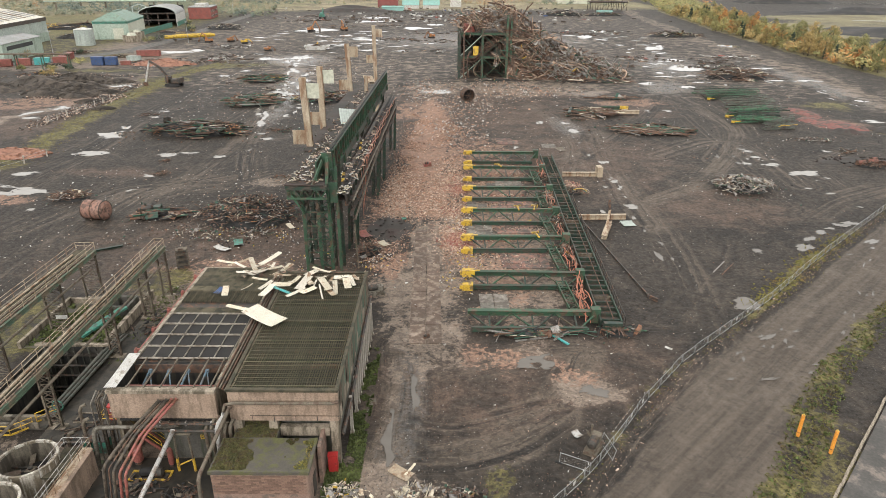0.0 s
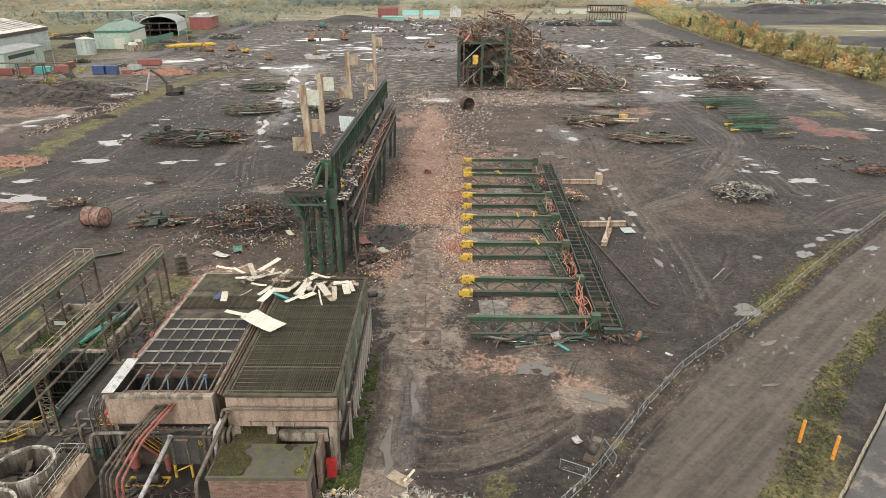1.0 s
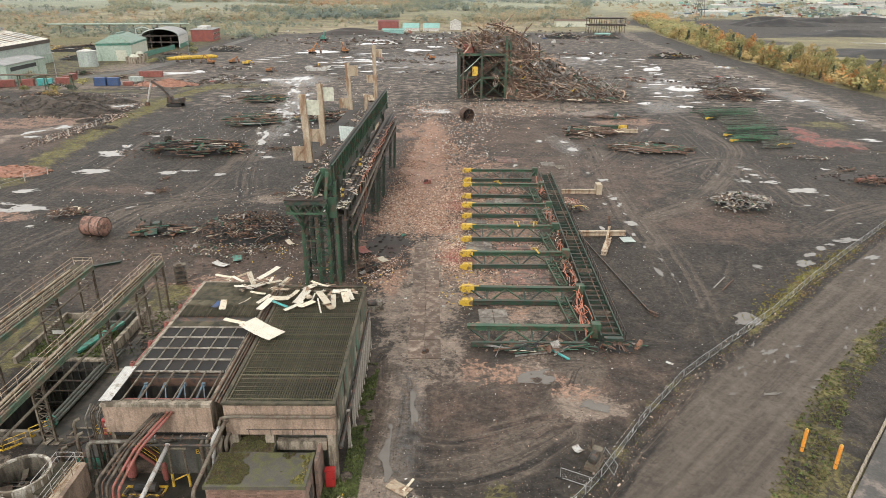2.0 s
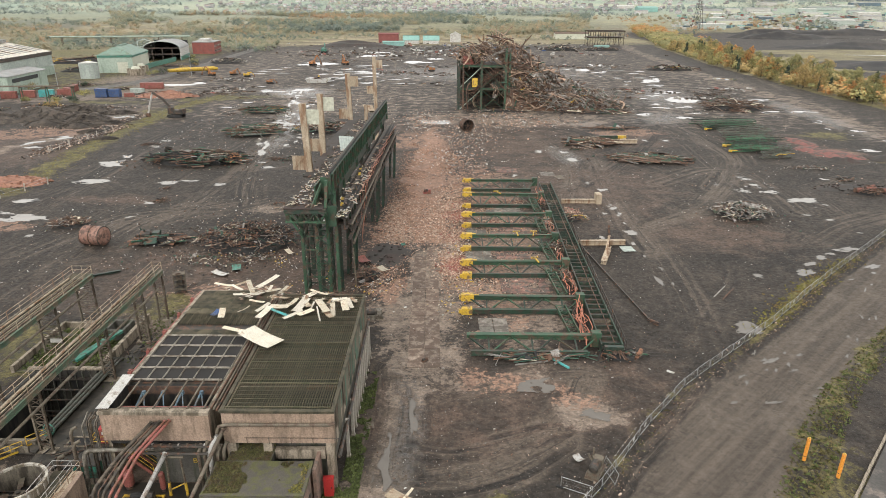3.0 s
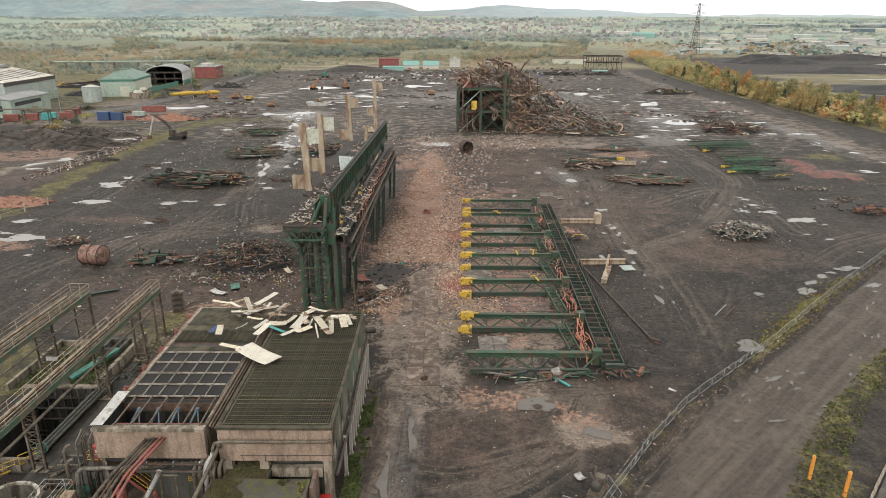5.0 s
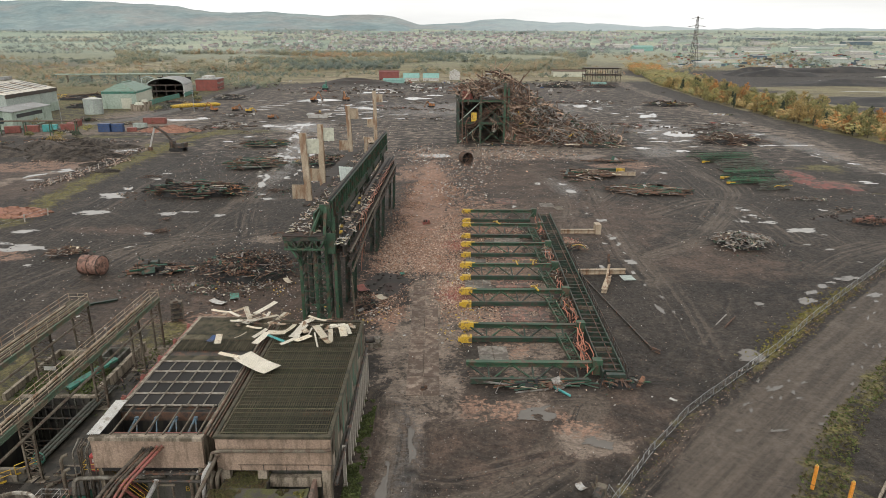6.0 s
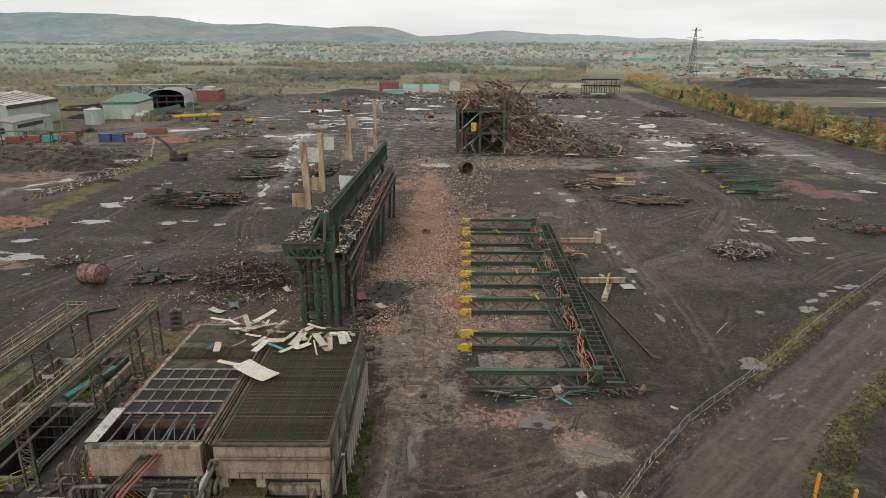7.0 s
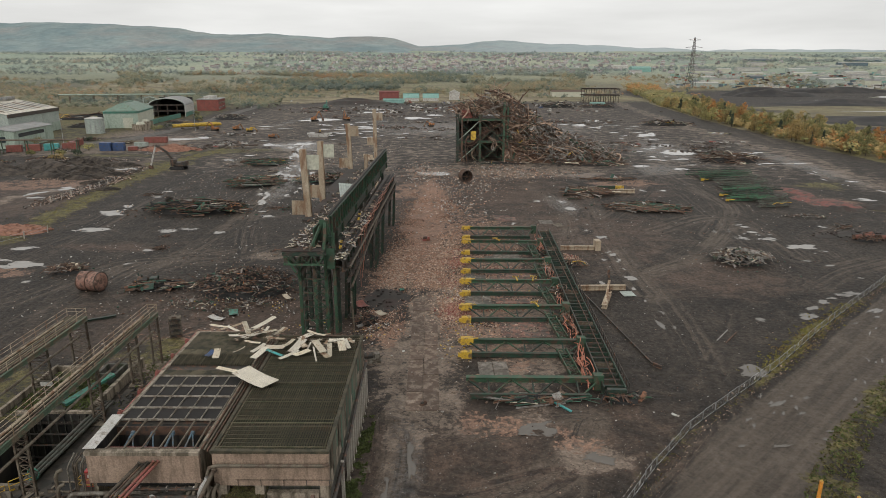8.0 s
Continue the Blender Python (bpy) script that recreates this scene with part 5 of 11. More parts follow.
    rim.box(X0 - 0.1, Y0 + 0.3, TOP, X0 + 0.2, Y1 - 0.3, TOP + 0.22)
    p("roof_rim", rim, M_TIMBER)
    # open slatted roof: long slats below, cross bars above
    slat = Mesh().box(-0.034, Y0 + 0.32, -0.1, 0.034, Y1 - 0.32, 0.08).data("slat", [M_ROOFSLAT])
    for k in range(42):
        o = new("slat", slat)
        o.parent, o.location = t, (X0 + 0.38 + k * 0.2195, rnd.uniform(-0.03, 0.03), TOP + 0.02 + rnd.uniform(-0.02, 0.02))
    bar = Mesh().box(X0 + 0.2, -0.018, -0.03, X1 - 0.22, 0.018, 0.02).data("cross_bar", [M_TIMBER])
    wide = Mesh().box(X0 + 0.2, -0.04, -0.04, X1 - 0.22, 0.04, 0.04).data("wide_cross_bar", [M_ROOFSLAT])
    for k in range(36):
        o = new("wide_cross_bar" if k % 6 == 0 else "cross_bar", wide if k % 6 == 0 else bar)
        o.parent, o.location = t, (rnd.uniform(-0.03, 0.03), Y0 + 0.6 + k * 0.625, TOP + 0.17)
        o.rotation_euler = (0, 0, rnd.uniform(-0.002, 0.002))
    for k in range(8):
        p("roof_joist", Mesh().ibeam((X0 + 0.3, Y0 + 1.8 + k * 2.8, TOP - 0.55), (X1 - 0.3, Y0 + 1.8 + k * 2.8, TOP - 0.55), 0.25, 0.5), M_DARKSTEEL)
    # floor coloured black for the shade between the slats
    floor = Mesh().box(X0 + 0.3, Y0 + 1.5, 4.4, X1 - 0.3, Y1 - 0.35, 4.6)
    p("inner_floor", floor, M_BLACK, "inner floor coloured near black for shade under the slats")
    fpipe = Mesh()
    fpipe.tube([(X0 - 0.5, Y0 - 0.3, 3.2), (X0 - 0.4, Y0 - 0.3, 6.4), (X0 - 0.2, Y0 - 0.3, 7.0), (X0 + 0.5, Y0 - 0.3, 7.2), (X1 - 0.4, Y0 - 0.3, 7.2), (X1 + 0.1, Y0 - 0.25, 7.35)], 0.15, 8)
    p("front_pipe", fpipe, M_GREYPIPE)
    rail = Mesh()
    for k in range(5):
        rail.tube([(X0 + 2 + k * 1.9, Y0 - 0.1, 5.05), (X0 + 2 + k * 1.9, Y0 - 0.1, 5.7)], 0.03, 5)
    rail.tube([(X0 + 1.8, Y0 - 0.1, 5.7), (X1 + 0.4, Y0 - 0.1, 5.7)], 0.03, 5)
    p("front_rail", rail, M_DARKSTEEL)


pump_house()


def filter_house():
    t = thing("filter_house", "low concrete filter house with screen frames and gratings on top", "filter house", -24.2, 58, 0)
    X0, X1, Y0, Y1, TOP = -4.9, 4.4, -11.9, 13.4, 8.2
    rnd = random.Random(8)

    def p(name, mb, mat, label=""):
        return part(name, mb, mat, t, label)

    front = Mesh().box(X0, Y0, 5.3, X1, Y0 + 0.4, 7.95)
    p("front_wall", front, M_PINKWALL, "pinkish rendered wall with dark streaks")
    cap = Mesh().box(X0 - 0.1, Y0 - 0.1, 7.95, X1 + 0.05, Y0 + 0.5, 8.25)
    p("wall_cap", cap, M_CONCRETE)
    w = Mesh()
    w.box(X0, Y0 + 0.5, 0, X0 + 0.35, Y1, TOP - 0.1)
    w.box(X1 - 0.3, Y0 + 0.5, 0, X1, Y1, TOP - 0.1)
    w.box(X0 + 0.35, Y1 - 0.35, 0, X1 - 0.3, Y1, TOP - 0.1)
    p("wall", w, M_CONCRETE)
    # near-black wall, side sheets and floor paint in the shade inside the slot
    p("slot_wall", Mesh().box(X0 + 0.35, Y0 + 4.6, 0, X1 - 0.3, Y0 + 4.95, TOP - 0.35), M_PITWALL, "inner wall coloured near black for the slot's shade")
    p("slot_shade_sheet", Mesh().box(X0 + 0.352, Y0 + 0.5, 4.98, X0 + 0.4, Y0 + 4.5, TOP - 0.2), M_PITWALL)
    p("slot_shade_sheet", Mesh().box(X1 - 0.34, Y0 + 0.5, 4.98, X1 - 0.302, Y0 + 4.5, TOP - 0.2), M_PITWALL)
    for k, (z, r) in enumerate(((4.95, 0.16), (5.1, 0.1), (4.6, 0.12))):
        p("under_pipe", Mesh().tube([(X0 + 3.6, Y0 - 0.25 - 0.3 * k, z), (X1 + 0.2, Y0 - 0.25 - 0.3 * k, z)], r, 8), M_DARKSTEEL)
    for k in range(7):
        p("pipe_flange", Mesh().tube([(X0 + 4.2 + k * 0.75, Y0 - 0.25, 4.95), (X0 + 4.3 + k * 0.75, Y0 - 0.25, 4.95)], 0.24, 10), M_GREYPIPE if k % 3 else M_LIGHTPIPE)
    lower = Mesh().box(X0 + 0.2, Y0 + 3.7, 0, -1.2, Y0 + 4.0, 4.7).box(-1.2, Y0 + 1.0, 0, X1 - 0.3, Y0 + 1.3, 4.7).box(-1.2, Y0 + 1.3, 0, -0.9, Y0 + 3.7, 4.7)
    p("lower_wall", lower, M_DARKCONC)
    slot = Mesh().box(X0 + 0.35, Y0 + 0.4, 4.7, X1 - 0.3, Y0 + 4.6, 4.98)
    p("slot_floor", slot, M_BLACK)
    board = Mesh().box(X0 + 0.4, Y0 + 4.5, TOP - 1.2, X1 - 0.3, Y0 + 4.6, TOP - 0.35)
    p("rusty_board", board, M_RUST)
    for k in range(4):
        s = Mesh()
        x = X0 + 2.1 + k * 1.75
        s.beam((x, Y0 + 3.9, TOP - 0.5), (x - 0.55, Y0 + 2.2, TOP - 1.9), 0.17, 0.14)
        s.beam((x, Y0 + 3.9, TOP - 0.5), (x + 0.45, Y0 + 2.6, TOP - 1.6), 0.1, 0.1)
        s.beam((x - 0.5, Y0 + 2.4, TOP - 1.7), (x + 0.4, Y0 + 2.7, TOP - 1.5), 0.09, 0.09)
        s.box(x - 0.14, Y0 + 3.75, TOP - 0.75, x + 0.14, Y0 + 4.05, TOP - 0.45)
        p("blue_strut", s, M_FADEDBLUE, "faded blue steel strut")
    for k, (z, yy, mat) in enumerate(((TOP - 0.6, 1.6, M_DULLRED), (TOP - 1.2, 2.4, M_DARKSTEEL), (TOP - 0.2, 0.9, M_GREYPIPE))):
        s = Mesh().tube([(X0 + 1.2, Y0 + yy, z), (X1 - 0.4, Y0 + yy, z)], 0.1, 8)
        p("slot_pipe", s, mat)
    for k in range(6):
        s = Mesh().beam((X0 + 1.6 + k * 1.45, Y0 + 0.4, TOP + 0.1), (X0 + 1.5 + k * 1.45, Y0 + 5.0, TOP + 0.12), 0.1, 0.14)
        p("slot_bar", s, M_GREYPIPE)
    # screen frames, four rows of six
    for j in range(4):
        for i in range(6):
            x0, y0 = X0 + 0.45 + i * 1.43, Y0 + 5.15 + j * 2.12
            s = Mesh().box(x0 + 0.06, y0 + 0.06, TOP - 0.16, x0 + 1.37, y0 + 2.06, TOP - 0.1)
            p("screen", s, M_SCREEN)
    grid = Mesh()
    for i in range(7):
        x = X0 + 0.45 + i * 1.43
        grid.box(x - 0.018, Y0 + 5.1, TOP - 0.12, x + 0.018, Y0 + 13.68, TOP + 0.06)
    for j in range(5):
        y = Y0 + 5.15 + j * 2.12
        grid.box(X0 + 0.4, y - 0.026, TOP - 0.1, X1 - 0.4, y + 0.026, TOP + 0.08)
    p("screen_frame", grid, M_FRAMEBAR, "pale bar grid over dark screens")
    base = Mesh().box(X0 + 0.35, Y0 + 4.95, TOP - 0.5, X1 - 0.3, Y1 - 0.35, TOP - 0.3)
    p("roof_deck", base, M_DARKSTEEL)
    # plank covers and open gratings behind the screens
    for y0, y1, gap in ((13.8, 16.2, 0.0), (18.9, 25.0, 0.0)):
        nrow = int((y1 - y0) / 1.2)
        for j in range(nrow):
            for i in range(6):
                s = Mesh()
                x0, yy = X0 + 0.42 + i * 1.44, Y0 + y0 + j * 1.21
                for q in range(7):
                    s.box(x0 + 0.02 + q * 0.2, yy + 0.02, TOP - 0.12, x0 + 0.17 + q * 0.2, yy + 1.16, TOP - 0.03)
                s.box(x0, yy + 0.05, TOP - 0.18, x0 + 1.4, yy + 0.2, TOP - 0.12)
                s.box(x0, yy + 0.95, TOP - 0.18, x0 + 1.4, yy + 1.1, TOP - 0.12)
                p("plank_cover", s, M_TIMBER)
    for k in range(38):
        s = Mesh().box(X0 + 0.42 + k * 0.228, Y0 + 16.35, TOP - 0.2, X0 + 0.5 + k * 0.228, Y0 + 18.8, TOP - 0.02)
        p("grating_bar", s, M_TIMBER)
    side = Mesh()
    side.tube([(X0 - 0.25, Y0 + 0.3, TOP - 0.4), (X0 - 0.25, Y1, TOP - 0.4)], 0.12, 8)
    p("edge_pipe", side, M_DULLRED)
    for k in range(5):
        s = Mesh().box(X0 - 0.4, Y0 + 6.3 + k * 4.0, TOP - 0.5, X0 - 0.08, Y0 + 6.75 + k * 4.0, TOP + 0.05)
        s.tube([(X0 - 0.25, Y0 + 6.5 + k * 4.0, TOP + 0.05), (X0 - 0.25, Y0 + 6.5 + k * 4.0, TOP + 0.2)], 0.12, 8)
        p("red_valve", s, M_DULLRED, "small red valve box")
    # pipes along the joint with the pump house
    for k in range(4):
        s = Mesh().tube([(X1 + 0.1 + k * 0.22, Y0 + 0.6, TOP + 0.05 - k * 0.12), (X1 + 0.1 + k * 0.22, Y1 - 3, TOP + 0.1 - k * 0.12)], 0.09, 7)
        p("joint_pipe", s, M_GREYPIPE if k % 2 else M_RUST)


filter_house()


M_PALESHEET = surf("bleached_cladding", (0.5, 0.455, 0.37), (0.62, 0.575, 0.485), 0.7, 0.6, 0, (0.36, 0.29, 0.21), 0.16, 9, each=0.2)


def roof_sheet(x, y, z, length, width, turn, tilt, bend, label, mat=None):
    mb = Mesh().wavy(pose(0, 0, 0, tilt, tilt * 0.4, 0), length, width, 0.16, 0.05, bend, 0.012)
    solid("cladding_sheet", mb, mat or M_CREAM, label, "metal sheet", x, y, z, turn, "torn cladding sheets")


TORN_WEST = (
    (-26.6, 71.8, 2.7, 0.45, -114, M_CREAM),
    (-24.9, 71.5, 3.8, 0.5, -33, M_TANSTEEL),
    (-24.5, 70.5, 2.3, 0.4, -131, M_PALESHEET),
    (-22.9, 69.0, 3.2, 0.6, -64, M_PALESHEET),
    (-23.0, 70.8, 3.2, 0.6, -154, M_CREAM),
    (-21.9, 69.1, 2.7, 0.9, -33, M_PALESHEET),
    (-21.3, 72.2, 3.6, 0.7, -30, M_PALESHEET),
    (-20.1, 69.9, 2.1, 0.6, -41, M_CREAM),
    (-22.1, 64.8, 2.2, 0.16, -18, M_CREAM),
    (-21.2, 67.0, 1.8, 0.45, -96, M_CREAM),
    (-20.2, 65.6, 2.0, 0.5, -33, M_PALESHEET),
    (-18.9, 70.2, 2.2, 0.4, -13, M_CREAM),
    (-18.8, 68.2, 1.8, 0.5, -87, M_TANSTEEL),
)
TORN_EAST = (
    (-15.6, 68.8, 1.8, 0.8, -45, M_PALESHEET),
    (-18.2, 65.3, 2.5, 0.9, -106, M_CREAM),
    (-19.6, 63.9, 2.8, 0.8, -15, M_PALESHEET),
    (-16.0, 66.2, 3.5, 1.0, -10, M_PALESHEET),
    (-16.4, 63.8, 2.4, 0.5, -48, M_PALESHEET),
    (-15.1, 64.2, 2.1, 0.8, -39, M_CREAM),
    (-15.2, 66.1, 1.8, 0.7, -153, M_TANSTEEL),
    (-13.6, 64.0, 3.0, 0.18, -163, M_PALESHEET),
    (-13.4, 65.5, 3.5, 0.8, -153, M_CREAM),
    (-12.4, 63.6, 2.0, 0.6, -150, M_TANSTEEL),
    (-11.8, 67.6, 1.7, 0.6, -83, M_PALESHEET),
    (-12.2, 65.1, 2.8, 0.55, -170, M_CREAM),
    (-10.9, 65.6, 2.4, 0.8, -165, M_CREAM),
    (-10.5, 66.7, 2.2, 0.5, -159, M_PALESHEET),
    (-10.1, 67.2, 1.9, 0.4, -152, M_TANSTEEL),
    (-17.0, 66.6, 1.8, 0.5, -22, M_CREAM),
    (-14.4, 69.1, 2.6, 0.4, -118, M_CREAM),
)


def roof_debris():
    rnd = random.Random(21)
    L = "torn cream cladding sheet dropped on the slatted roof"
    roof_sheet(-18.4, 58.2, 8.78, 4.6, 2.2, 55, 3, 0.14, "large buckled cream cladding panel on the roof bars", M_PALESHEET)
    roof_sheet(-21.6, 60.2, 8.62, 3.0, 0.6, 75, 3, 0.05, L)
    roof_sheet(-28.85, 48.8, 8.5, 5.4, 1.05, 2, 0, 0.03, "long pale board lying over the filter house edge", M_WHITE)
    roof_sheet(-17.7, 64.3, 8.5, 2.7, 0.6, 86, 20, 0.02, "teal painted sheet under cream cladding", M_TEAL)
    roof_sheet(-24.3, 64.0, 8.6, 1.9, 0.7, 10, 8, 0.1, L)
    roof_sheet(-25.1, 64.2, 8.55, 1.2, 0.6, -20, 10, 0.1, "crumpled blue sheet on the roof gratings", M_BLUE)
    for x, y, length, width, turn, mat in TORN_WEST + TORN_EAST:
        roof_sheet(x, y, 8.58 + rnd.uniform(0.0, 0.3), length, width, turn, rnd.uniform(-9, 9), rnd.uniform(0.0, 0.08), L, mat)
    for k in range(44):
        x, y = (rnd.uniform(-23.5, -18.5), rnd.gauss(69.5, 1.1)) if k % 2 else (rnd.uniform(-17.5, -10.2), rnd.gauss(66.8, 1.0))
        roof_sheet(x, y, 8.5 + rnd.uniform(0, 0.3), rnd.uniform(0.5, 1.5), rnd.uniform(0.15, 0.4), rnd.uniform(0, 180), rnd.uniform(-14, 14), rnd.uniform(-0.04, 0.1), "narrow torn strip of pale cladding on the roof", rnd.choice((M_PALESHEET, M_CREAM, M_TANSTEEL, M_GREYPIPE)))
    mb = Mesh()
    for k in range(60):
        x, y = rnd.uniform(-22, -10), 68.4 + rnd.gauss(0, 0.9)
        mb.m = rnd.choice((0, 0, 1))
        a = Vector((x, y, 8.5 + rnd.uniform(0, 0.5)))
        b = a + Vector((rnd.gauss(0, 0.8), rnd.gauss(0, 0.6), rnd.gauss(0, 0.25)))
        mb.tube([a, (a + b) / 2 + Vector((0, 0, 0.1)), b], 0.035, 5)
    solid("wire_tangle", mb, [M_RUST, M_TIMBER], "tangle of rusty rods among roof sheets", "scrap", kind="stuff")


roof_debris()


def brick_wall(t, x0, x1, y, z0, z1):
    """A brick face built of single bricks in running bond, standing 1.5 cm proud of its mortar."""
    L, H, gap = 0.44, 0.145, 0.02
    data = Mesh().box(0, -0.03, 0, L, 0.05, H).data("brick", [M_BRICK])
    rows = int((z1 - z0) / (H + gap))
    for j in range(rows):
        off = (L + gap) / 2 if j % 2 else 0
        n = int((x1 - x0 - off) / (L + gap))
        for i in range(n):
            o = new("brick", data)
            o.parent, o.location = t, (x0 + off + i * (L + gap), y, z0 + j * (H + gap))


def switch_house():
    t = thing("switch_house", "flat-roofed brick switch house with moss on its felt roof", "building", -15, 43, 0)
    core = Mesh()
    core.box(-4, -2.1, 0, 4, 1.9, 3.85)
    part("wall", core, M_MORTAR, t, "red-brown brick wall")
    roof = Mesh().box(-4.15, -2.25, 3.85, 4.15, 2.0, 4.08)
    roof.box(-4.15, -2.25, 4.08, 4.15, -2.0, 4.16)
    roof.box(3.9, -2.0, 4.08, 4.15, 2.0, 4.16)
    part("roof", roof, M_ROOFFELT, t, "dark felt roof patched with moss")
    annex = Mesh().box(-3.2, 2.0, 0, 0.4, 4.6, 3.9)
    part("annex", annex, M_DARKCONC, t)
    ar = Mesh().box(-3.3, 2.0, 3.9, 0.5, 4.75, 4.12)
    part("annex_roof", ar, M_ROOFFELT, t)
    side = Mesh().box(4.2, 1.0, 0, 4.5, 3.6, 4.0)
    part("yard_wall", side, M_MORTAR, t, "leaning brick yard wall")
    brick_wall(t, -3.98, 3.9, -2.1, 1.7, 3.8)
    door = Mesh().box(4.0, -0.6, 0, 4.06, 0.4, 2.1)
    part("door", door, M_DARKSTEEL, t)


switch_house()
solid("yard_floor", Mesh().box(-30.7, 36.5, 0.02, -19.3, 46.9, 0.1), M_WETYARD, "dark wet slab of the pump yard", "yard floor", kind="structure")


M_MOSS = surf("olive_moss", (0.07, 0.072, 0.022), (0.135, 0.12, 0.045), 0.8, 0.95, 0, (0.1, 0.07, 0.035), 0.4, 5, island=0.4, bump=0)


def moss(name, label, x0, x1, y0, y1, z, n, seed, mat, size=0.13, mask=0.45, fade=0.0):
    rnd = random.Random(seed)
    mb = Mesh()
    while len(mb.f) < n:
        x, y = rnd.uniform(x0, x1), rnd.uniform(y0, y1)
        if float(field(np.array([x]), np.array([y]), 2.2, seed)[0]) < mask + fade * ((x - x0) / (x1 - x0)) ** 2:
            continue
        s = size * rnd.uniform(0.5, 1.4)
        a = rnd.uniform(0, 6.28)
        h = s * rnd.uniform(0.4, 1.5)
        c, d = math.cos(a) * s, math.sin(a) * s
        mb.add([(x - c, y - d, z), (x + c, y + d, z), (x + rnd.uniform(-s, s), y + rnd.uniform(-s, s), z + h)], [(0, 1, 2)])
    solid(name, mb, mat, label, "moss" if "moss" in name else "weeds", kind="stuff")


moss("moss", "yellow-green moss on the switch house roof", -19.0, -14.4, 41.0, 44.9, 4.09, 6000, 4, M_MOSS, 0.06, 0.3, 0.5)
moss("moss", "thin moss creeping over the felt roof", -16.4, -12.4, 42.6, 44.9, 4.09, 2400, 44, M_MOSS, 0.05, 0.5)
moss("moss", "moss covering the annex roof", -18.2, -14.6, 45.0, 47.6, 4.13, 5200, 5, M_MOSS, 0.06, 0.2)
moss("moss", "grass tufts on the roof edge", -12.2, -11.1, 41.2, 44.6, 4.09, 300, 6, M_GRASS, 0.09, 0.45)
moss("weeds", "weeds growing along the pump house posts", -9.0, -7.3, 43.0, 66.0, 0.02, 5600, 7, M_WEEDS, 0.12, 0.42)
moss("weeds", "rank weeds beside the brick yard wall", -10.4, -8.0, 41.5, 47.5, 0.02, 2600, 8, M_WEEDS, 0.18, 0.4)


def hydrant_box(x, y):
    t = thing("fire_cabinet", "bright red fire cabinet standing among weeds", "cabinet", x, y, 0, 4)
    part("body", Mesh().box(-0.42, -0.28, 0.08, 0.42, 0.28, 1.85).box(-0.46, -0.32, 1.85, 0.46, 0.32, 1.92), M_RED, t)
    part("foot", Mesh().box(-0.4, -0.26, 0, 0.4, 0.26, 0.08), M_BLACK, t)
    door = part("door", Mesh().box(-0.38, -0.31, 0.16, 0.38, -0.28, 1.78), M_RED, t)
    part("handle", Mesh().box(0.24, -0.36, 0.95, 0.3, -0.31, 1.15), M_DARKSTEEL, door)


hydrant_box(-9.8, 45.5)


def pipe(name, label, pts, r, mat, n=10):
    """A run of pipe with rounded bends and flanges at its ends."""
    t = thing(name, label, "pipe", *pts[0])
    o = Vector(pts[0])
    path = [Vector(p) - o for p in pts]
    fine = [path[0]]
    for a, b, c in zip(path, path[1:], path[2:]):
        k = min(r * 3.5, (b - a).length * 0.45, (c - b).length * 0.45)
        p, q = b + (a - b).normalized() * k, b + (c - b).normalized() * k
        fine += [p.lerp(b, s).lerp(b.lerp(q, s), s) for s in (0, 0.25, 0.5, 0.75, 1)]
    fine.append(path[-1])
    part("barrel", Mesh().tube(fine, r, n), mat, t, smooth=True)
    for e, i in ((fine[0], fine[1]), (fine[-1], fine[-2])):
        d = (i - e).normalized()
        part("flange", Mesh().tube([e, e + d * 0.12], r * 1.4, n), mat, t)
    return t


M_HEADERPIPE = surf("grey_painted_pipe", (0.14, 0.127, 0.105), (0.235, 0.215, 0.18), 0.8, 0.65, 0, (0.075, 0.062, 0.045), 0.5, 8)
M_SOILPIPE = surf("brown_grimed_pipe", (0.075, 0.057, 0.04), (0.14, 0.11, 0.08), 0.8, 0.75, 0, (0.04, 0.032, 0.024), 0.5, 8)


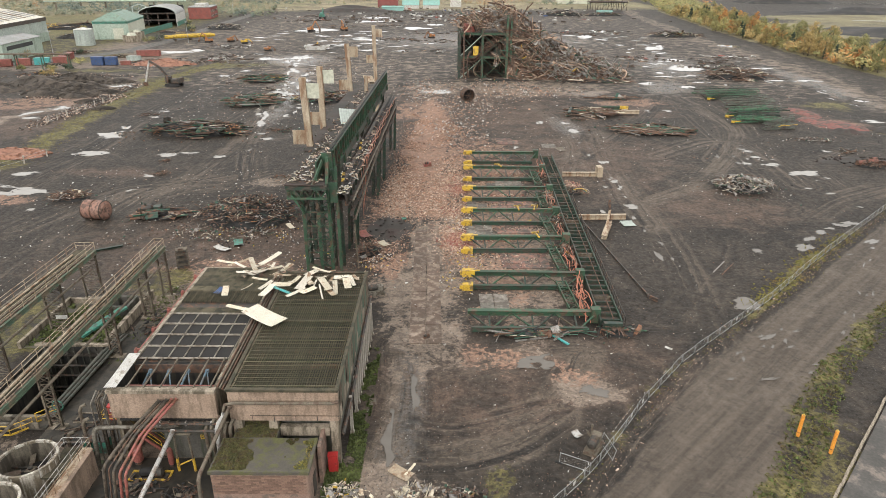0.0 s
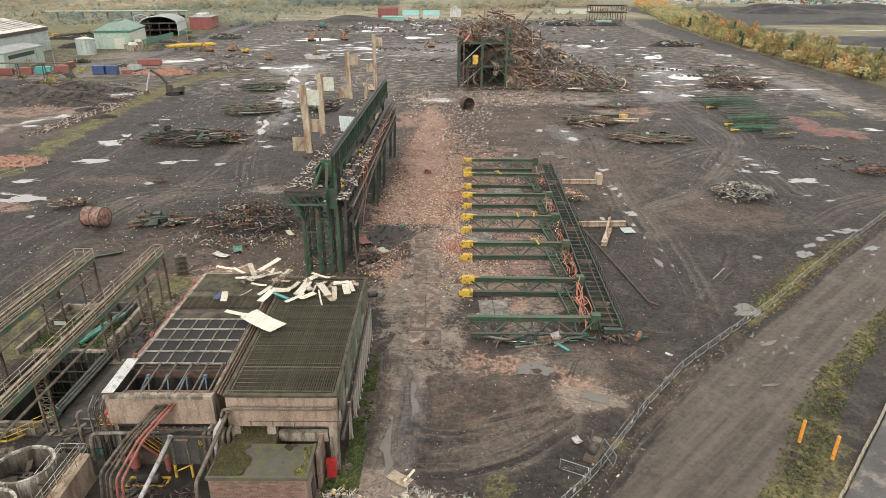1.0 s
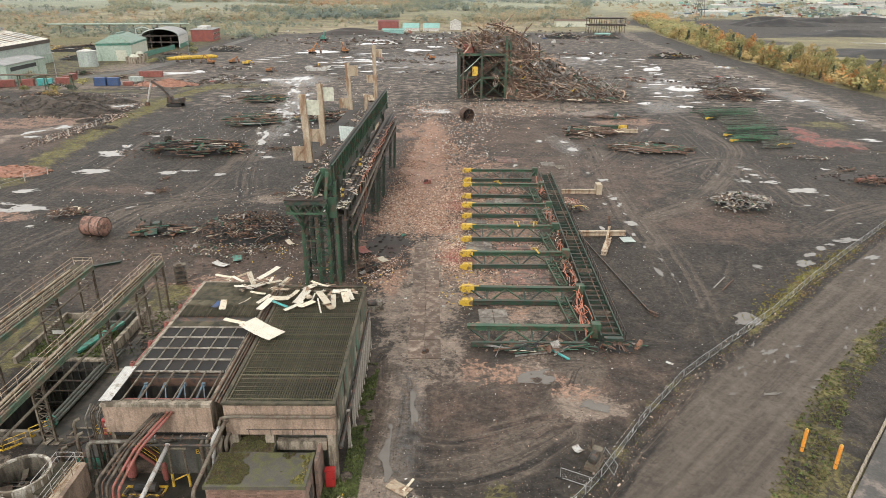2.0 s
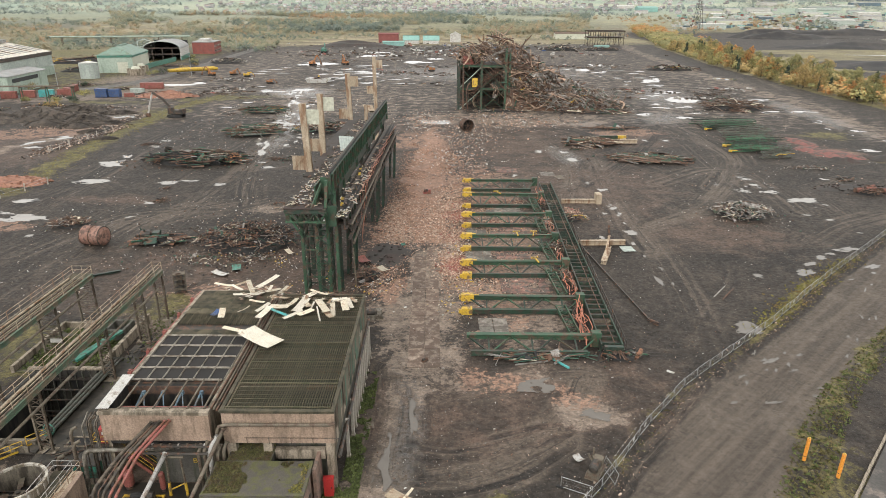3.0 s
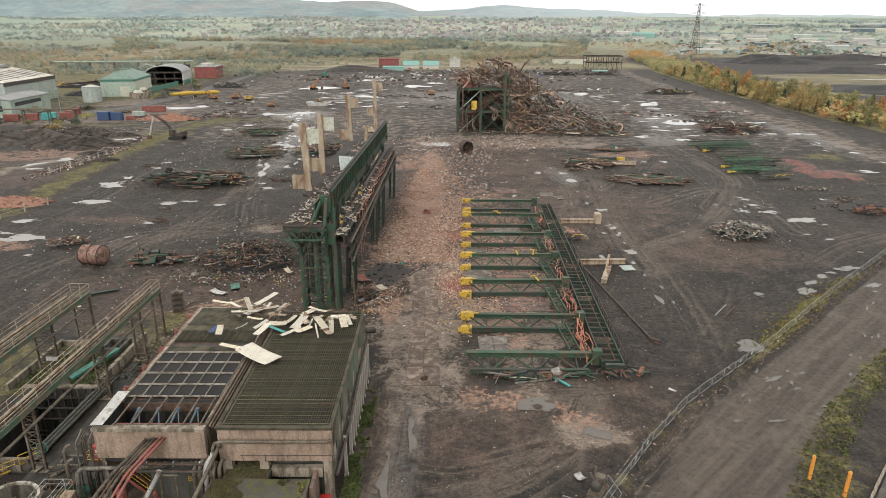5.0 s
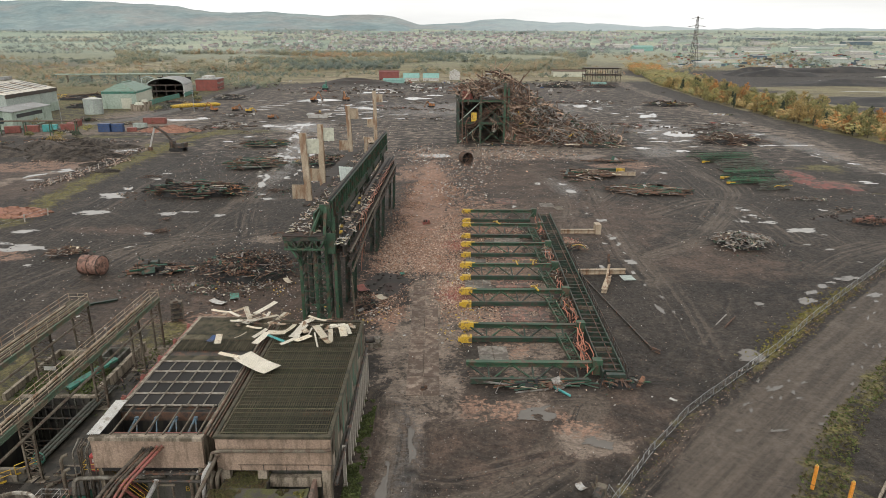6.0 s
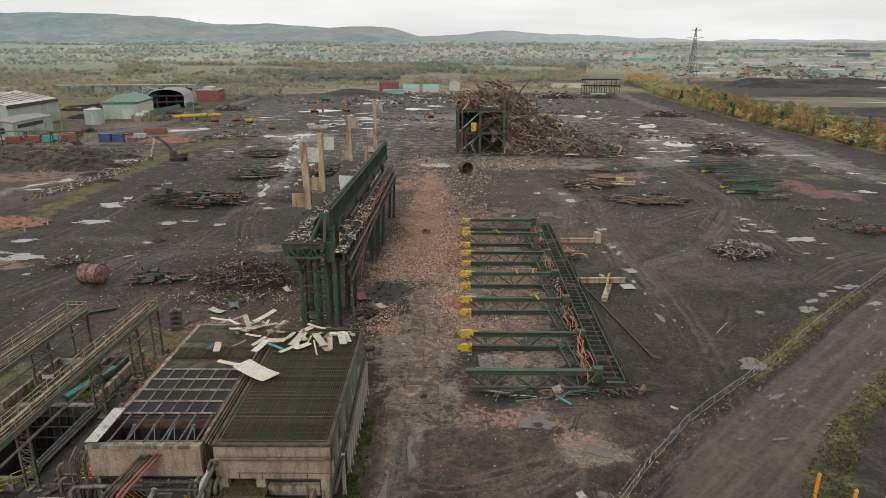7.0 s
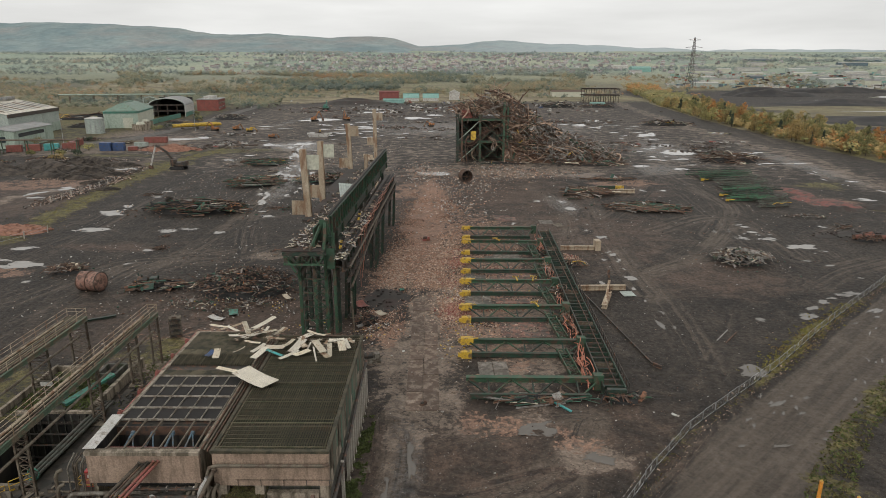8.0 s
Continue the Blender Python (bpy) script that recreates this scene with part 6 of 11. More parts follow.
def yard_pipes():
    # sloping bundle from the filter house wall to the near yard
    for k, (dx, r, mat, lab) in enumerate(((-1.0, 0.15, M_SOILPIPE, "thick brown-grey pipe sloping from the wall"), (-0.62, 0.07, M_RUST, "thin rusty pipe in the sloping bundle"),
                                           (-0.3, 0.13, M_SOILPIPE, "brown-grey lagged pipe sloping from the wall"), (0.15, 0.12, M_DULLRED, "dull red pipe sloping to the near yard"), (0.55, 0.12, M_DULLRED, "dull red pipe at the edge of the sloping bundle"))):
        x = -23.9 + dx
        pipe("sloping_pipe", lab, ((x + 0.3, 46.0, 7.3 + 0.05 * k), (x - 1.6, 43.3, 5.8), (x - 2.9 + 0.15 * k, 41.2 - 0.2 * k, 4.2), (x - 3.1 + 0.15 * k, 40.7 - 0.2 * k, 0.0)), r, mat)
    pipe("header_pipe", "grey header pipe bent down at its end", ((-23.4, 46.6, 4.2), (-24.5, 46.4, 4.2), (-31.1, 46.1, 4.2), (-31.0, 45.4, 0.0)), 0.19, M_HEADERPIPE)
    pipe("pale_pipe", "pale grey pipe slanting down into the yard", ((-23.6, 45.3, 4.6), (-23.9, 42.0, 3.6), (-24.4, 39.2, 2.4), (-24.5, 38.6, 0.0)), 0.19, M_LIGHTPIPE)
    for k in range(5):
        x = -20.9 + k * 0.55
        pipe("riser_pipe", "grey riser pipe bent against the wall", ((x, 45.7, 0), (x, 45.6, 4.4 + 0.3 * (k % 3)), (x + 0.25, 46.1, 5.0 + 0.3 * (k % 3))), 0.17, M_GREYPIPE)
    pipe("riser_pipe", "pale bent riser pipe beside the wall", ((-19.9, 45.3, 1.0), (-19.6, 45.1, 5.3), (-18.9, 45.4, 6.3)), 0.2, M_LIGHTPIPE)
    pipe("edge_pipe", "dark pipe running down beside the switch house", ((-18.5, 45.8, 6.8), (-19.5, 42.4, 4.6), (-19.9, 40.6, 3.7), (-19.9, 40.3, 0.0)), 0.17, M_GREYPIPE)
    for k in range(6):
        x = -30.9 + 0.32 * k
        pipe("wall_pipe", "upright service pipe at the filter house corner", ((x, 46.3 + 0.25 * (k % 2), 0.0), (x, 46.3 + 0.25 * (k % 2), 6.6 + 0.2 * (k % 3)), (x + 0.1, 47.4, 7.3)), 0.065, M_SOILPIPE if k % 3 else M_HEADERPIPE, 7)
    for k in range(3):
        x = -39.55 + 0.45 * k
        pipe("ledge_pipe", "dirty green-grey pipe along the basin edge", ((x, 53.4, 0.82), (x + 0.3, 66.5, 0.82), (x + 0.4, 67.5, 0.82)), 0.17, M_LEDGEPIPE)
    t = thing("valve_wheel", "sea-green valve with a hand wheel on the basin edge", "valve", -39.0, 53.4, 0.3)
    part("body", Mesh().tube([(0, -0.5, 0.2), (0, 0.5, 0.2)], 0.3, 10), M_PIPEGREEN, t)
    part("hand_wheel", Mesh().tube([(0.55 * math.cos(a * 0.524), 0, 0.75 + 0.55 * math.sin(a * 0.524)) for a in range(13)], 0.06, 6), M_PIPEGREEN, t)


yard_pipes()


def handrail(mb, a, b, h=1.1, every=1.6, r=0.03):
    a, b = Vector(a), Vector(b)
    n = max(1, int((b - a).length / every))
    up = Vector((0, 0, 1))
    for k in range(n + 1):
        p = a.lerp(b, k / n)
        mb.tube([p, p + up * h], r, 5)
    for f in (0.55, 1.0):
        mb.tube([a + up * h * f, b + up * h * f], r, 5)


def yard_stair():
    t = thing("steel_stair", "steel stair with yellow handrails and red strings", "stair", -28.4, 48.2, 0)
    a, b = (-1.2, 0.2, 3.3), (2.2, 0.0, 0.2)
    for d in (-0.45, 0.45):
        part("string", Mesh().beam((a[0], a[1] + d, a[2]), (b[0], b[1] + d, b[2]), 0.08, 0.3), M_DULLRED, t)
        r = Mesh()
        handrail(r, (a[0], a[1] + d, a[2]), (b[0], b[1] + d, b[2]))
        part("handrail", r, M_YELLOW, t)
    for k in range(16):
        p = lerp(a, b, (k + 0.5) / 16)
        part("tread", Mesh().box(p[0] - 0.14, p[1] - 0.42, p[2] - 0.02, p[0] + 0.14, p[1] + 0.42, p[2] + 0.02), M_DARKSTEEL, t)
    deck = Mesh().box(-2.9, -0.5, 3.2, -1.2, 0.8, 3.3)
    deck.box(-2.85, -0.45, 0, -2.7, -0.3, 3.2).box(-2.85, 0.6, 0, -2.7, 0.75, 3.2)
    part("landing", deck, M_DARKSTEEL, t)
    r = Mesh()
    handrail(r, (-2.85, -0.45, 3.3), (-1.2, -0.45, 3.3))
    handrail(r, (-2.85, -0.45, 3.3), (-2.85, 0.75, 3.3))
    part("handrail", r, M_YELLOW, t)
    c = thing("control_cabinet", "dark red control cabinet on the stair landing", "cabinet", -30.5, 48.6, 3.3)
    part("body", Mesh().box(-0.4, -0.3, 0, 0.4, 0.3, 1.5), M_RED, c)
    part("door", Mesh().box(-0.35, -0.33, 0.1, 0.35, -0.3, 1.4), M_DULLRED, c)
    part("notice", Mesh().box(-0.1, -0.345, 0.95, 0.12, -0.335, 1.25), M_WHITE, c)


yard_stair()


def yard_bits():
    # yellow portal
    t = thing("pipe_portal", "yellow-footed pipe portal over the yard", "pipe support", -23, 45.3, 0)
    for x in (-0.75, 0.75):
        part("foot_post", Mesh().tube([(x, 0, 0), (x * 0.95, 0, 1.5)], 0.13, 8), M_YELLOW, t)
        part("post", Mesh().tube([(x * 0.95, 0, 1.5), (x * 0.8, 0, 4.2)], 0.1, 8), M_GREYPIPE, t)
    part("brace", Mesh().tube([(-0.7, 0, 0.7), (0.7, 0, 1.45)], 0.07, 6), M_YELLOW, t)
    part("crossbar", Mesh().tube([(-0.9, 0, 4.2), (0.9, 0, 4.2)], 0.11, 8), M_GREYPIPE, t)
    # red vessels
    for x, y, r, h in ((-24.6, 45.9, 0.26, 1.9), (-27.8, 46.3, 0.45, 1.7)):
        t = thing("red_vessel", "dull red pressure vessel below the pipes", "vessel", x, y, 0)
        part("shell", Mesh().tube([(0, 0, 0.3), (0, 0, 0.45), (0, 0, h), (0, 0, h + 0.2)], [r * 0.7, r, r, r * 0.55], 16), M_DULLRED, t)
        part("base", Mesh().tube([(0, 0, 0), (0, 0, 0.3)], r * 0.8, 12), M_DARKSTEEL, t)
    # cubicle and skid
    t = thing("pump_skid", "yellow-edged pump skid in the yard", "pump", -26.0, 44.6, 0)
    part("frame", Mesh().box(-1.8, -0.6, 0, 1.8, -0.45, 0.25).box(-1.8, 0.45, 0, 1.8, 0.6, 0.25).box(-1.8, -0.45, 0, -1.65, 0.45, 0.25).box(1.65, -0.45, 0, 1.8, 0.45, 0.25), M_YELLOW, t)
    part("motor", Mesh().tube([(-0.9, 0, 0.6), (-0.8, 0, 0.6), (0.2, 0, 0.6), (0.3, 0, 0.6)], [0.2, 0.38, 0.38, 0.2], 14), M_BLACK, t)
    part("pump", Mesh().tube([(0.4, 0, 0.6), (0.5, 0, 0.6), (1.1, 0, 0.6), (1.2, 0, 0.6)], [0.15, 0.42, 0.42, 0.15], 14), M_DARKSTEEL, t)
    t = thing("low_tank", "low teal water tank beside the basin wall", "tank", -32.4, 48.4, 0)
    part("shell", Mesh().box(-1.1, -0.8, 0, 1.1, 0.8, 1.3), M_PIPEGREEN, t)
    part("rim", Mesh().box(-1.15, -0.85, 1.3, 1.15, 0.85, 1.4), M_DARKSTEEL, t)
    # painted mark on the lower wall
    cu = bpy.data.curves.new("wall_mark", "FONT")
    cu.body, cu.size, cu.extrude = "B4", 0.75, 0.004
    cu.materials.append(M_YELLOW)
    mark = new("wall_mark", cu)
    mark.matrix_basis = pose(-22.1, 46.93, 2.3, 90, 0, 0)
    tagged(mark, "yellow hand-painted mark on the dark wall", "marking")
    solid("wall_notice", Mesh().box(-0.45, -0.03, 0, 0.45, 0, 0.6), M_WHITE, "pale notice board on the yard wall", "notice", -20.6, 46.96, 2.9)
    # near retaining wall and walkway
    w = Mesh()
    w.box(-0.15, -6, 0, 0.15, 4.6, 2.7).box(-0.2, -6, 2.7, 0.2, 4.6, 2.85)
    t = thing("retaining_wall", "brick-stained concrete retaining wall beside the fan stacks", "wall", -30.9, 40.4, 0, 1.5, kind="structure")
    part("wall_body", w, M_PINKWALL, t)
    g = thing("service_walkway", "steel service walkway with grey handrails", "walkway", -32.55, 41.2, 0)
    part("deck", Mesh().box(-1.2, 0.6, 2.3, 0.4, 4.4, 2.42), M_TIMBER, g)
    part("deck", Mesh().box(0.4, -5, 2.3, 1.2, 4.4, 2.42), M_TANSTEEL, g)
    for y in (-4.5, -1.5, 1.5, 4.2):
        for x in (-1.1 if y > 0 else 0.45, 1.05):
            part("leg", Mesh().box(x - 0.06, y - 0.06, 0, x + 0.06, y + 0.06, 2.3), M_DARKSTEEL, g)
    for x, y0, m in ((-1.15, 0.65, M_LIGHTPIPE), (0.45, -5, M_LIGHTPIPE), (1.15, -5, M_TANSTEEL)):
        r = Mesh()
        handrail(r, (x, y0, 2.42), (x, 4.4, 2.42))
        part("handrail", r, m, g)
    r = Mesh()
    handrail(r, (-1.15, 4.4, 2.42), (1.15, 4.4, 2.42))
    part("handrail", r, M_LIGHTPIPE, g)
    solid("wet_floor", Mesh().box(-3.6, -6, 0.0, 3.6, 6, 0.07), M_ALGAE, "wet floor green with algae round the fan stacks", "floor", -34.7, 40.6, 0.05, kind="structure")


yard_bits()


def fan_stack(x, y):
    t = thing("fan_stack", "round whitewashed concrete fan stack with its fan inside", "fan stack", x, y, 0)
    part("shell", Mesh().ring(0, 0, 0, 3.1, 2.34, 2.2, 48), M_WHITECONC, t, "chipped white concrete ring")
    part("rim", Mesh().ring(0, 0, 3.1, 3.22, 2.4, 2.18, 48), M_WHITECONC, t)
    part("liner", Mesh().ring(0, 0, 0.9, 3.0, 2.195, 2.14, 48), M_STACKLINER, t, "brown-stained inner face")
    part("hub", Mesh().tube([(0, 0, 1.85), (0, 0, 2.0)], 0.5, 4), M_GREYPIPE, t)
    part("fan_shaft", Mesh().tube([(0, 0, 1.0), (0, 0, 2.15)], 0.18, 10), M_DARKSTEEL, t)
    for k in range(4):
        a = k * 1.5708 + 0.42
        c, n = math.cos(a), math.sin(a)
        part("blade", Mesh().beam((0.75 * c, 0.75 * n, 1.92), (2.05 * c, 2.05 * n, 1.95), 0.5, 0.05, roll=0.3), M_GREYPIPE, t)
        part("blade_arm", Mesh().beam((0.3 * c, 0.3 * n, 1.92), (0.8 * c, 0.8 * n, 1.93), 0.16, 0.1), M_DARKSTEEL, t)
    # black floor stands for the shade inside the stack
    part("inner_floor", Mesh().tube([(0, 0, 0.9), (0, 0, 1.0)], 2.14, 32), M_BLACK, t)
    for d in (-0.55, 0.55):
        part("brace_bar", Mesh().beam((-2.05, d, 1.62), (2.05, d, 1.62), 0.12, 0.16), M_DARKSTEEL, t)
    for k in range(20):
        a = k * 0.31416
        part("rib", Mesh().box(-0.05, -0.035, 0, 0.05, 0.035, 3.05), M_WHITECONC, t).matrix_basis = pose(2.35 * math.cos(a), 2.35 * math.sin(a), 0, 0, 0, math.degrees(a) + 90)


fan_stack(-35.6, 43.35)
fan_stack(-35.8, 38.2)


M_WETSLAB = surf("muddy_concrete_slab", (0.04, 0.034, 0.026), (0.088, 0.075, 0.058), 0.35, 0.7, 0, (0.03, 0.027, 0.022), 0.5, 6)


def basin():
    """The sunken basin with near-black streaked walls between the bridges."""
    t = thing("basin", "deep dark concrete settling basin, open to the sky", "basin", -43.5, 58.6, 0, kind="structure")
    w = Mesh()
    X, Y, D = 4.0, 6.4, -9.0
    w.box(-X, -Y, D, -X + 0.4, Y, 0.5).box(X - 0.4, -Y, D, X, Y, 0.5)
    w.box(-X + 0.4, Y - 0.4, D, X - 0.4, Y, 0.9).box(-X + 0.4, -Y, D, X - 0.4, -Y + 0.4, 0.5)
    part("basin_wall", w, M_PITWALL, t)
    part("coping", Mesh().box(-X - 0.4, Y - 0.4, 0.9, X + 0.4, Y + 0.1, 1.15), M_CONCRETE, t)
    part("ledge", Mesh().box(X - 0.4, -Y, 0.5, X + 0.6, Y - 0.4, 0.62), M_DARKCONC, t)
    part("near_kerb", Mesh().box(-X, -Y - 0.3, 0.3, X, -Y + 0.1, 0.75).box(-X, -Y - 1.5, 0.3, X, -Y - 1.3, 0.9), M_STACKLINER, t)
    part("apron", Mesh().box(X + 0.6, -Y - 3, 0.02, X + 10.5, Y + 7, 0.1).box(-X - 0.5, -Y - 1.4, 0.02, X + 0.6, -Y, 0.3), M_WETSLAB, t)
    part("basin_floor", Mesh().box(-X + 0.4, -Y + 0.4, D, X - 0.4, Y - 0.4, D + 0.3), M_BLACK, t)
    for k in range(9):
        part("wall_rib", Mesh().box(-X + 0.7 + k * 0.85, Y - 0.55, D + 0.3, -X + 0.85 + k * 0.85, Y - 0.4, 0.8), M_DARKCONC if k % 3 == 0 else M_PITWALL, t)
    for k in range(8):
        part("hanging_rod", Mesh().beam((-X + 0.8 + k * 0.9, Y - 0.9, 0.6), (-X + 0.7 + k * 0.93, Y - 1.0, -6.5), 0.07, 0.07), M_DARKCONC, t)
    for k in range(5):
        part("pit_strut", Mesh().beam((X - 0.45, -Y + 1.5 + k * 2.3, -0.6), (X - 2.2, -Y + 1.2 + k * 2.3, -7.0), 0.12, 0.12), M_DARKSTEEL, t)
    for z in (-1.2, -2.6, -4.2, -4.8):
        part("cross_pipe", Mesh().tube([(-X + 0.4, Y - 1.2, z), (X - 0.4, Y - 1.2, z)], 0.12, 8), M_DARKSTEEL, t)
    # shallow mossy bays behind
    s = thing("mossy_bay", "shallow moss-grown settling bay with concrete kerbs", "basin", -43.5, 72, 0, kind="structure")
    k = Mesh()
    k.box(3.4, -6.5, 0, 3.9, 6.5, 1.3).box(-7, -6.6, 0, -6.6, 5, 0.9).box(-6.6, 4.6, 0, 3.4, 5, 0.8)
    part("kerb", k, M_CONCRETE, s)
    part("bay_floor", Mesh().box(-6.6, -6.5, 0.02, 3.4, 4.6, 0.09), M_ROOFFELT, s, "green mossy bay floor")
    part("small_pit", Mesh().box(0.2, 1.2, 0.1, 2.8, 1.5, 1.5).box(0.2, 4.0, 0.1, 2.8, 4.3, 1.5).box(0.2, 1.5, 0.1, 0.5, 4.0, 1.5).box(2.5, 1.5, 0.1, 2.8, 4.0, 1.5), M_DARKCONC, s)
    part("pit_water", Mesh().box(0.5, 1.5, 0.1, 2.5, 4.0, 0.5), M_BLACK, s)
    part("chute", Mesh().beam((-0.6, -4.5, 0.5), (2.6, 1.0, 1.6), 0.9, 0.3), M_PIPEGREEN, s, "sea-green trough")


basin()
moss("weeds", "moss and weeds in the settling bay", -50, -40.5, 66, 76, 0.1, 2500, 12, M_WEEDS, 0.2, 0.45)
moss("weeds", "weeds between the basin and the filter house", -39, -30, 62, 82, 0.05, 1500, 13, M_WEEDS, 0.15, 0.52)


M_FADEDGREEN = surf("faded_green_paint", (0.05, 0.085, 0.055), (0.085, 0.12, 0.08), 0.4, 0.7, 0, (0.14, 0.11, 0.075), 0.5, 8)


def pipe_bridge(name, label, x, y0, y1, z, width, legs, rails):
    """A long steel bridge on lattice legs, carrying a walkway and pipes."""
    t = thing(name, label, "pipe bridge", x, 0, 0)
    w = width / 2
    for s in (-w, w):
        part("side_girder", Mesh().ibeam((s, y0, z - 0.3), (s, y1, z - 0.3), 0.28, 0.6), M_FADEDGREEN if s > 0 else M_GREYPIPE, t, "faded green side girder with rust")
    part("deck", Mesh().box(-w + 0.18, y0, z - 0.14, w - 0.18, y1, z - 0.04), M_TIMBER, t)
    for k in range(int((y1 - y0) / 2.5)):
        part("floor_beam", Mesh().box(-w + 0.18, y0 + 0.6 + k * 2.5, z - 0.4, w - 0.18, y0 + 0.8 + k * 2.5, z - 0.14), M_DARKSTEEL, t)
    for s in (-w + 0.05, w - 0.05):
        r = Mesh()
        handrail(r, (s, y0, z), (s, y1, z), 1.05, 2.2, 0.035)
        part("handrail", r, rails, t, "rusty pink handrail")
    r = Mesh()
    handrail(r, (-w + 0.05, y1 - 0.05, z), (w - 0.05, y1 - 0.05, z), 1.05, 0.9, 0.03)
    part("end_rail", r, M_TANSTEEL, t)
    for dx, rr, m in ((-0.25, 0.12, M_TANSTEEL), (0.1, 0.1, M_GREYPIPE), (0.38, 0.08, M_SCRAPBROWN)):
        part("deck_pipe", Mesh().tube([(dx * width, y0, z + rr), (dx * width, y1 - 2, z + rr)], rr, 8), m, t)
    part("under_pipe", Mesh().tube([(w + 0.55, y0, z - 1.5), (w + 0.55, y1 - 3, z - 1.5)], 0.14, 8), M_GREYPIPE, t)
    for ly in legs:
        leg = Mesh()
        for s in (-w * 0.9, w * 0.9):
            leg.ibeam((s, ly, 0), (s, ly, z - 0.6), 0.2, 0.24, up=(0, 1, 0))
        part("leg_frame", leg, M_GREYPIPE, t)
        n = 8
        for k in range(n):
            a, b = (z - 0.6) * k / n + 0.1, (z - 0.6) * (k + 1) / n
            brace = Mesh().beam((-w * 0.9, ly, a), (w * 0.9, ly, b), 0.07, 0.07).beam((w * 0.9, ly + 0.03, a), (-w * 0.9, ly + 0.03, b), 0.07, 0.07).beam((-w * 0.9, ly, b), (w * 0.9, ly, b), 0.07, 0.07)
            part("brace", brace, M_GREYPIPE, t)
        part("foot_block", Mesh().box(-w - 0.3, ly - 0.5, 0, w + 0.3, ly + 0.5, 0.12), M_CONCRETE, t)


def yellow_rails():
    for k, (a, b) in enumerate((((-45.0, 49.6, 0.3), (-41.6, 49.6, 0.3)), ((-41.6, 49.6, 0.3), (-40.2, 51.0, 0.3)), ((-40.2, 51.6, 0.3), (-38.9, 53.0, 0.3)))):
        t = thing("guard_rail", "yellow guard rail beside the basin", "handrail", *a)
        m = Mesh()
        handrail(m, (0, 0, 0), tuple(q - p_ for p_, q in zip(a, b)), 1.1, 0.9, 0.045)
        part("rail", m, M_YELLOW, t)
        part("kick_plate", Mesh().beam((0, 0, 0.1), tuple(q - p_ + (0.1 if i == 2 else 0) for i, (p_, q) in enumerate(zip(a, b))), 0.03, 0.2), M_YELLOW, t)


yellow_rails()
pipe_bridge("pipe_bridge", "long steel pipe bridge with rusty pink handrails", -38.1, 34, 79.5, 7.4, 1.3, (51.3, 64.0, 73.2, 79.2), M_TANSTEEL)
pipe_bridge("conveyor_bridge", "wide green conveyor bridge on lattice legs", -47.6, 40, 78.5, 7.2, 2.6, (58.0, 69.6, 78.2), M_TANSTEEL)
solid("leg_board", Mesh().box(-0.7, -0.05, 0, 0.7, 0.05, 0.5), M_WHITE, "white board fixed to a bridge leg", "sign", -47.0, 69.35, 1.9)


def yard_clutter():
    """Loose pipe ends, plates and rods left in the works yard."""
    for i, (x, y, rx, ry, label) in enumerate(((-34.5, 50.5, 3, 2.5, "cut pipe ends and dark debris beside the basin"), (-27, 43, 2.6, 1.4, "dark pipe debris under the sloping pipes"),
                                              (-33, 58, 2.2, 5, "rods and rubble along the filter house wall"), (-36.5, 71, 2.5, 4, "broken concrete and rods beside the mossy bay"),
                                              (-22.5, 42.5, 1.6, 1.0, "small debris on the wet yard floor"))):
        rnd = random.Random(300 + i)
        mb = Mesh()
        for _ in range(60):
            mb.m = rnd.randrange(5)
            c = Vector((rnd.gauss(0, 0.5) * rx, rnd.gauss(0, 0.5) * ry, 0.14 + rnd.random() * 0.25))
            d = Vector((rnd.gauss(0, 1), rnd.gauss(0, 1), rnd.gauss(0, 0.15))).normalized() * rnd.uniform(0.1, 0.8)
            if rnd.random() < 0.4:
                mb.tube([c - d, c, c + d], rnd.uniform(0.03, 0.09), 6)
            else:
                mb.beam(c - d * 0.5, c + d * 0.5, rnd.uniform(0.08, 0.3), rnd.uniform(0.04, 0.2), roll=rnd.uniform(0, 3))
        solid("yard_debris", mb, [M_GREYPIPE, M_DARKSTEEL, M_RUST, M_DARKSTEEL, M_BLACK], label, "debris", x, y, 0, kind="stuff")
    for x, y, h in ((-32.8, 47.4, 4.0), (-33.6, 48.6, 4.6), (-32.2, 49.4, 5.2), (-34.4, 47.2, 2.6)):
        t = thing("upright_duct", "upright grey duct with a bent head beside the filter house", "duct", x, y, 0)
        part("barrel", Mesh().tube([(0, 0, 0), (0, 0, h - 0.5), (0.15, 0.1, h - 0.1), (0.5, 0.3, h)], 0.16, 10), M_GREYPIPE, t)
        part("base", Mesh().box(-0.3, -0.3, 0, 0.3, 0.3, 0.15), M_DARKSTEEL, t)
    t = thing("steel_hatch", "dark open hatch in the yard floor", "hatch", -35.6, 52.6, 0.1)
    part("frame", Mesh().box(-1.2, -0.8, 0, 1.2, -0.65, 0.12).box(-1.2, 0.65, 0, 1.2, 0.8, 0.12).box(-1.2, -0.65, 0, -1.05, 0.65, 0.12).box(1.05, -0.65, 0, 1.2, 0.65, 0.12), M_CONCRETE, t)
    # black sheet stands for the hatch's shaded depth
    part("hole", Mesh().box(-1.05, -0.65, 0.0, 1.05, 0.65, 0.03), M_BLACK, t)


yard_clutter()


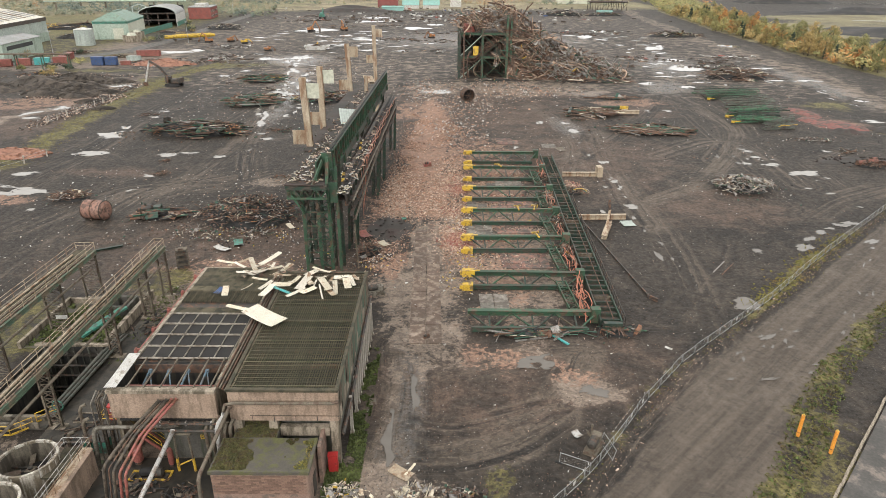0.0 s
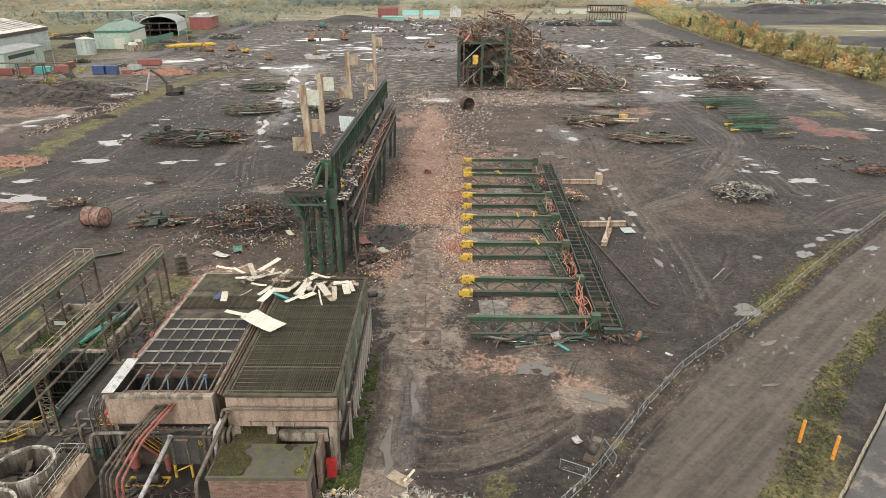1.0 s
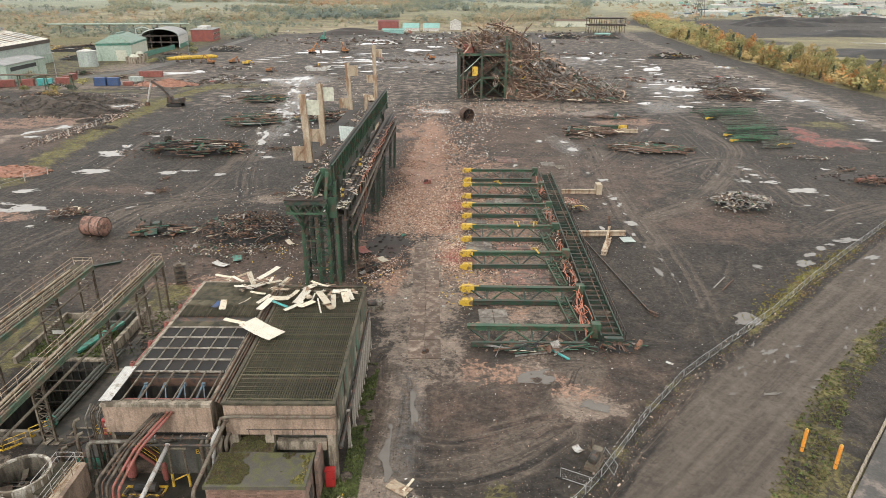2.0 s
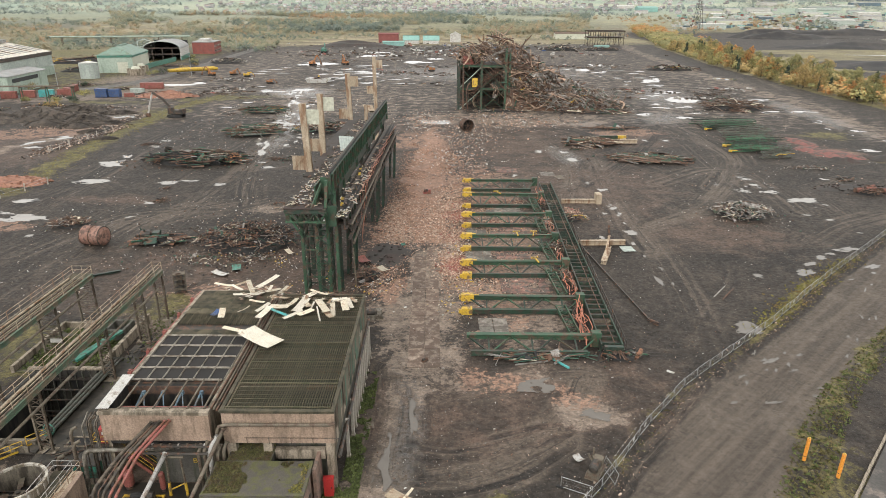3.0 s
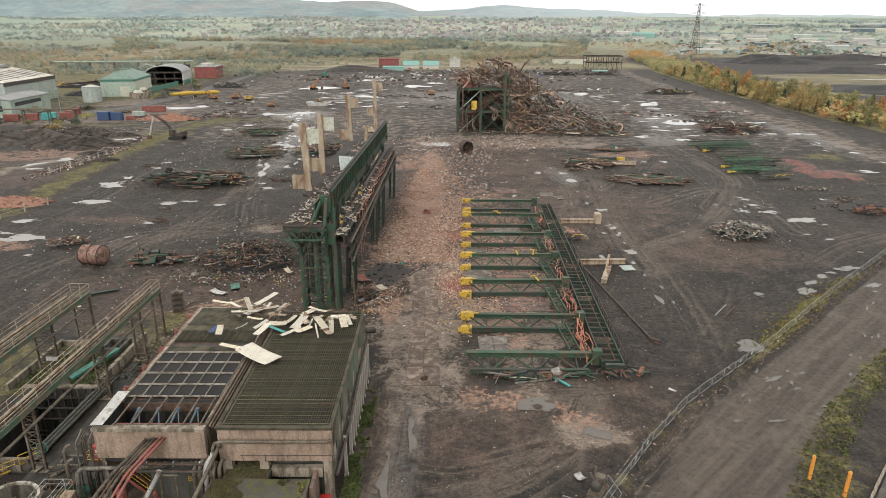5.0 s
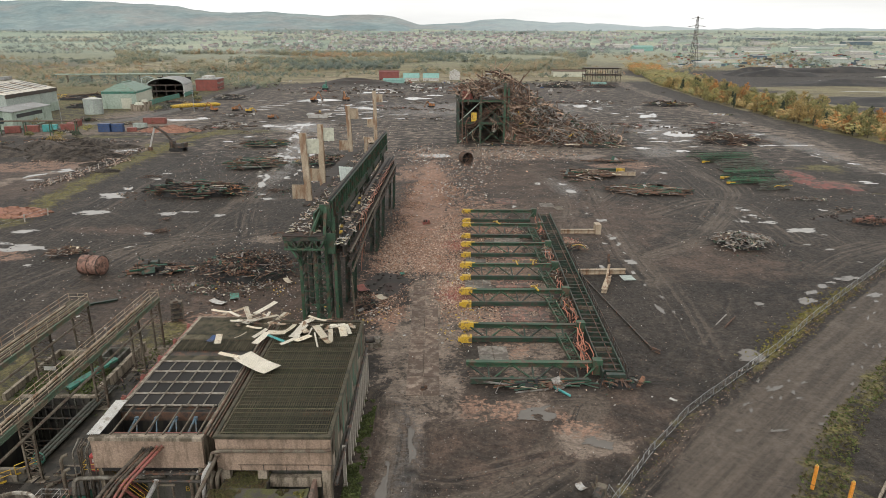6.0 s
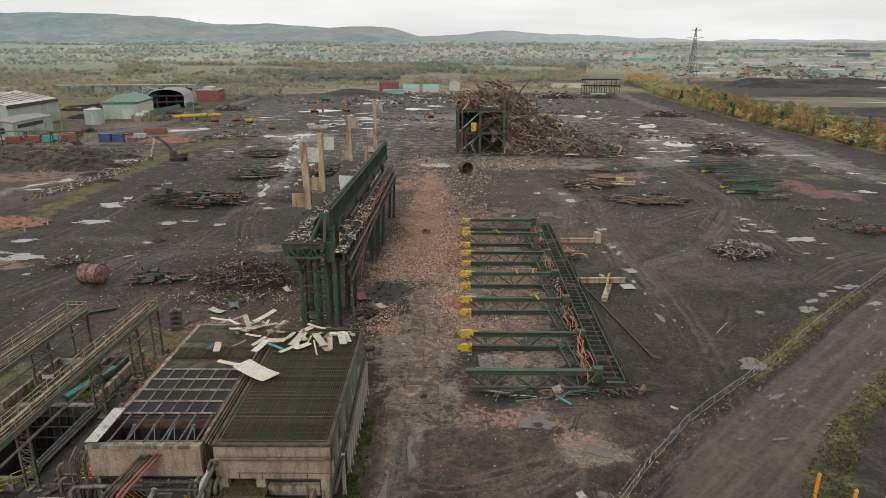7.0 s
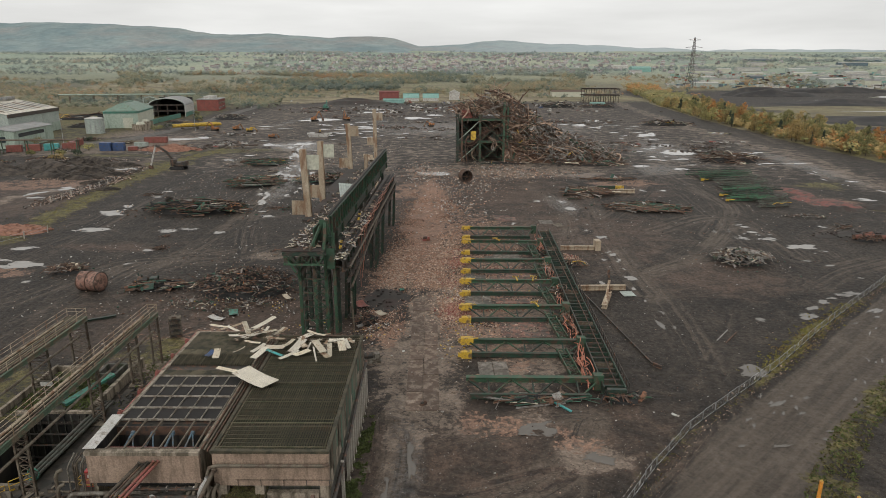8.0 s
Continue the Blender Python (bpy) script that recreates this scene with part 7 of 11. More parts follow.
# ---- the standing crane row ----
# shade put into girder webs so ribs stand out; lower chords darker too
M_STEELGREEN = surf("darkened_green_steel", (0.016, 0.042, 0.027), (0.026, 0.062, 0.038), 0.5, 0.6, 0, (0.06, 0.045, 0.035), 0.4, 8)


def crane_row():
    t = thing("crane_runway", "standing green steel crane runway stripped of its building", "crane runway", -15.4, 86.2, 0, -1.2)
    rnd = random.Random(31)
    LEN = 73.0

    def p(name, mb, mat, label="", parent=None):
        return part(name, mb, mat, parent or t, label)

    # front tower: two pairs of columns with lattice; shade is put into the rear pair's green
    for x in (-4.6, -2.5, -0.9, 0.35):
        for y in (0.4, 3.0):
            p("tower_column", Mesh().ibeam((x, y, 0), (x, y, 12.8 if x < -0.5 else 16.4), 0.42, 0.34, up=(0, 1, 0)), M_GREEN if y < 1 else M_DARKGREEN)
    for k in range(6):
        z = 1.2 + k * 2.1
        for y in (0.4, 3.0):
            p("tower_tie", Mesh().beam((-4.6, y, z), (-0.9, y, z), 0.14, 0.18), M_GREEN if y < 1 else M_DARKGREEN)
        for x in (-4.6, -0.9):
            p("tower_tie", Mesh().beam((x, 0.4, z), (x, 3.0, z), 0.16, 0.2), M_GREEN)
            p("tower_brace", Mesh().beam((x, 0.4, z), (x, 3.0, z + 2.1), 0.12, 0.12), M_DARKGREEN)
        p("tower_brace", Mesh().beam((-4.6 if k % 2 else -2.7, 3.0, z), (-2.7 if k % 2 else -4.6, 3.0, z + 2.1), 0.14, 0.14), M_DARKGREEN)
    # cantilevered head of the tower
    for y in (-1.6, 1.0, 3.4):
        p("head_beam", Mesh().beam((-6.2, y, 14.0), (-0.6, y, 14.0), 0.3, 0.5), M_GREEN)
        p("head_strut", Mesh().beam((-6.2, y, 13.8), (-4.6, y, 11.2), 0.25, 0.25), M_GREEN)
        p("head_drop", Mesh().beam((-6.1, y, 14.0), (-6.1, y, 12.8), 0.2, 0.2), M_GREEN)
    for x in (-6.2, -4.4, -2.6, -0.8):
        p("head_joist", Mesh().beam((x, -1.8, 14.0), (x, 3.6, 14.0), 0.24, 0.44), M_DARKGREEN)
    p("head_cross", Mesh().beam((-6.2, -1.7, 14.0), (-4.4, -1.7, 12.4), 0.16, 0.16).beam((-4.4, -1.7, 14.0), (-6.2, -1.7, 12.6), 0.16, 0.16), M_GREEN)
    p("head_post", Mesh().beam((-2.6, -1.7, 14.2), (-1.2, -0.4, 17.6), 0.3, 0.3), M_GREEN)
    p("head_post", Mesh().beam((-0.8, -0.6, 14.2), (-0.5, -0.4, 18.0), 0.4, 0.4), M_GREEN)
    # deck with pale debris, coloured dark for the open shaded gap
    deck = Mesh().box(-6.4, -1.9, 14.26, -1.0, 16, 14.42).box(-7.7, 16, 14.26, -1.0, 40, 14.42)
    deck.box(-8.9, 40, 14.26, -1.0, 74, 14.42)
    p("deck", deck, M_SOIL, "platform deck coloured dark for the shaded gap")
    for k in range(8):
        y = 9 + k * 9.2
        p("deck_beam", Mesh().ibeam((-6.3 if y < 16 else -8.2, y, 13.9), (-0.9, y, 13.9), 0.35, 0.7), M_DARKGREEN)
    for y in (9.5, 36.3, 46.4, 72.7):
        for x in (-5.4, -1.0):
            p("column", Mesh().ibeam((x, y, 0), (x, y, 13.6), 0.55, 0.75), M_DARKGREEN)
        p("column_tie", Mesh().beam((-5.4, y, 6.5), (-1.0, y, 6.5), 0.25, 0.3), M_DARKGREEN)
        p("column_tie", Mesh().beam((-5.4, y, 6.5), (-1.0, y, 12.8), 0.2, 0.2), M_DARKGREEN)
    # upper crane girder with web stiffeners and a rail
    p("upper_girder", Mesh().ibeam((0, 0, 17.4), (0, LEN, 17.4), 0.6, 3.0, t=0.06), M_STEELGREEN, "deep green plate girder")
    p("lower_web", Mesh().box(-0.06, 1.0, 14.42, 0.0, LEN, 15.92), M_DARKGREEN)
    for k in range(36):
        y = 0.8 + k * 2.03
        p("stiffener", Mesh().box(0.03, y - 0.07, 16.15, 0.3, y + 0.07, 18.65), M_GREEN)
    p("crane_rail", Mesh().box(-0.08, 0.0, 18.92, 0.08, LEN, 19.1), M_BLACK)
    p("crane_rail", Mesh().box(-0.36, 1.0, 18.92, -0.28, LEN - 1, 19.02), M_DARKSTEEL)
    walk_way = Mesh().box(-1.0, 4, 18.4, -0.4, LEN, 18.48)
    p("girder_walkway", walk_way, M_DARKSTEEL)
    for y in (1.2, 9.5, 23, 36.3, 46.4, 60, 72.4):
        p("girder_post", Mesh().ibeam((0, y, 14.4), (0, y, 15.9), 0.6, 0.7), M_GREEN)
    # lower runway on its own columns
    p("lower_girder", Mesh().ibeam((1.75, -1.0, 12.0), (1.75, LEN, 12.0), 0.8, 1.7, t=0.08), M_DARKSTEEL, "dark lower girder with soot on top")
    p("lower_girder", Mesh().ibeam((0.5, 1.0, 12.1), (0.5, LEN, 12.1), 0.6, 1.5, t=0.08), M_DARKSTEEL)
    p("lower_rail", Mesh().box(1.68, -1.0, 12.86, 1.84, LEN, 13.02), M_BLACK)
    # plate added to fill the dark gap between the girders
    p("gap_plate", Mesh().box(-0.9, 0.5, 11.3, 2.5, LEN, 11.42), M_DARKSTEEL)
    p("lattice_chord", Mesh().ibeam((2.3, -0.5, 9.6), (2.3, LEN, 9.6), 0.35, 0.4), M_DARKSTEEL)
    for k in range(36):
        y = k * 2.03
        p("lattice_bar", Mesh().beam((2.3, y, 9.6 if k % 2 else 11.2), (2.3, y + 2.03, 11.2 if k % 2 else 9.6), 0.14, 0.14), M_DARKSTEEL)
    p("side_pipe", Mesh().tube([(2.65, 0, 11.6), (2.65, LEN - 2, 11.6)], 0.16, 7), M_GREYPIPE)
    p("side_pipe", Mesh().tube([(-0.7, 4, 12.0), (-0.7, LEN - 6, 12.0)], 0.22, 7), M_DARKSTEEL)
    p("head_plate", Mesh().box(-2.3, -0.3, 14.42, -2.1, 3.2, 17.2).box(-2.1, 3.0, 14.42, -0.4, 3.2, 17.6), M_GREEN)
    p("head_plate", Mesh().box(-0.6, -0.5, 11.4, 0.6, -0.3, 14.4), M_GREEN)
    for zz in (10.6, 9.2):
        p("head_knee", Mesh().beam((-6.0, -1.5, 13.8), (-4.4, 0.3, zz), 0.22, 0.22), M_GREEN)
        p("head_knee", Mesh().beam((-2.6, -1.5, 13.8), (-4.4, 0.3, zz), 0.18, 0.18), M_DARKGREEN)
        p("head_knee", Mesh().beam((-0.6, -1.5, 13.8), (-0.9, 0.3, zz), 0.22, 0.22), M_GREEN)
    p("head_lip", Mesh().beam((-6.3, -1.9, 13.95), (-0.6, -1.9, 13.95), 0.2, 0.5), M_DARKGREEN)
    for k in range(7):
        p("head_lattice", Mesh().beam((-6.2 + k * 0.8, -1.85, 13.8 if k % 2 else 12.5), (-5.4 + k * 0.8, -1.85, 12.5 if k % 2 else 13.8), 0.13, 0.13), M_GREEN)
    p("head_chord", Mesh().beam((-6.2, -1.85, 12.45), (-0.6, -1.85, 12.45), 0.2, 0.25), M_GREEN)
    for k in range(8):
        p("tower_lattice", Mesh().beam((-2.7, 0.1, 1.0 + k * 1.5), (-0.9, 0.1, 1.0 + (k + 1) * 1.5), 0.13, 0.13).beam((-0.9, 0.06, 1.0 + k * 1.5), (-2.7, 0.06, 1.0 + (k + 1) * 1.5), 0.13, 0.13), M_STEELGREEN)
    lower_walk = Mesh().box(0.75, 2, 12.7, 1.35, LEN - 1, 12.78)
    p("lower_walkway", lower_walk, M_BLACK)
    for k in range(30):
        p("lower_stiffener", Mesh().box(1.8, 0.5 + k * 2.4, 11.25, 2.1, 0.6 + k * 2.4, 12.7), M_DARKGREEN)
    for y in (9.5, 11.3, 36.3, 38.0, 46.4, 48.2, 71.0, 72.7):
        foot = 0.1 + 0.5 * min(1.0, (y - 9.5) / 30)
        for x in (foot, foot + 1.05):
            p("runway_column", Mesh().ibeam((x, y, 0), (x + 0.4, y, 11.2), 0.4, 0.5), M_DARKGREEN if x == foot else M_STEELGREEN)
        for k in range(5):
            z = 1.0 + k * 2.1
            p("runway_lacing", Mesh().beam((foot + 0.1, y, z), (foot + 1.2, y, z + 2.0), 0.08, 0.08), M_DARKSTEEL)
    slope = Mesh().beam((2.5, 2.0, 8.0), (2.9, 40, 12.4), 0.22, 0.3).beam((2.5, 1.0, 7.6), (2.6, 2.0, 0.2), 0.2, 0.2)
    p("fallen_rail", slope, M_GREYPIPE)
    # red cables
    for k in range(4):
        pts, y = [], 12 + k * 1.5
        for j in range(22):
            u = j / 21
            pts.append((2.1 + 0.2 * k - 0.3 * u + 0.12 * math.sin(j * 1.7 + k), y + u * (36 + 6 * k), 12.9 + 0.25 * rnd.random()))
        if k < 5:
            pts = [(2.5 + 0.08 * k, y - 1.5 - 0.5 * k, 5.0 + 1.1 * k), (2.4, y - 1.0, 9.0)] + pts
        p("cable", Mesh().tube(pts, 0.04, 5), M_ROPE, "loose orange-red cable")
    for y in (4.4, 22.5):
        m = Mesh()
        for q in range(4):
            m.m = q % 2
            m.beam((0.55, y + q * 0.45, 13.0 + 0.3 * q), (0.55, y + q * 0.45 + 0.45, 13.3 + 0.3 * q), 0.4, 0.14)
        part("hazard_stair", m, [M_YELLOW, M_BLACK], t, "black and yellow hazard stair side")
    # masts: left-over wall posts with scraps of cladding
    for y, h, lean, mx in ((19.0, 11.3, -0.5, -7.2), (33.5, 11.0, 0.05, -7.85), (70.5, 11.0, -0.4, -8.4), (117.0, 11.4, -0.2, -8.0)):
        mast = p("mast", Mesh().ibeam((mx, y, 13.9 if y < 75 else 0.0), (mx + lean, y, 14.3 + h), 1.05, 0.8, up=(0, 1, 0), t=0.2), M_TANSTEEL, "flaking tan steel mast")
        for z, side, w, hh in ((9.2, 1, 2.0, 2.4), (1.6, -1, 2.2, 2.4)):
            x = mx + lean * z / h + side * (0.5 + w / 2)
            s = Mesh()
            s.box(x - w / 2, y - 0.1, 14.3 + z - hh / 2, x + w / 2, y - 0.03, 14.3 + z + hh / 2)
            s.beam((x - w / 2, y - 0.16, 14.3 + z - hh / 2), (x + w / 2, y - 0.16, 14.3 + z + hh / 2), 0.1, 0.1)
            part("cladding_panel", s, M_TANSTEEL if (y > 60 or z < 5) else M_SHEETCREAM, mast, "bent cladding panel left on the mast")
    p("hanging_roof", Mesh().wavy(pose(-3.6, 71.5, 16.2, 10, 10, 30), 5, 2.6, 0.5, 0.14, 0.9, 0.05), M_TANSTEEL, "drooping tan roof sheet")
    p("stump", Mesh().ibeam((-4.6, 70, 14.4), (-4.5, 70, 18.0), 0.8, 0.7), M_TANSTEEL)
    p("deck_sheet", Mesh().wavy(pose(-4.0, 40, 14.75, 4, 6, 12), 11, 3.6, 0.5, 0.1, 0.1, 0.04), M_SHEETGREY, "pale sheet lying on the deck")
    # debris on deck
    def bits(x0, x1, y0, y1, z, n, mats):
        m = Mesh()
        for _ in range(n):
            m.m = rnd.randrange(len(mats))
            x, y, a = rnd.uniform(x0, x1), rnd.uniform(y0, y1), rnd.uniform(0, 6.28)
            l, w = rnd.uniform(0.15, 0.9), rnd.uniform(0.06, 0.24)
            d = Vector((math.cos(a) * l / 2, math.sin(a) * l / 2, rnd.uniform(-0.1, 0.1)))
            c = Vector((x, y, z + rnd.uniform(0.05, 0.3)))
            m.beam(c - d, c + d, w, w * 0.6)
        o = part("deck_debris", m, mats, t, "broken slabs and insulation on the deck")
        o["kind"] = "stuff"
    bits(-6.2, -1.6, -1.6, 9, 14.42, 170, [M_WHITE, M_CREAM, M_TIMBER, M_STONES, M_RUST])
    bits(-6.6, -1.2, 9, 72, 14.42, 420, [M_CREAM, M_DARKSTEEL, M_RUST, M_TIMBER, M_STONES])
    bits(-5.8, -1.4, 9, 26, 14.42, 150, [M_WHITE, M_CREAM, M_STONES, M_TIMBER])
    bits(0.4, 2.0, -1.2, 3, 12.8, 26, [M_WHITE, M_CREAM, M_TIMBER])
    bits(0.8, 2.1, 4, 60, 12.85, 90, [M_CREAM, M_DARKSTEEL, M_STONES, M_RUST])
    bits(-0.9, 2.4, 2, 30, 12.82, 90, [M_CREAM, M_STONES, M_TIMBER, M_WHITE])


crane_row()


# ---- fallen columns and girder ----
def fallen_column(y, gap, x0, x1, yellow, seed, label):
    """A laced steel column lying flat: two deep chords, lacing bars, yellow bearing ends."""
    rnd = random.Random(seed)
    t = thing("fallen_column", label, "steel column", x0, y, 0, rnd.uniform(-1.2, 0.6), "fallen columns")
    n = x1 - x0
    h = gap / 2
    part("chord", Mesh().ibeam((0, h, 1.3), (n, h + 0.1, 1.25), 0.68, 0.66, t=0.1, roll=rnd.uniform(-0.06, 0.06)), M_GREEN, t)
    part("chord", Mesh().ibeam((0.4, -h, 0.5), (n - 1.5, -h + 0.1, 0.45), 0.45, 0.66, t=0.1, roll=rnd.uniform(-0.1, 0.1)), M_STEELGREEN, t)
    k = int(n / 2.6)
    for i in range(k):
        a, b = i * n / k, (i + 1) * n / k
        s = -1 if i % 2 else 1
        part("lacing_bar", Mesh().beam((a + 0.3, (h - 0.2) * s, 0.85 + 0.35 * s), (b, -(h - 0.2) * s, 0.85 - 0.35 * s), 0.2, 0.16), M_GREEN if i % 3 else M_DARKGREEN, t)
        if i % 2:
            part("batten", Mesh().beam((a, h - 0.2, 1.2), (a, -h + 0.2, 0.5), 0.2, 0.16), M_DARKGREEN, t)
    part("end_plate", Mesh().box(n - 0.6, h - 0.5, 0.02, n + 0.6, h + 0.5, 2.0), M_GREEN, t)
    if yellow:
        part("bearing_end", Mesh().box(-0.9, h - 0.42, 0.8, 0.9, h + 0.42, 1.8).box(-1.2, h - 0.25, 1.0, -0.9, h + 0.25, 1.6).beam((0.9, h, 1.7), (1.6, h, 1.72), 0.3, 0.1), M_YELLOW, t, "yellow painted bearing end")
        part("bearing_end", Mesh().box(-0.9, -h - 0.4, 0.02, 0.6, -h + 0.4, 0.98).box(-1.3, -h - 0.2, 0.15, -0.9, -h + 0.2, 0.7), M_YELLOW, t, "yellow painted bearing end")
    return t


COLUMN_LABELS = (
    "fallen green laced column with plain torn ends", "fallen green laced column with yellow ends beside the crossing track",
    "fallen green laced column with yellow ends over brick rubble", "fallen green laced column with a yellow bracket on its chord",
    "fallen green laced column over pale brick dust", "fallen green laced column with crushed lower chord", "farthest fallen green laced column by the rubble heap",
)
for i, (y, gap, xa, xb) in enumerate(((71.2, 2.9, 3.2, 19.6), (82.8, 2.8, 3.7, 19.8), (95.8, 3.5, 4.1, 20.2), (108.3, 4.4, 4.5, 20.5), (121.1, 4.5, 5.0, 21.3), (134.9, 6.0, 5.5, 21.7), (147.2, 5.6, 5.9, 22.0))):
    fallen_column(y, gap, xa, xb, i > 0, 50 + i, COLUMN_LABELS[i])


def fallen_girder():
    t = thing("fallen_girder", "long dark crane girder lying on the yard with ribs showing", "steel girder", 21.3, 70.5, 0, -2.2)
    LEN = 78.0
    part("web", Mesh().box(-1.3, 0, 0.55, 1.15, LEN, 0.7), M_DARKSTEEL, t)
    part("flange", Mesh().box(-1.45, 0, 0.05, -1.3, LEN, 1.35), M_DARKGREEN, t)
    part("flange", Mesh().box(1.15, 0, 0.05, 1.3, LEN, 1.35), M_STEELGREEN, t)
    for k in range(50):
        y = 0.6 + k * 1.57
        part("rib", Mesh().box(-1.28, y - 0.06, 0.7, 1.13, y + 0.06, 1.2), M_GREYPIPE if k % 9 == 4 else M_DARKGREEN, t)
    part("rail", Mesh().tube([(0.3, 0.5, 1.25), (0.35, LEN * 0.5, 1.28), (0.2, LEN - 1, 1.25)], 0.07, 6), M_RUST, t)
    r = Mesh()
    handrail(r, (1.9, 1, 0.05), (1.9, LEN * 0.62, 0.05), 1.3, 1.4, 0.05)
    part("handrail", r, M_DARKSTEEL, t)
    part("end_block", Mesh().box(-1.1, -0.7, 0.02, 1.2, -0.1, 1.3).beam((1.4, -0.9, 0.3), (2.4, -0.3, 0.5), 0.5, 0.6), M_DARKGREEN, t)
    # green lattice walkways inside the fallen bays
    for y0, y1 in ((74.5, 82.5), (86.5, 96.5), (100.5, 108.6), (114, 122), (127.5, 136.5)):
        w = thing("lattice_walkway", "narrow green lattice walkway lying between fallen columns", "walkway", 17.2 + (y0 - 72) * 0.045, y0, 0, 3.5 if y0 < 110 else 1.0, "lattice walkways")
        n, L = int((y1 - y0) / 0.9), y1 - y0
        for x in (-0.65, 0.65):
            part("side_rail", Mesh().beam((x, 0, 0.75), (x, L, 0.75), 0.14, 0.5), M_GREEN, w)
        for k in range(n + 1):
            part("rung", Mesh().beam((-0.6, L * k / n, 0.8), (0.6, L * k / n, 0.8), 0.09, 0.09), M_GREEN, w)
            if k < n:
                part("diagonal", Mesh().beam((-0.6, L * k / n, 0.8), (0.6, L * (k + 1) / n, 0.8), 0.07, 0.07), M_GREEN, w)
        for y in (0.5, L - 0.5):
            part("rest", Mesh().box(-0.6, y - 0.15, 0, 0.6, y + 0.15, 0.5), M_DARKSTEEL, w)
    rnd = random.Random(4)
    c = Mesh()
    for k in range(60):
        y0 = rnd.choice((72, 73, 77, 85, 88, 98, 101, 111, 113, 120, 133, 137)) + rnd.uniform(-1, 1)
        x = 18.5 + (y0 - 72) * 0.045 + rnd.uniform(-0.6, 1.0)
        c.m = 0 if rnd.random() < 0.6 else 1
        pts = [(x + rnd.gauss(0, 0.3) + j * 0.08, y0 + j * rnd.uniform(1.2, 1.9), 0.5 + abs(rnd.gauss(0, 0.5))) for j in range(6)]
        c.tube(pts, 0.065, 5)
    solid("cable_tangle", c, [M_ROPE, M_SCRAPBROWN], "tangle of orange cables and conduit between girder and walkways", "cables", kind="stuff")


fallen_girder()


def yellow_davits():
    for x, y, turn in ((13.6, 110.4, 5), (16.6, 110.6, -10), (15.4, 97.5, 15), (12.3, 137.8, 30)):
        t = thing("yellow_bracket", "yellow hoist bracket propped on a fallen column", "bracket", x, y, 1.74, turn)
        part("post", Mesh().beam((0, -0.9, 0), (0, 0.9, 0.15), 0.22, 0.22), M_YELLOW, t)
        part("arm", Mesh().beam((-0.6, 0.9, 0.15), (0.6, 0.9, 0.15), 0.22, 0.22), M_YELLOW, t)


yellow_davits()


# ---- scrap ----
SCRAP = [M_SCRAP, M_SCRAPBROWN, M_SCRAPGREY, M_SCRAPGREEN, M_RUST, M_YELLOW, M_CREAM, M_BLACK, M_DULLORANGE]


def heap_height(u, v, h):
    d = math.sqrt(u * u + v * v)
    return h * max(0.0, 1 - d) ** 0.55


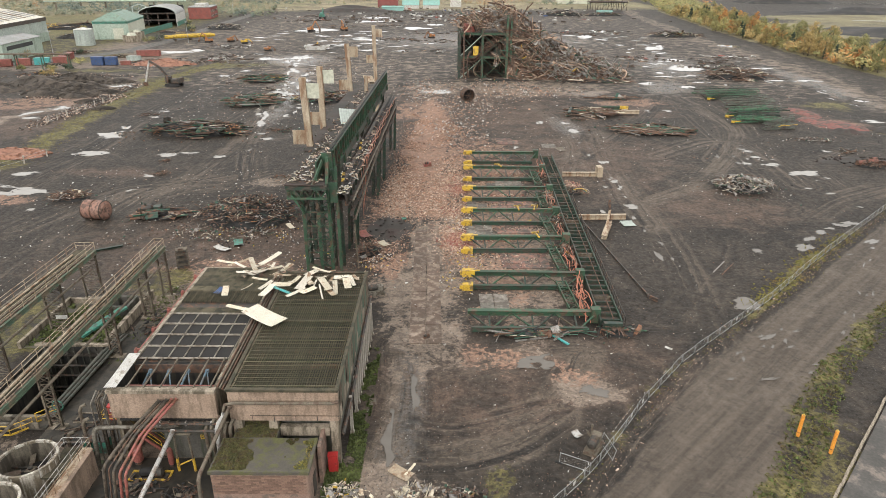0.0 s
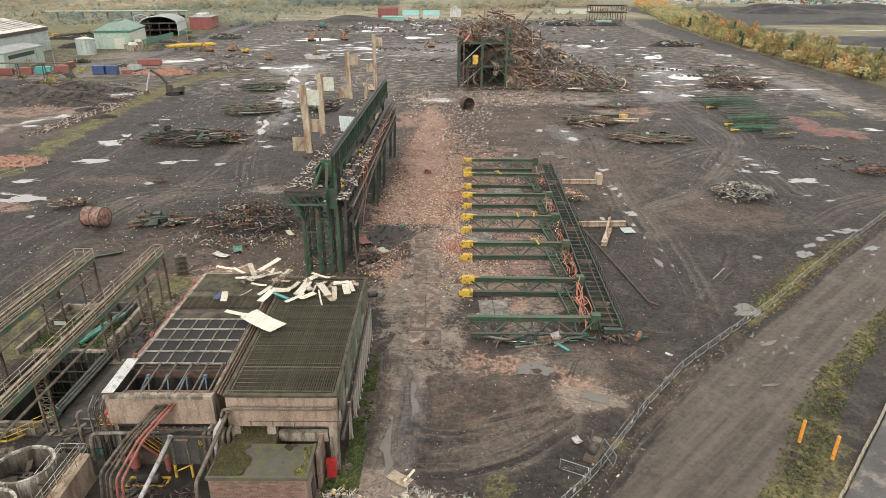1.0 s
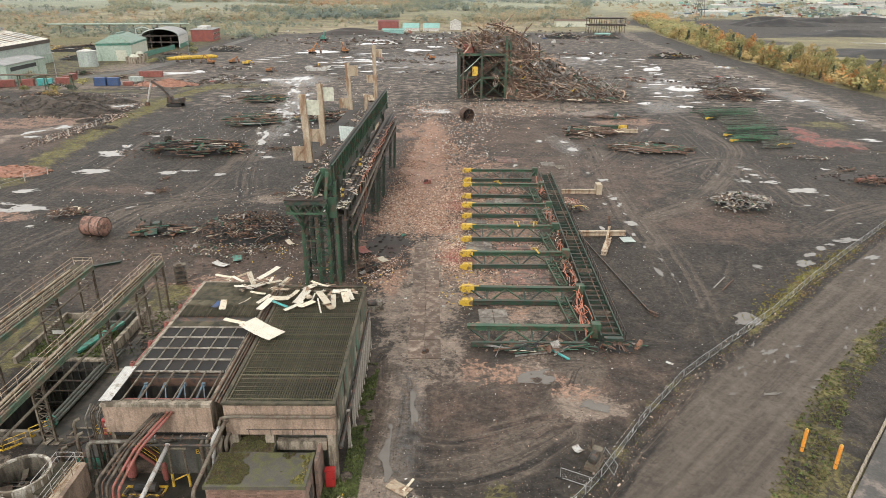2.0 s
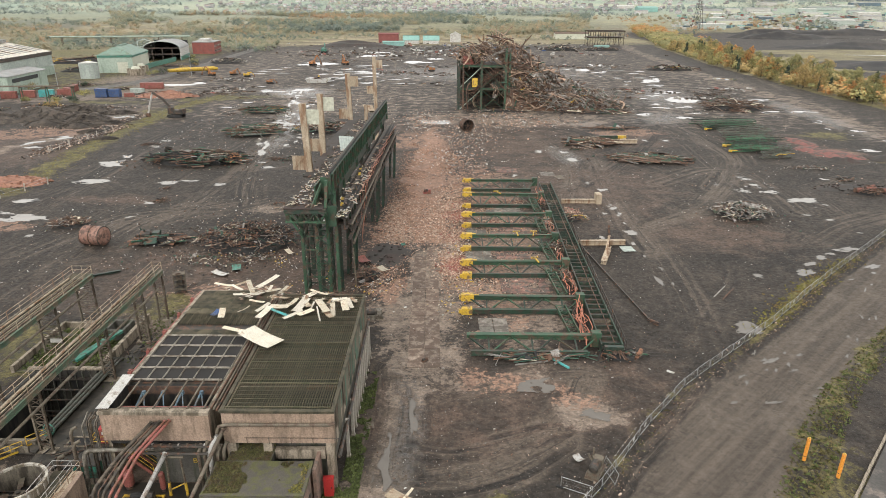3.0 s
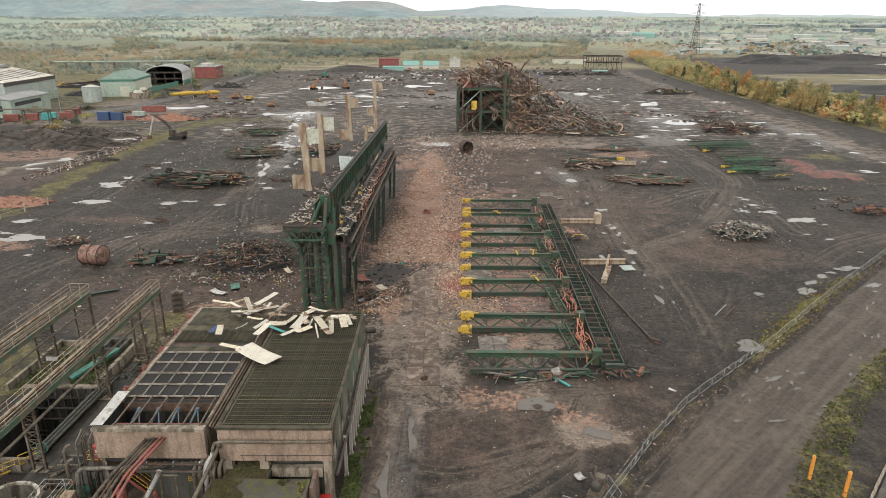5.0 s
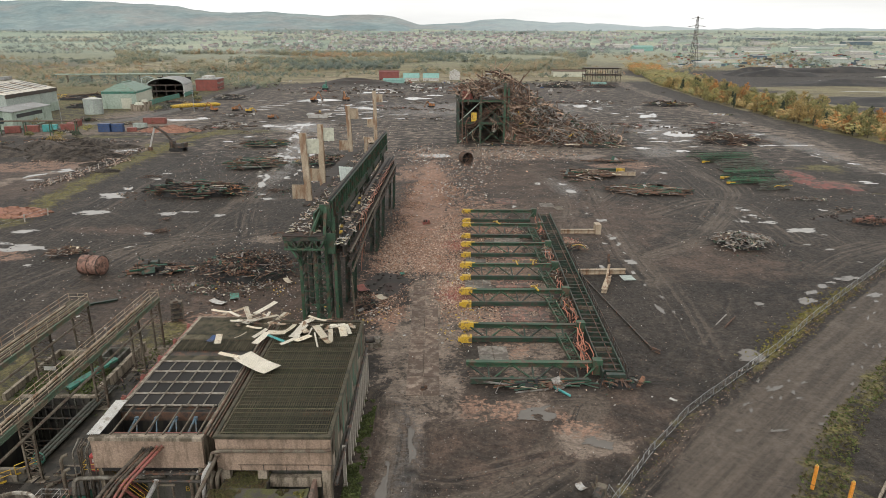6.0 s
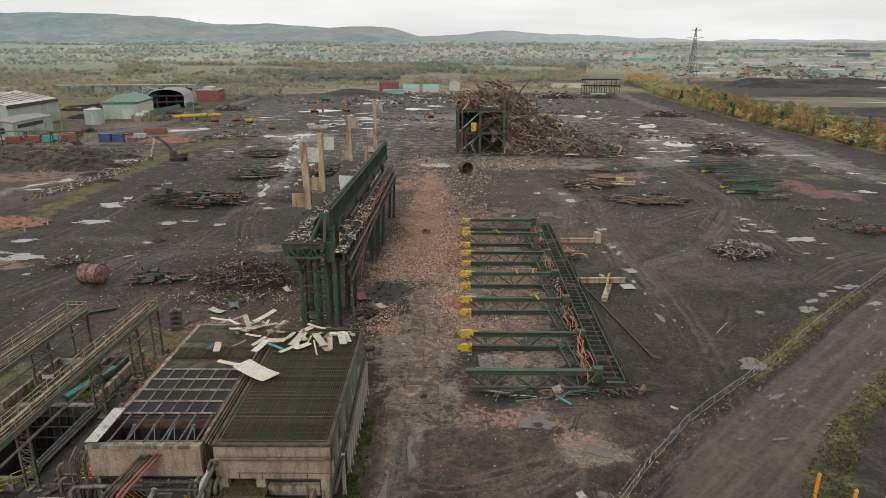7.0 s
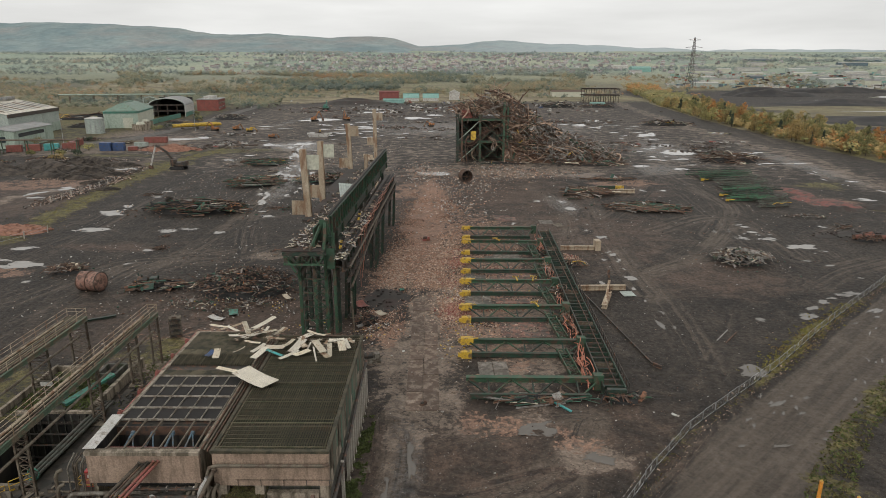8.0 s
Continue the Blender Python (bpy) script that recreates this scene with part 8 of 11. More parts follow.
def scrap_pile(name, label, x, y, rx, ry, h, turn, seed, beams=60, pipes=30, sheets=20, bits=80, weights=(5, 3, 2, 2, 3, 0.2, 0.4, 1), along=None, length=3.0, soil=True):
    """A heap of cut steel: bars, bent pipes, plates and lumps over a low core."""
    rnd = random.Random(seed)
    mb = Mesh()
    wide = 0.85 if along is None and h >= 2.5 else 0.68
    if soil and h > 0.7:
        mb.m = 7
        n, rings = 26, 6
        ring = [[(rx * wide * k / rings * math.cos(6.2832 * j / n), ry * wide * k / rings * math.sin(6.2832 * j / n), heap_height(k / rings, 0, h) * 0.72 * (0.7 + 0.6 * rnd.random()) - 0.02 - (0.1 if k == rings else 0)) for j in range(n)] for k in range(rings + 1)]
        vs = [v for r in ring for v in r]
        mb.add(vs, [(k * n + j, k * n + n + j, k * n + n + (j + 1) % n, k * n + (j + 1) % n) for k in range(rings) for j in range(n)])

    def spot():
        a, d = rnd.uniform(0, 6.2832), math.sqrt(rnd.random()) * 0.98
        d *= 0.9 + 0.35 * noise.noise((math.cos(a) * 1.6 + seed, math.sin(a) * 1.6, 0.5))
        u, v = d * math.cos(a), d * math.sin(a)
        return u * rx, v * ry, heap_height(u, v, h) * rnd.uniform(0.75, 1.05)

    def heading():
        a = rnd.uniform(0, 6.2832) if along is None else radians(along) + (rnd.gauss(0, 0.12) if rnd.random() < 0.7 else rnd.gauss(0, 0.8))
        return Vector((math.cos(a), math.sin(a), rnd.gauss(0, 0.16 if along is None else 0.04)))

    def lay(c, d, l):
        """Keeps both ends above the ground."""
        a, b = c - d * l / 2, c + d * l / 2
        for e in (a, b):
            e.z = max(e.z, 0.06)
        return a, b

    for _ in range(beams):
        mb.m = rnd.choices(range(len(weights)), weights)[0]
        c = Vector(spot()) + Vector((0, 0, 0.12))
        l = length * rnd.uniform(0.5, 1.4)
        a, b = lay(c, heading(), l)
        s = rnd.uniform(0.07, 0.21) * min(1.5, length / 3)
        if rnd.random() < 0.45:
            mb.ibeam(a, b, s, s * 1.3, roll=rnd.uniform(0, 3))
        else:
            mb.beam(a, b, s, s * rnd.uniform(0.25, 0.9), roll=rnd.uniform(0, 3))
    for _ in range(pipes):
        mb.m = rnd.choices(range(len(weights)), weights)[0]
        c = Vector(spot()) + Vector((0, 0, 0.1))
        d, l = heading(), length * rnd.uniform(0.6, 1.5)
        a, b = lay(c, d, l)
        sag = Vector((rnd.gauss(0, 0.2), rnd.gauss(0, 0.2), rnd.gauss(0.12, 0.2))) * l * (0.5 if along is None else 0.12)
        pts = [a.lerp(b, k / 5) + sag * (1 - (2 * k / 5 - 1) ** 2) for k in range(6)]
        for q in pts:
            q.z = max(q.z, 0.05)
        mb.tube(pts, rnd.uniform(0.03, 0.1) * min(1.6, length / 3), 5)
    for _ in range(sheets):
        mb.m = rnd.choices(range(len(weights)), weights)[0]
        c = spot()
        m = pose(c[0], c[1], c[2] + 0.15, rnd.gauss(0, 22), rnd.gauss(0, 22), rnd.uniform(0, 360))
        mb.wavy(m, rnd.uniform(0.5, 1.4) * length * 0.5, rnd.uniform(0.4, 1.0) * length * 0.35, 0.35, 0.06, rnd.uniform(-0.2, 0.3), 0.03)
    for _ in range(bits):
        mb.m = rnd.choices(range(len(weights)), weights)[0]
        u, v = rnd.gauss(0, 0.62) * rx, rnd.gauss(0, 0.62) * ry
        z = heap_height(u / rx, v / ry, h)
        s = rnd.uniform(0.06, 0.24) * (1 if length < 5 else 1.6)
        d = Vector((rnd.gauss(0, 1), rnd.gauss(0, 1), rnd.gauss(0, 0.4))).normalized() * s
        c = Vector((u, v, z + 0.1))
        a, b = lay(c, d, 1.6)
        mb.beam(a, b, s, s * rnd.uniform(0.3, 0.9), roll=rnd.uniform(0, 3))
    return solid(name, mb, SCRAP, label, "scrap heap", x, y, 0, turn, kind="stuff")


BROWN, GREENISH, GREYISH, MIXED = (3, 5, 2, 0.6, 4, 0.1, 0.6, 0.6), (3, 1, 0.6, 7, 1.5, 0.1, 0, 1.5), (2, 1, 8, 1.2, 1, 0, 0.8, 0.6), (5, 3, 2, 2, 3, 0.2, 0.7, 1.6)
scrap_pile("scrap_pile", "long row of cut dark steel sections", -67.5, 173, 14.5, 7.5, 3.6, 3, 1, 260, 60, 34, 220, (3.4, 1.4, 0.8, 5.0, 2.2, 0, 0.1, 5), along=8, length=5.2)
scrap_pile("scrap_pile", "orange steel offcuts on the long row", -56.5, 171.5, 2.4, 4.5, 3.0, 3, 101, 12, 2, 12, 36, (1, 1, 0, 0, 1.5, 0, 0, 1, 4), length=2.2, soil=False)
scrap_pile("scrap_pile", "orange offcuts at the row's other end", -77.5, 171, 1.2, 2, 1.0, 3, 102, 5, 1, 4, 12, (1, 0, 0, 0, 1, 0, 0, 1, 3), length=1.6, soil=False)
scrap_pile("scrap_pile", "orange offcuts on the cut machine", -54.2, 111.2, 0.9, 0.9, 1.8, 3, 103, 6, 1, 5, 12, (0.6, 0, 0, 0, 1, 0, 0, 0.6, 3), length=1.2, soil=False)
scrap_pile("scrap_pile", "stacked dark green steel sections", -63, 216, 10, 11, 2.4, 0, 2, 170, 40, 24, 130, (2, 2, 0.7, 6, 2, 0, 0.3, 2), along=10, length=6)
scrap_pile("scrap_pile", "low stack of green steel sections", -72, 262, 10, 10, 2.0, 0, 3, 100, 30, 12, 60, GREENISH, along=20, length=6)
scrap_pile("scrap_pile", "dark heap of broken steel by the crane runway", -40, 222, 12, 8, 2.5, 0, 4, 90, 40, 20, 80, MIXED, length=5)
scrap_pile("scrap_pile", "burnt brown scrap beside the rusty drum", -72.5, 119, 4.2, 3, 1.6, 0, 5, 45, 25, 18, 70, BROWN, length=2.6)
scrap_pile("scrap_pile", "cut machine remains on dark mud", -51, 109.5, 5.5, 2.6, 1.5, 5, 6, 40, 20, 16, 70, MIXED, along=10, length=3.5)
scrap_pile("scrap_pile", "large mixed heap of light scrap, pipe and sheet", -35.5, 110, 9.5, 8, 3.6, 0, 7, 170, 300, 150, 1100, (6, 1.6, 2.2, 1.2, 2.2, 0.06, 0.7, 5, 0.25), length=2.0)
scrap_pile("scrap_pile", "thin spread of light scrap round the mixed heap", -37, 101.5, 11, 4, 0.5, 0, 8, 30, 40, 40, 300, (3, 2, 4, 1.6, 1.4, 0.2, 1.4, 1), length=1.3)
scrap_pile("scrap_pile", "brown beams and green sections by the wet track", 46.0, 200, 8, 6, 2.0, 0, 9, 90, 60, 10, 90, (2.4, 6, 1, 1.2, 3, 0.0, 0.8, 1), along=-12, length=6)
scrap_pile("scrap_pile", "sprawl of brown pipe and conduit on dark ground", 58, 178, 11, 6.5, 1.5, 0, 10, 110, 90, 6, 90, (2.4, 4.5, 1, 4, 4, 0.1, 0.2, 0.8), along=-14, length=6)
M_STACKGREEN = surf("washed_green_steel_paint", (0.038, 0.1, 0.056), (0.075, 0.17, 0.1), 0.5, 0.6, 0, (0.08, 0.06, 0.045), 0.35, 7, each=0.4)


def column_stack(x, y, n, length, depth, turn, seed, label, ends=1, paint=None):
    """Laced columns dropped across one another in a low jumble, a few with yellow ends."""
    rnd = random.Random(seed)
    t = thing("column_stack", label, "steel stack", x, y, 0, turn, "stacked green columns")
    for k in range(n):
        yy = (k + 0.5) / n * depth - depth / 2 + rnd.uniform(-0.6, 0.6)
        l = length * rnd.uniform(0.5, 0.98)
        x0 = -length / 2 + (length - l) * rnd.random()
        z, lean = 0.3 + 0.55 * (k % 4), rnd.gauss(0, 0.09) * l
        gap, rise_end = rnd.uniform(0.35, 0.65), rnd.uniform(-0.1, 0.9)
        coat = paint or rnd.choice((M_STACKGREEN, M_STACKGREEN, M_DARKGREEN, M_STACKGREY))

        def at(u, d, up):
            return (x0 + u * l, yy + d + lean * u, z + up + rise_end * u)

        for d in (-gap, gap):
            part("chord", Mesh().ibeam(at(0, d, 0), at(1, d, 0), 0.2, 0.26), coat, t)
        part("top_chord", Mesh().beam(at(0.03, 0, 0.8), at(0.97, 0, 0.8), 0.13, 0.15), coat, t)
        m = max(3, int(l / 1.7))
        lace = Mesh()
        for q in range(m):
            e = -1 if q % 2 else 1
            lace.beam(at(q / m, -gap * e, 0.05), at((q + 1) / m, gap * e, 0.05), 0.1, 0.1)
            lace.beam(at(q / m, gap, 0.0), at((q + 0.5) / m, 0, 0.8), 0.09, 0.09)
            lace.beam(at((q + 0.5) / m, 0, 0.8), at((q + 1) / m, -gap, 0.0), 0.09, 0.09)
        part("lacing", lace, coat, t)["kind"] = "stuff"
        if k < ends:
            part("bearing_end", Mesh().box(x0 - 0.8, yy - 0.4, z - 0.2, x0 + 0.3, yy + 0.4, z + 0.45).beam((x0, yy - 0.3, z + 0.2), (x0 + 1.7, yy - 0.1, z + 0.3), 0.22, 0.3).beam((x0, yy + 0.3, z + 0.2), (x0 + 1.3, yy + 0.5, z + 0.2), 0.2, 0.26), M_YELLOW, t, "yellow painted end")
    for k in range(3):
        u = length * (k - 1) * 0.36
        part("packer", Mesh().beam((u, -depth / 2, 0.1), (u + 0.5, depth / 2, 0.1), 0.3, 0.2), M_DARKSTEEL, t)


M_STACKGREY = surf("rubbed_green_grey_steel", (0.075, 0.09, 0.072), (0.15, 0.168, 0.138), 0.6, 0.65, 0, (0.09, 0.06, 0.045), 0.4, 7, each=0.3)
for i, (x, y, n, l, d, ends, turn) in enumerate(((100.5, 230, 13, 23, 13, 1, -2), (99, 211.5, 9, 20, 8, 0, 3), (96.5, 199.5, 8, 20, 7, 1, 2), (92.5, 190, 6, 15, 5, 1, -4))):
    column_stack(x, y, n, l, d, turn, 20 + i, "jumbled stack of green laced columns" + (" with a yellow end" if ends else ""), ends, M_STACKGREY if i == 1 else None)
column_stack(95.2, 181.8, 4, 11, 3, 9, 24, "low stack of grey-green sections with a yellow edge", 0, M_STACKGREY)
M_REDDUST = surf("spilled_red_dust", (0.15, 0.06, 0.05), (0.25, 0.1, 0.083), 0.25, 0.95, 0, (0.075, 0.056, 0.046), 0.5, 4)
beam = thing("yellow_bar", "bent yellow bar along the low green stack", "steel bar", 94.4, 180.0, 0.6, 12)
part("bar", Mesh().tube([(0, 0, 0.4), (1.6, 0.9, 0.6), (3.2, 0.3, 0.5), (4.8, 1.1, 0.6), (6.5, 0.8, 0.5)], 0.12, 6), M_YELLOW, beam)
scrap_pile("scrap_pile", "tangled heap of rusty brown rods", 122, 275, 15, 10, 3.2, 0, 11, 110, 60, 10, 80, BROWN, length=7)
scrap_pile("scrap_pile", "rounded heap of grey cut plate and pipe", 62.5, 128, 7.2, 6.0, 2.2, 0, 12, 190, 80, 130, 320, GREYISH, length=2.2)
scrap_pile("scrap_pile", "row of rusty cylinders and lumps", 99, 144.5, 5, 3, 1.2, 0, 13, 20, 6, 8, 40, (2, 2, 0.5, 0.2, 6, 0, 0, 1), length=2.4)
scrap_pile("scrap_pile", "thin grey scrap scatter on dark ground", 97.5, 168.5, 6, 2.4, 0.5, 0, 14, 30, 10, 20, 70, GREYISH, length=1.6)
scrap_pile("scrap_pile", "low dark scrap row far out on the yard", 151, 446, 20, 8, 3, 0, 15, 70, 30, 12, 60, MIXED, length=8)
scrap_pile("scrap_pile", "flat beams lying by the wet track", 60, 226, 9, 3, 0.7, 0, 16, 24, 6, 4, 16, BROWN, along=5, length=6)
scrap_pile("scrap_pile", "pale insulation and wire dumped near the road", -8.4, 42.3, 1.9, 1.3, 0.7, 0, 17, 14, 30, 14, 60, (0.6, 0.6, 4, 0.1, 0.3, 0.8, 4, 0.4), length=1.2)
scrap_pile("scrap_pile", "pale torn sheets and wire on the near mud", -2.2, 42.6, 2.0, 1.0, 0.5, 0, 18, 6, 16, 22, 60, (0.4, 0.4, 4, 0.1, 0.3, 0.1, 5, 0.3), length=1.3)
scrap_pile("scrap_pile", "small scrap and timber scattered near the track", 1.6, 42.4, 2.2, 0.8, 0.35, 0, 19, 12, 12, 8, 50, MIXED, length=1.3)
scrap_pile("scrap_pile", "crushed green and grey scrap under a fallen column", 11.5, 69.6, 6.5, 1.3, 0.6, 2, 24, 34, 30, 6, 60, (2, 0.6, 2.5, 5, 0.6, 0, 0.4, 1), along=4, length=3.4)
scrap_pile("scrap_pile", "dark scrap around the end of the fallen girder", 22.3, 69.4, 2.8, 1.3, 0.8, 0, 25, 16, 10, 4, 30, (4, 2, 0.5, 3, 2, 0.2, 0.1, 1), length=2.2)
for i, (x, y, rx, ry) in enumerate(((20.8, 107, 1.6, 3), (20.5, 121, 1.6, 3), (22.5, 134, 2.6, 6), (19.6, 94, 1.4, 3), (26, 124, 3, 2))):
    scrap_pile("scrap_pile", "twisted rusty brackets caught between fallen steelwork", x, y, rx, ry, 1.0, 0, 60 + i, 26, 22, 6, 30, (3, 4, 0.8, 2, 4, 0.1, 0.2, 1), length=2.4)

def scrap_tower():
    t = thing("steel_tower", "green braced steel frame tower half buried in scrap", "steel frame", 6.2, 268.5, 0)
    W, D, H = 19.0, 16.0, 19.5
    for x in (0, 9.2, W):
        for y in (0, D):
            part("column", Mesh().ibeam((x, y, 0), (x, y, H + (5 if x == W else 0)), 0.9, 1.1), M_GREEN if x else M_DARKGREEN, t)
    part("column", Mesh().ibeam((1.8, 0, 0), (1.8, 0, H - 2), 0.6, 0.7), M_RUST, t)
    part("column", Mesh().ibeam((W + 1.6, 0.5, 0), (W + 1.6, 0.5, H + 4), 0.7, 0.8), M_GREEN, t)
    for z in (8.4, 17.4):
        for y in (0, D):
            part("floor_beam", Mesh().ibeam((0, y, z), (W, y, z), 0.5, 0.9), M_GREEN, t)
        for x in (0, 9.2, W):
            part("floor_beam", Mesh().ibeam((x, 0, z), (x, D, z), 0.5, 0.9), M_DARKGREEN, t)
        part("floor_plate", Mesh().box(0.5, 0.6, z + 0.45, W - 0.5, D - 0.5, z + 0.6), M_DARKSTEEL, t)
    for z0, z1 in ((0.2, 8.0), (8.9, 17.0)):
        for x0, x1 in ((0.3, 9.0), (9.5, W - 0.3)):
            part("brace", Mesh().beam((x0, -0.1, z0), (x1, -0.1, z1), 0.45, 0.25), M_SHEETGREEN if x0 < 1 else M_GREEN, t)
            part("brace", Mesh().beam((x0, 0.12, z1), (x1, 0.12, z0), 0.45, 0.25), M_GREEN, t)
    part("yellow_panel", Mesh().box(5.4, -0.5, 9.2, 7.6, 0.0, 12.8), M_YELLOW, t, "faded yellow guard panel")
    # dark sheets added behind the open frame to stand for interior shade
    part("dark_backing", Mesh().box(0.6, D - 1.6, 0, W - 0.6, D - 1.2, H - 1.5), M_DARKSTEEL, t, "dark sheet added behind the frame for interior shade")
    part("side_backing", Mesh().box(0.5, 2, 6.9, 0.8, D - 2, H - 2), M_DARKSTEEL, t)
    part("top_tank", Mesh().tube([(4, 3, 18.0), (4, 3, 21.2)], 2.4, 18), M_DULLRED, t, "dull red tank on the upper floor")
    for x in (2, 6, 14):
        part("machine", Mesh().box(x, 2, 9.0, x + 3, 5, 11.2).box(x + 0.6, 2.4, 11.2, x + 2, 4, 12.2), M_DARKGREEN, t)


scrap_tower()


def scrap_mountain():
    """The collapsed plant: bent pipes and beams sliding from the tower's top to the yard."""
    rnd = random.Random(99)
    mats = [M_HEAPBROWN, M_SCRAP, M_SCRAPGREY, M_RUST, M_SCRAPGREEN, M_YELLOW]

    def top(x):
        return float(np.interp(x, [0, 2, 8, 13, 15, 18, 22, 28, 33, 38, 45, 51, 57, 62, 66, 70], [20, 24, 23.5, 27, 30, 28, 25, 21.5, 18, 14.2, 11, 8.6, 6.4, 4.4, 2.6, 0.4]))

    core = Mesh()
    nx, ny = 36, 14
    for j in range(ny + 1):
        for i in range(nx + 1):
            x = 19.5 + 50 * i / nx
            v = 2 * j / ny - 1
            z = top(x) * 0.8 * (1 - abs(v) ** 1.6) * (0.8 + 0.3 * noise.noise((x * 0.3, v * 3, 1))) - 0.3
            core.v.append((x, 9 + v * (13 - 0.06 * x), max(z, -0.3)))
    core.f = [(j * (nx + 1) + i, j * (nx + 1) + i + 1, (j + 1) * (nx + 1) + i + 1, (j + 1) * (nx + 1) + i) for j in range(ny) for i in range(nx)]
    core.k = [0] * len(core.f)
    t = thing("collapsed_plant", "towering heap of bent brown pipes and collapsed steelwork", "scrap heap", 6.2, 268.5, 0)
    part("heap_core", core, M_SCRAP, t)
    mb = Mesh()
    for k in range(1550):
        if k < 380:
            x, y = rnd.uniform(0, 21), rnd.uniform(-0.5, 15)
            z = rnd.uniform(1, 16) if rnd.random() < 0.22 else rnd.uniform(18.5, top(x) + 0.3)
        else:
            x = 20 + 49 * rnd.random() ** 1.1
            v = rnd.uniform(-1, 0.85) if rnd.random() < 0.8 else rnd.uniform(-1.05, -0.5)
            y = 9 + v * (13 - 0.06 * x)
            z = top(x) * max(0.02, 1 - abs(v) ** 1.7) * rnd.uniform(0.75, 1.06) + 0.2
        tint = noise.noise((x * 0.13, y * 0.16, z * 0.13))
        grey = 0.12 + 0.9 * step(np.array(float(x)), 30, 40)
        mb.m = rnd.choices(range(6), (max(1.2, 7 + 9 * tint) * (1.4 - grey), 2.4, 9 * grey, max(0.6, 3.4 - 9 * tint), 1.6, 0.04))[0]
        l = rnd.uniform(3, 11)
        down = Vector((rnd.gauss(0.5, 0.7), rnd.gauss(-0.15, 0.6), rnd.gauss(-0.35, 0.4))).normalized()
        c = Vector((x, y, z))
        a, b = c - down * l / 2, c + down * l / 2
        if x < 20:
            a.z, b.z = min(a.z, top(x) + 2.5), min(b.z, top(x) + 2.5)
        a.z, b.z = max(a.z, 0.1), max(b.z, 0.1)
        if rnd.random() < 0.6:
            sag = Vector((rnd.gauss(0, 1), rnd.gauss(-0.3, 0.8), rnd.gauss(0.1, 0.9))) * l * 0.11
            pts = [a.lerp(b, q / 6) + sag * (1 - (2 * q / 6 - 1) ** 2) for q in range(7)]
            for q in pts:
                q.z = max(q.z, 0.08)
            mb.tube(pts, rnd.uniform(0.06, 0.15) if rnd.random() < 0.85 else rnd.uniform(0.18, 0.34), 6)
        elif rnd.random() < 0.7:
            mb.beam(a, b, *((rnd.uniform(0.08, 0.36), rnd.uniform(0.05, 0.22)) if rnd.random() < 0.75 else (rnd.uniform(0.35, 0.6), rnd.uniform(0.2, 0.35))), roll=rnd.uniform(0, 3))
        else:
            mb.wavy(Matrix.Translation(c) @ pose(0, 0, 0, rnd.gauss(0, 40), rnd.gauss(20, 40), rnd.uniform(0, 360)), rnd.uniform(1, 3.2), rnd.uniform(0.6, 1.8), 0.4, 0.08, rnd.uniform(-0.3, 0.4), 0.03)
    # bundles of long bent pipe sliding down the slope
    for _ in range(26):
        x0, v = rnd.uniform(6, 56), rnd.uniform(-0.95, 0.1)
        y0 = 9 + v * (13 - 0.06 * x0)
        slope = radians(rnd.gauss(-25, 45))
        mat = rnd.choice((0, 0, 3, 2, 0, 1))
        z0 = top(x0) * max(0.1, 1 - abs(v) ** 1.7)
        reach, bow = rnd.uniform(2.0, 6.5), rnd.uniform(-2.2, 2.2)
        for _ in range(rnd.randint(3, 7)):
            c = Vector((x0 + rnd.gauss(0, 0.8), y0 + rnd.gauss(-0.6, 0.5), z0 + rnd.gauss(0, 0.5)))
            d = Vector((math.cos(slope), rnd.gauss(-0.1, 0.2), math.sin(slope))) * reach
            side = Vector((-math.sin(slope), -0.4, math.cos(slope))) * bow
            mb.m = mat if rnd.random() < 0.75 else rnd.randrange(4)
            pts = [c + d * (q / 4 - 1) + side * (1 - (q / 4 - 1) ** 2) for q in range(9)]
            for q in pts:
                q.z = min(max(q.z, 0.1), top(q.x) + 1.0)
            mb.tube(pts, rnd.uniform(0.06, 0.17), 6)
    # crumpled pale sheet and ducting across the middle of the slope
    for _ in range(230):
        x = rnd.gauss(39, 6.5)
        v = rnd.uniform(-0.95, 0.2)
        c = Vector((x, 9 + v * (13 - 0.06 * x), top(x) * max(0.03, 1 - abs(v) ** 1.7) + rnd.uniform(0.3, 1.3)))
        mb.m = 2 if rnd.random() < 0.8 else 0
        mb.wavy(Matrix.Translation(c) @ pose(0, 0, 0, rnd.gauss(0, 35), rnd.gauss(25, 35), rnd.uniform(0, 360)), rnd.uniform(1, 3.6), rnd.uniform(0.4, 1.5), 0.4, 0.1, rnd.uniform(-0.4, 0.5), 0.04)
    # long spars standing out of the top
    for _ in range(26):
        x, y = rnd.uniform(2, 34), rnd.uniform(1, 12)
        a = Vector((x, y, top(x) - 3))
        b = a + Vector((rnd.gauss(0, 2.6), rnd.gauss(-0.5, 1.5), rnd.uniform(3, 7.5)))
        mb.m = rnd.choice((0, 1, 3, 0))
        mb.beam(a, b, rnd.uniform(0.15, 0.4), rnd.uniform(0.12, 0.3), roll=rnd.uniform(0, 3))
    o = part("bent_steel", mb, mats, t, "bent brown pipes, beams and sheets")
    o["kind"] = "stuff"


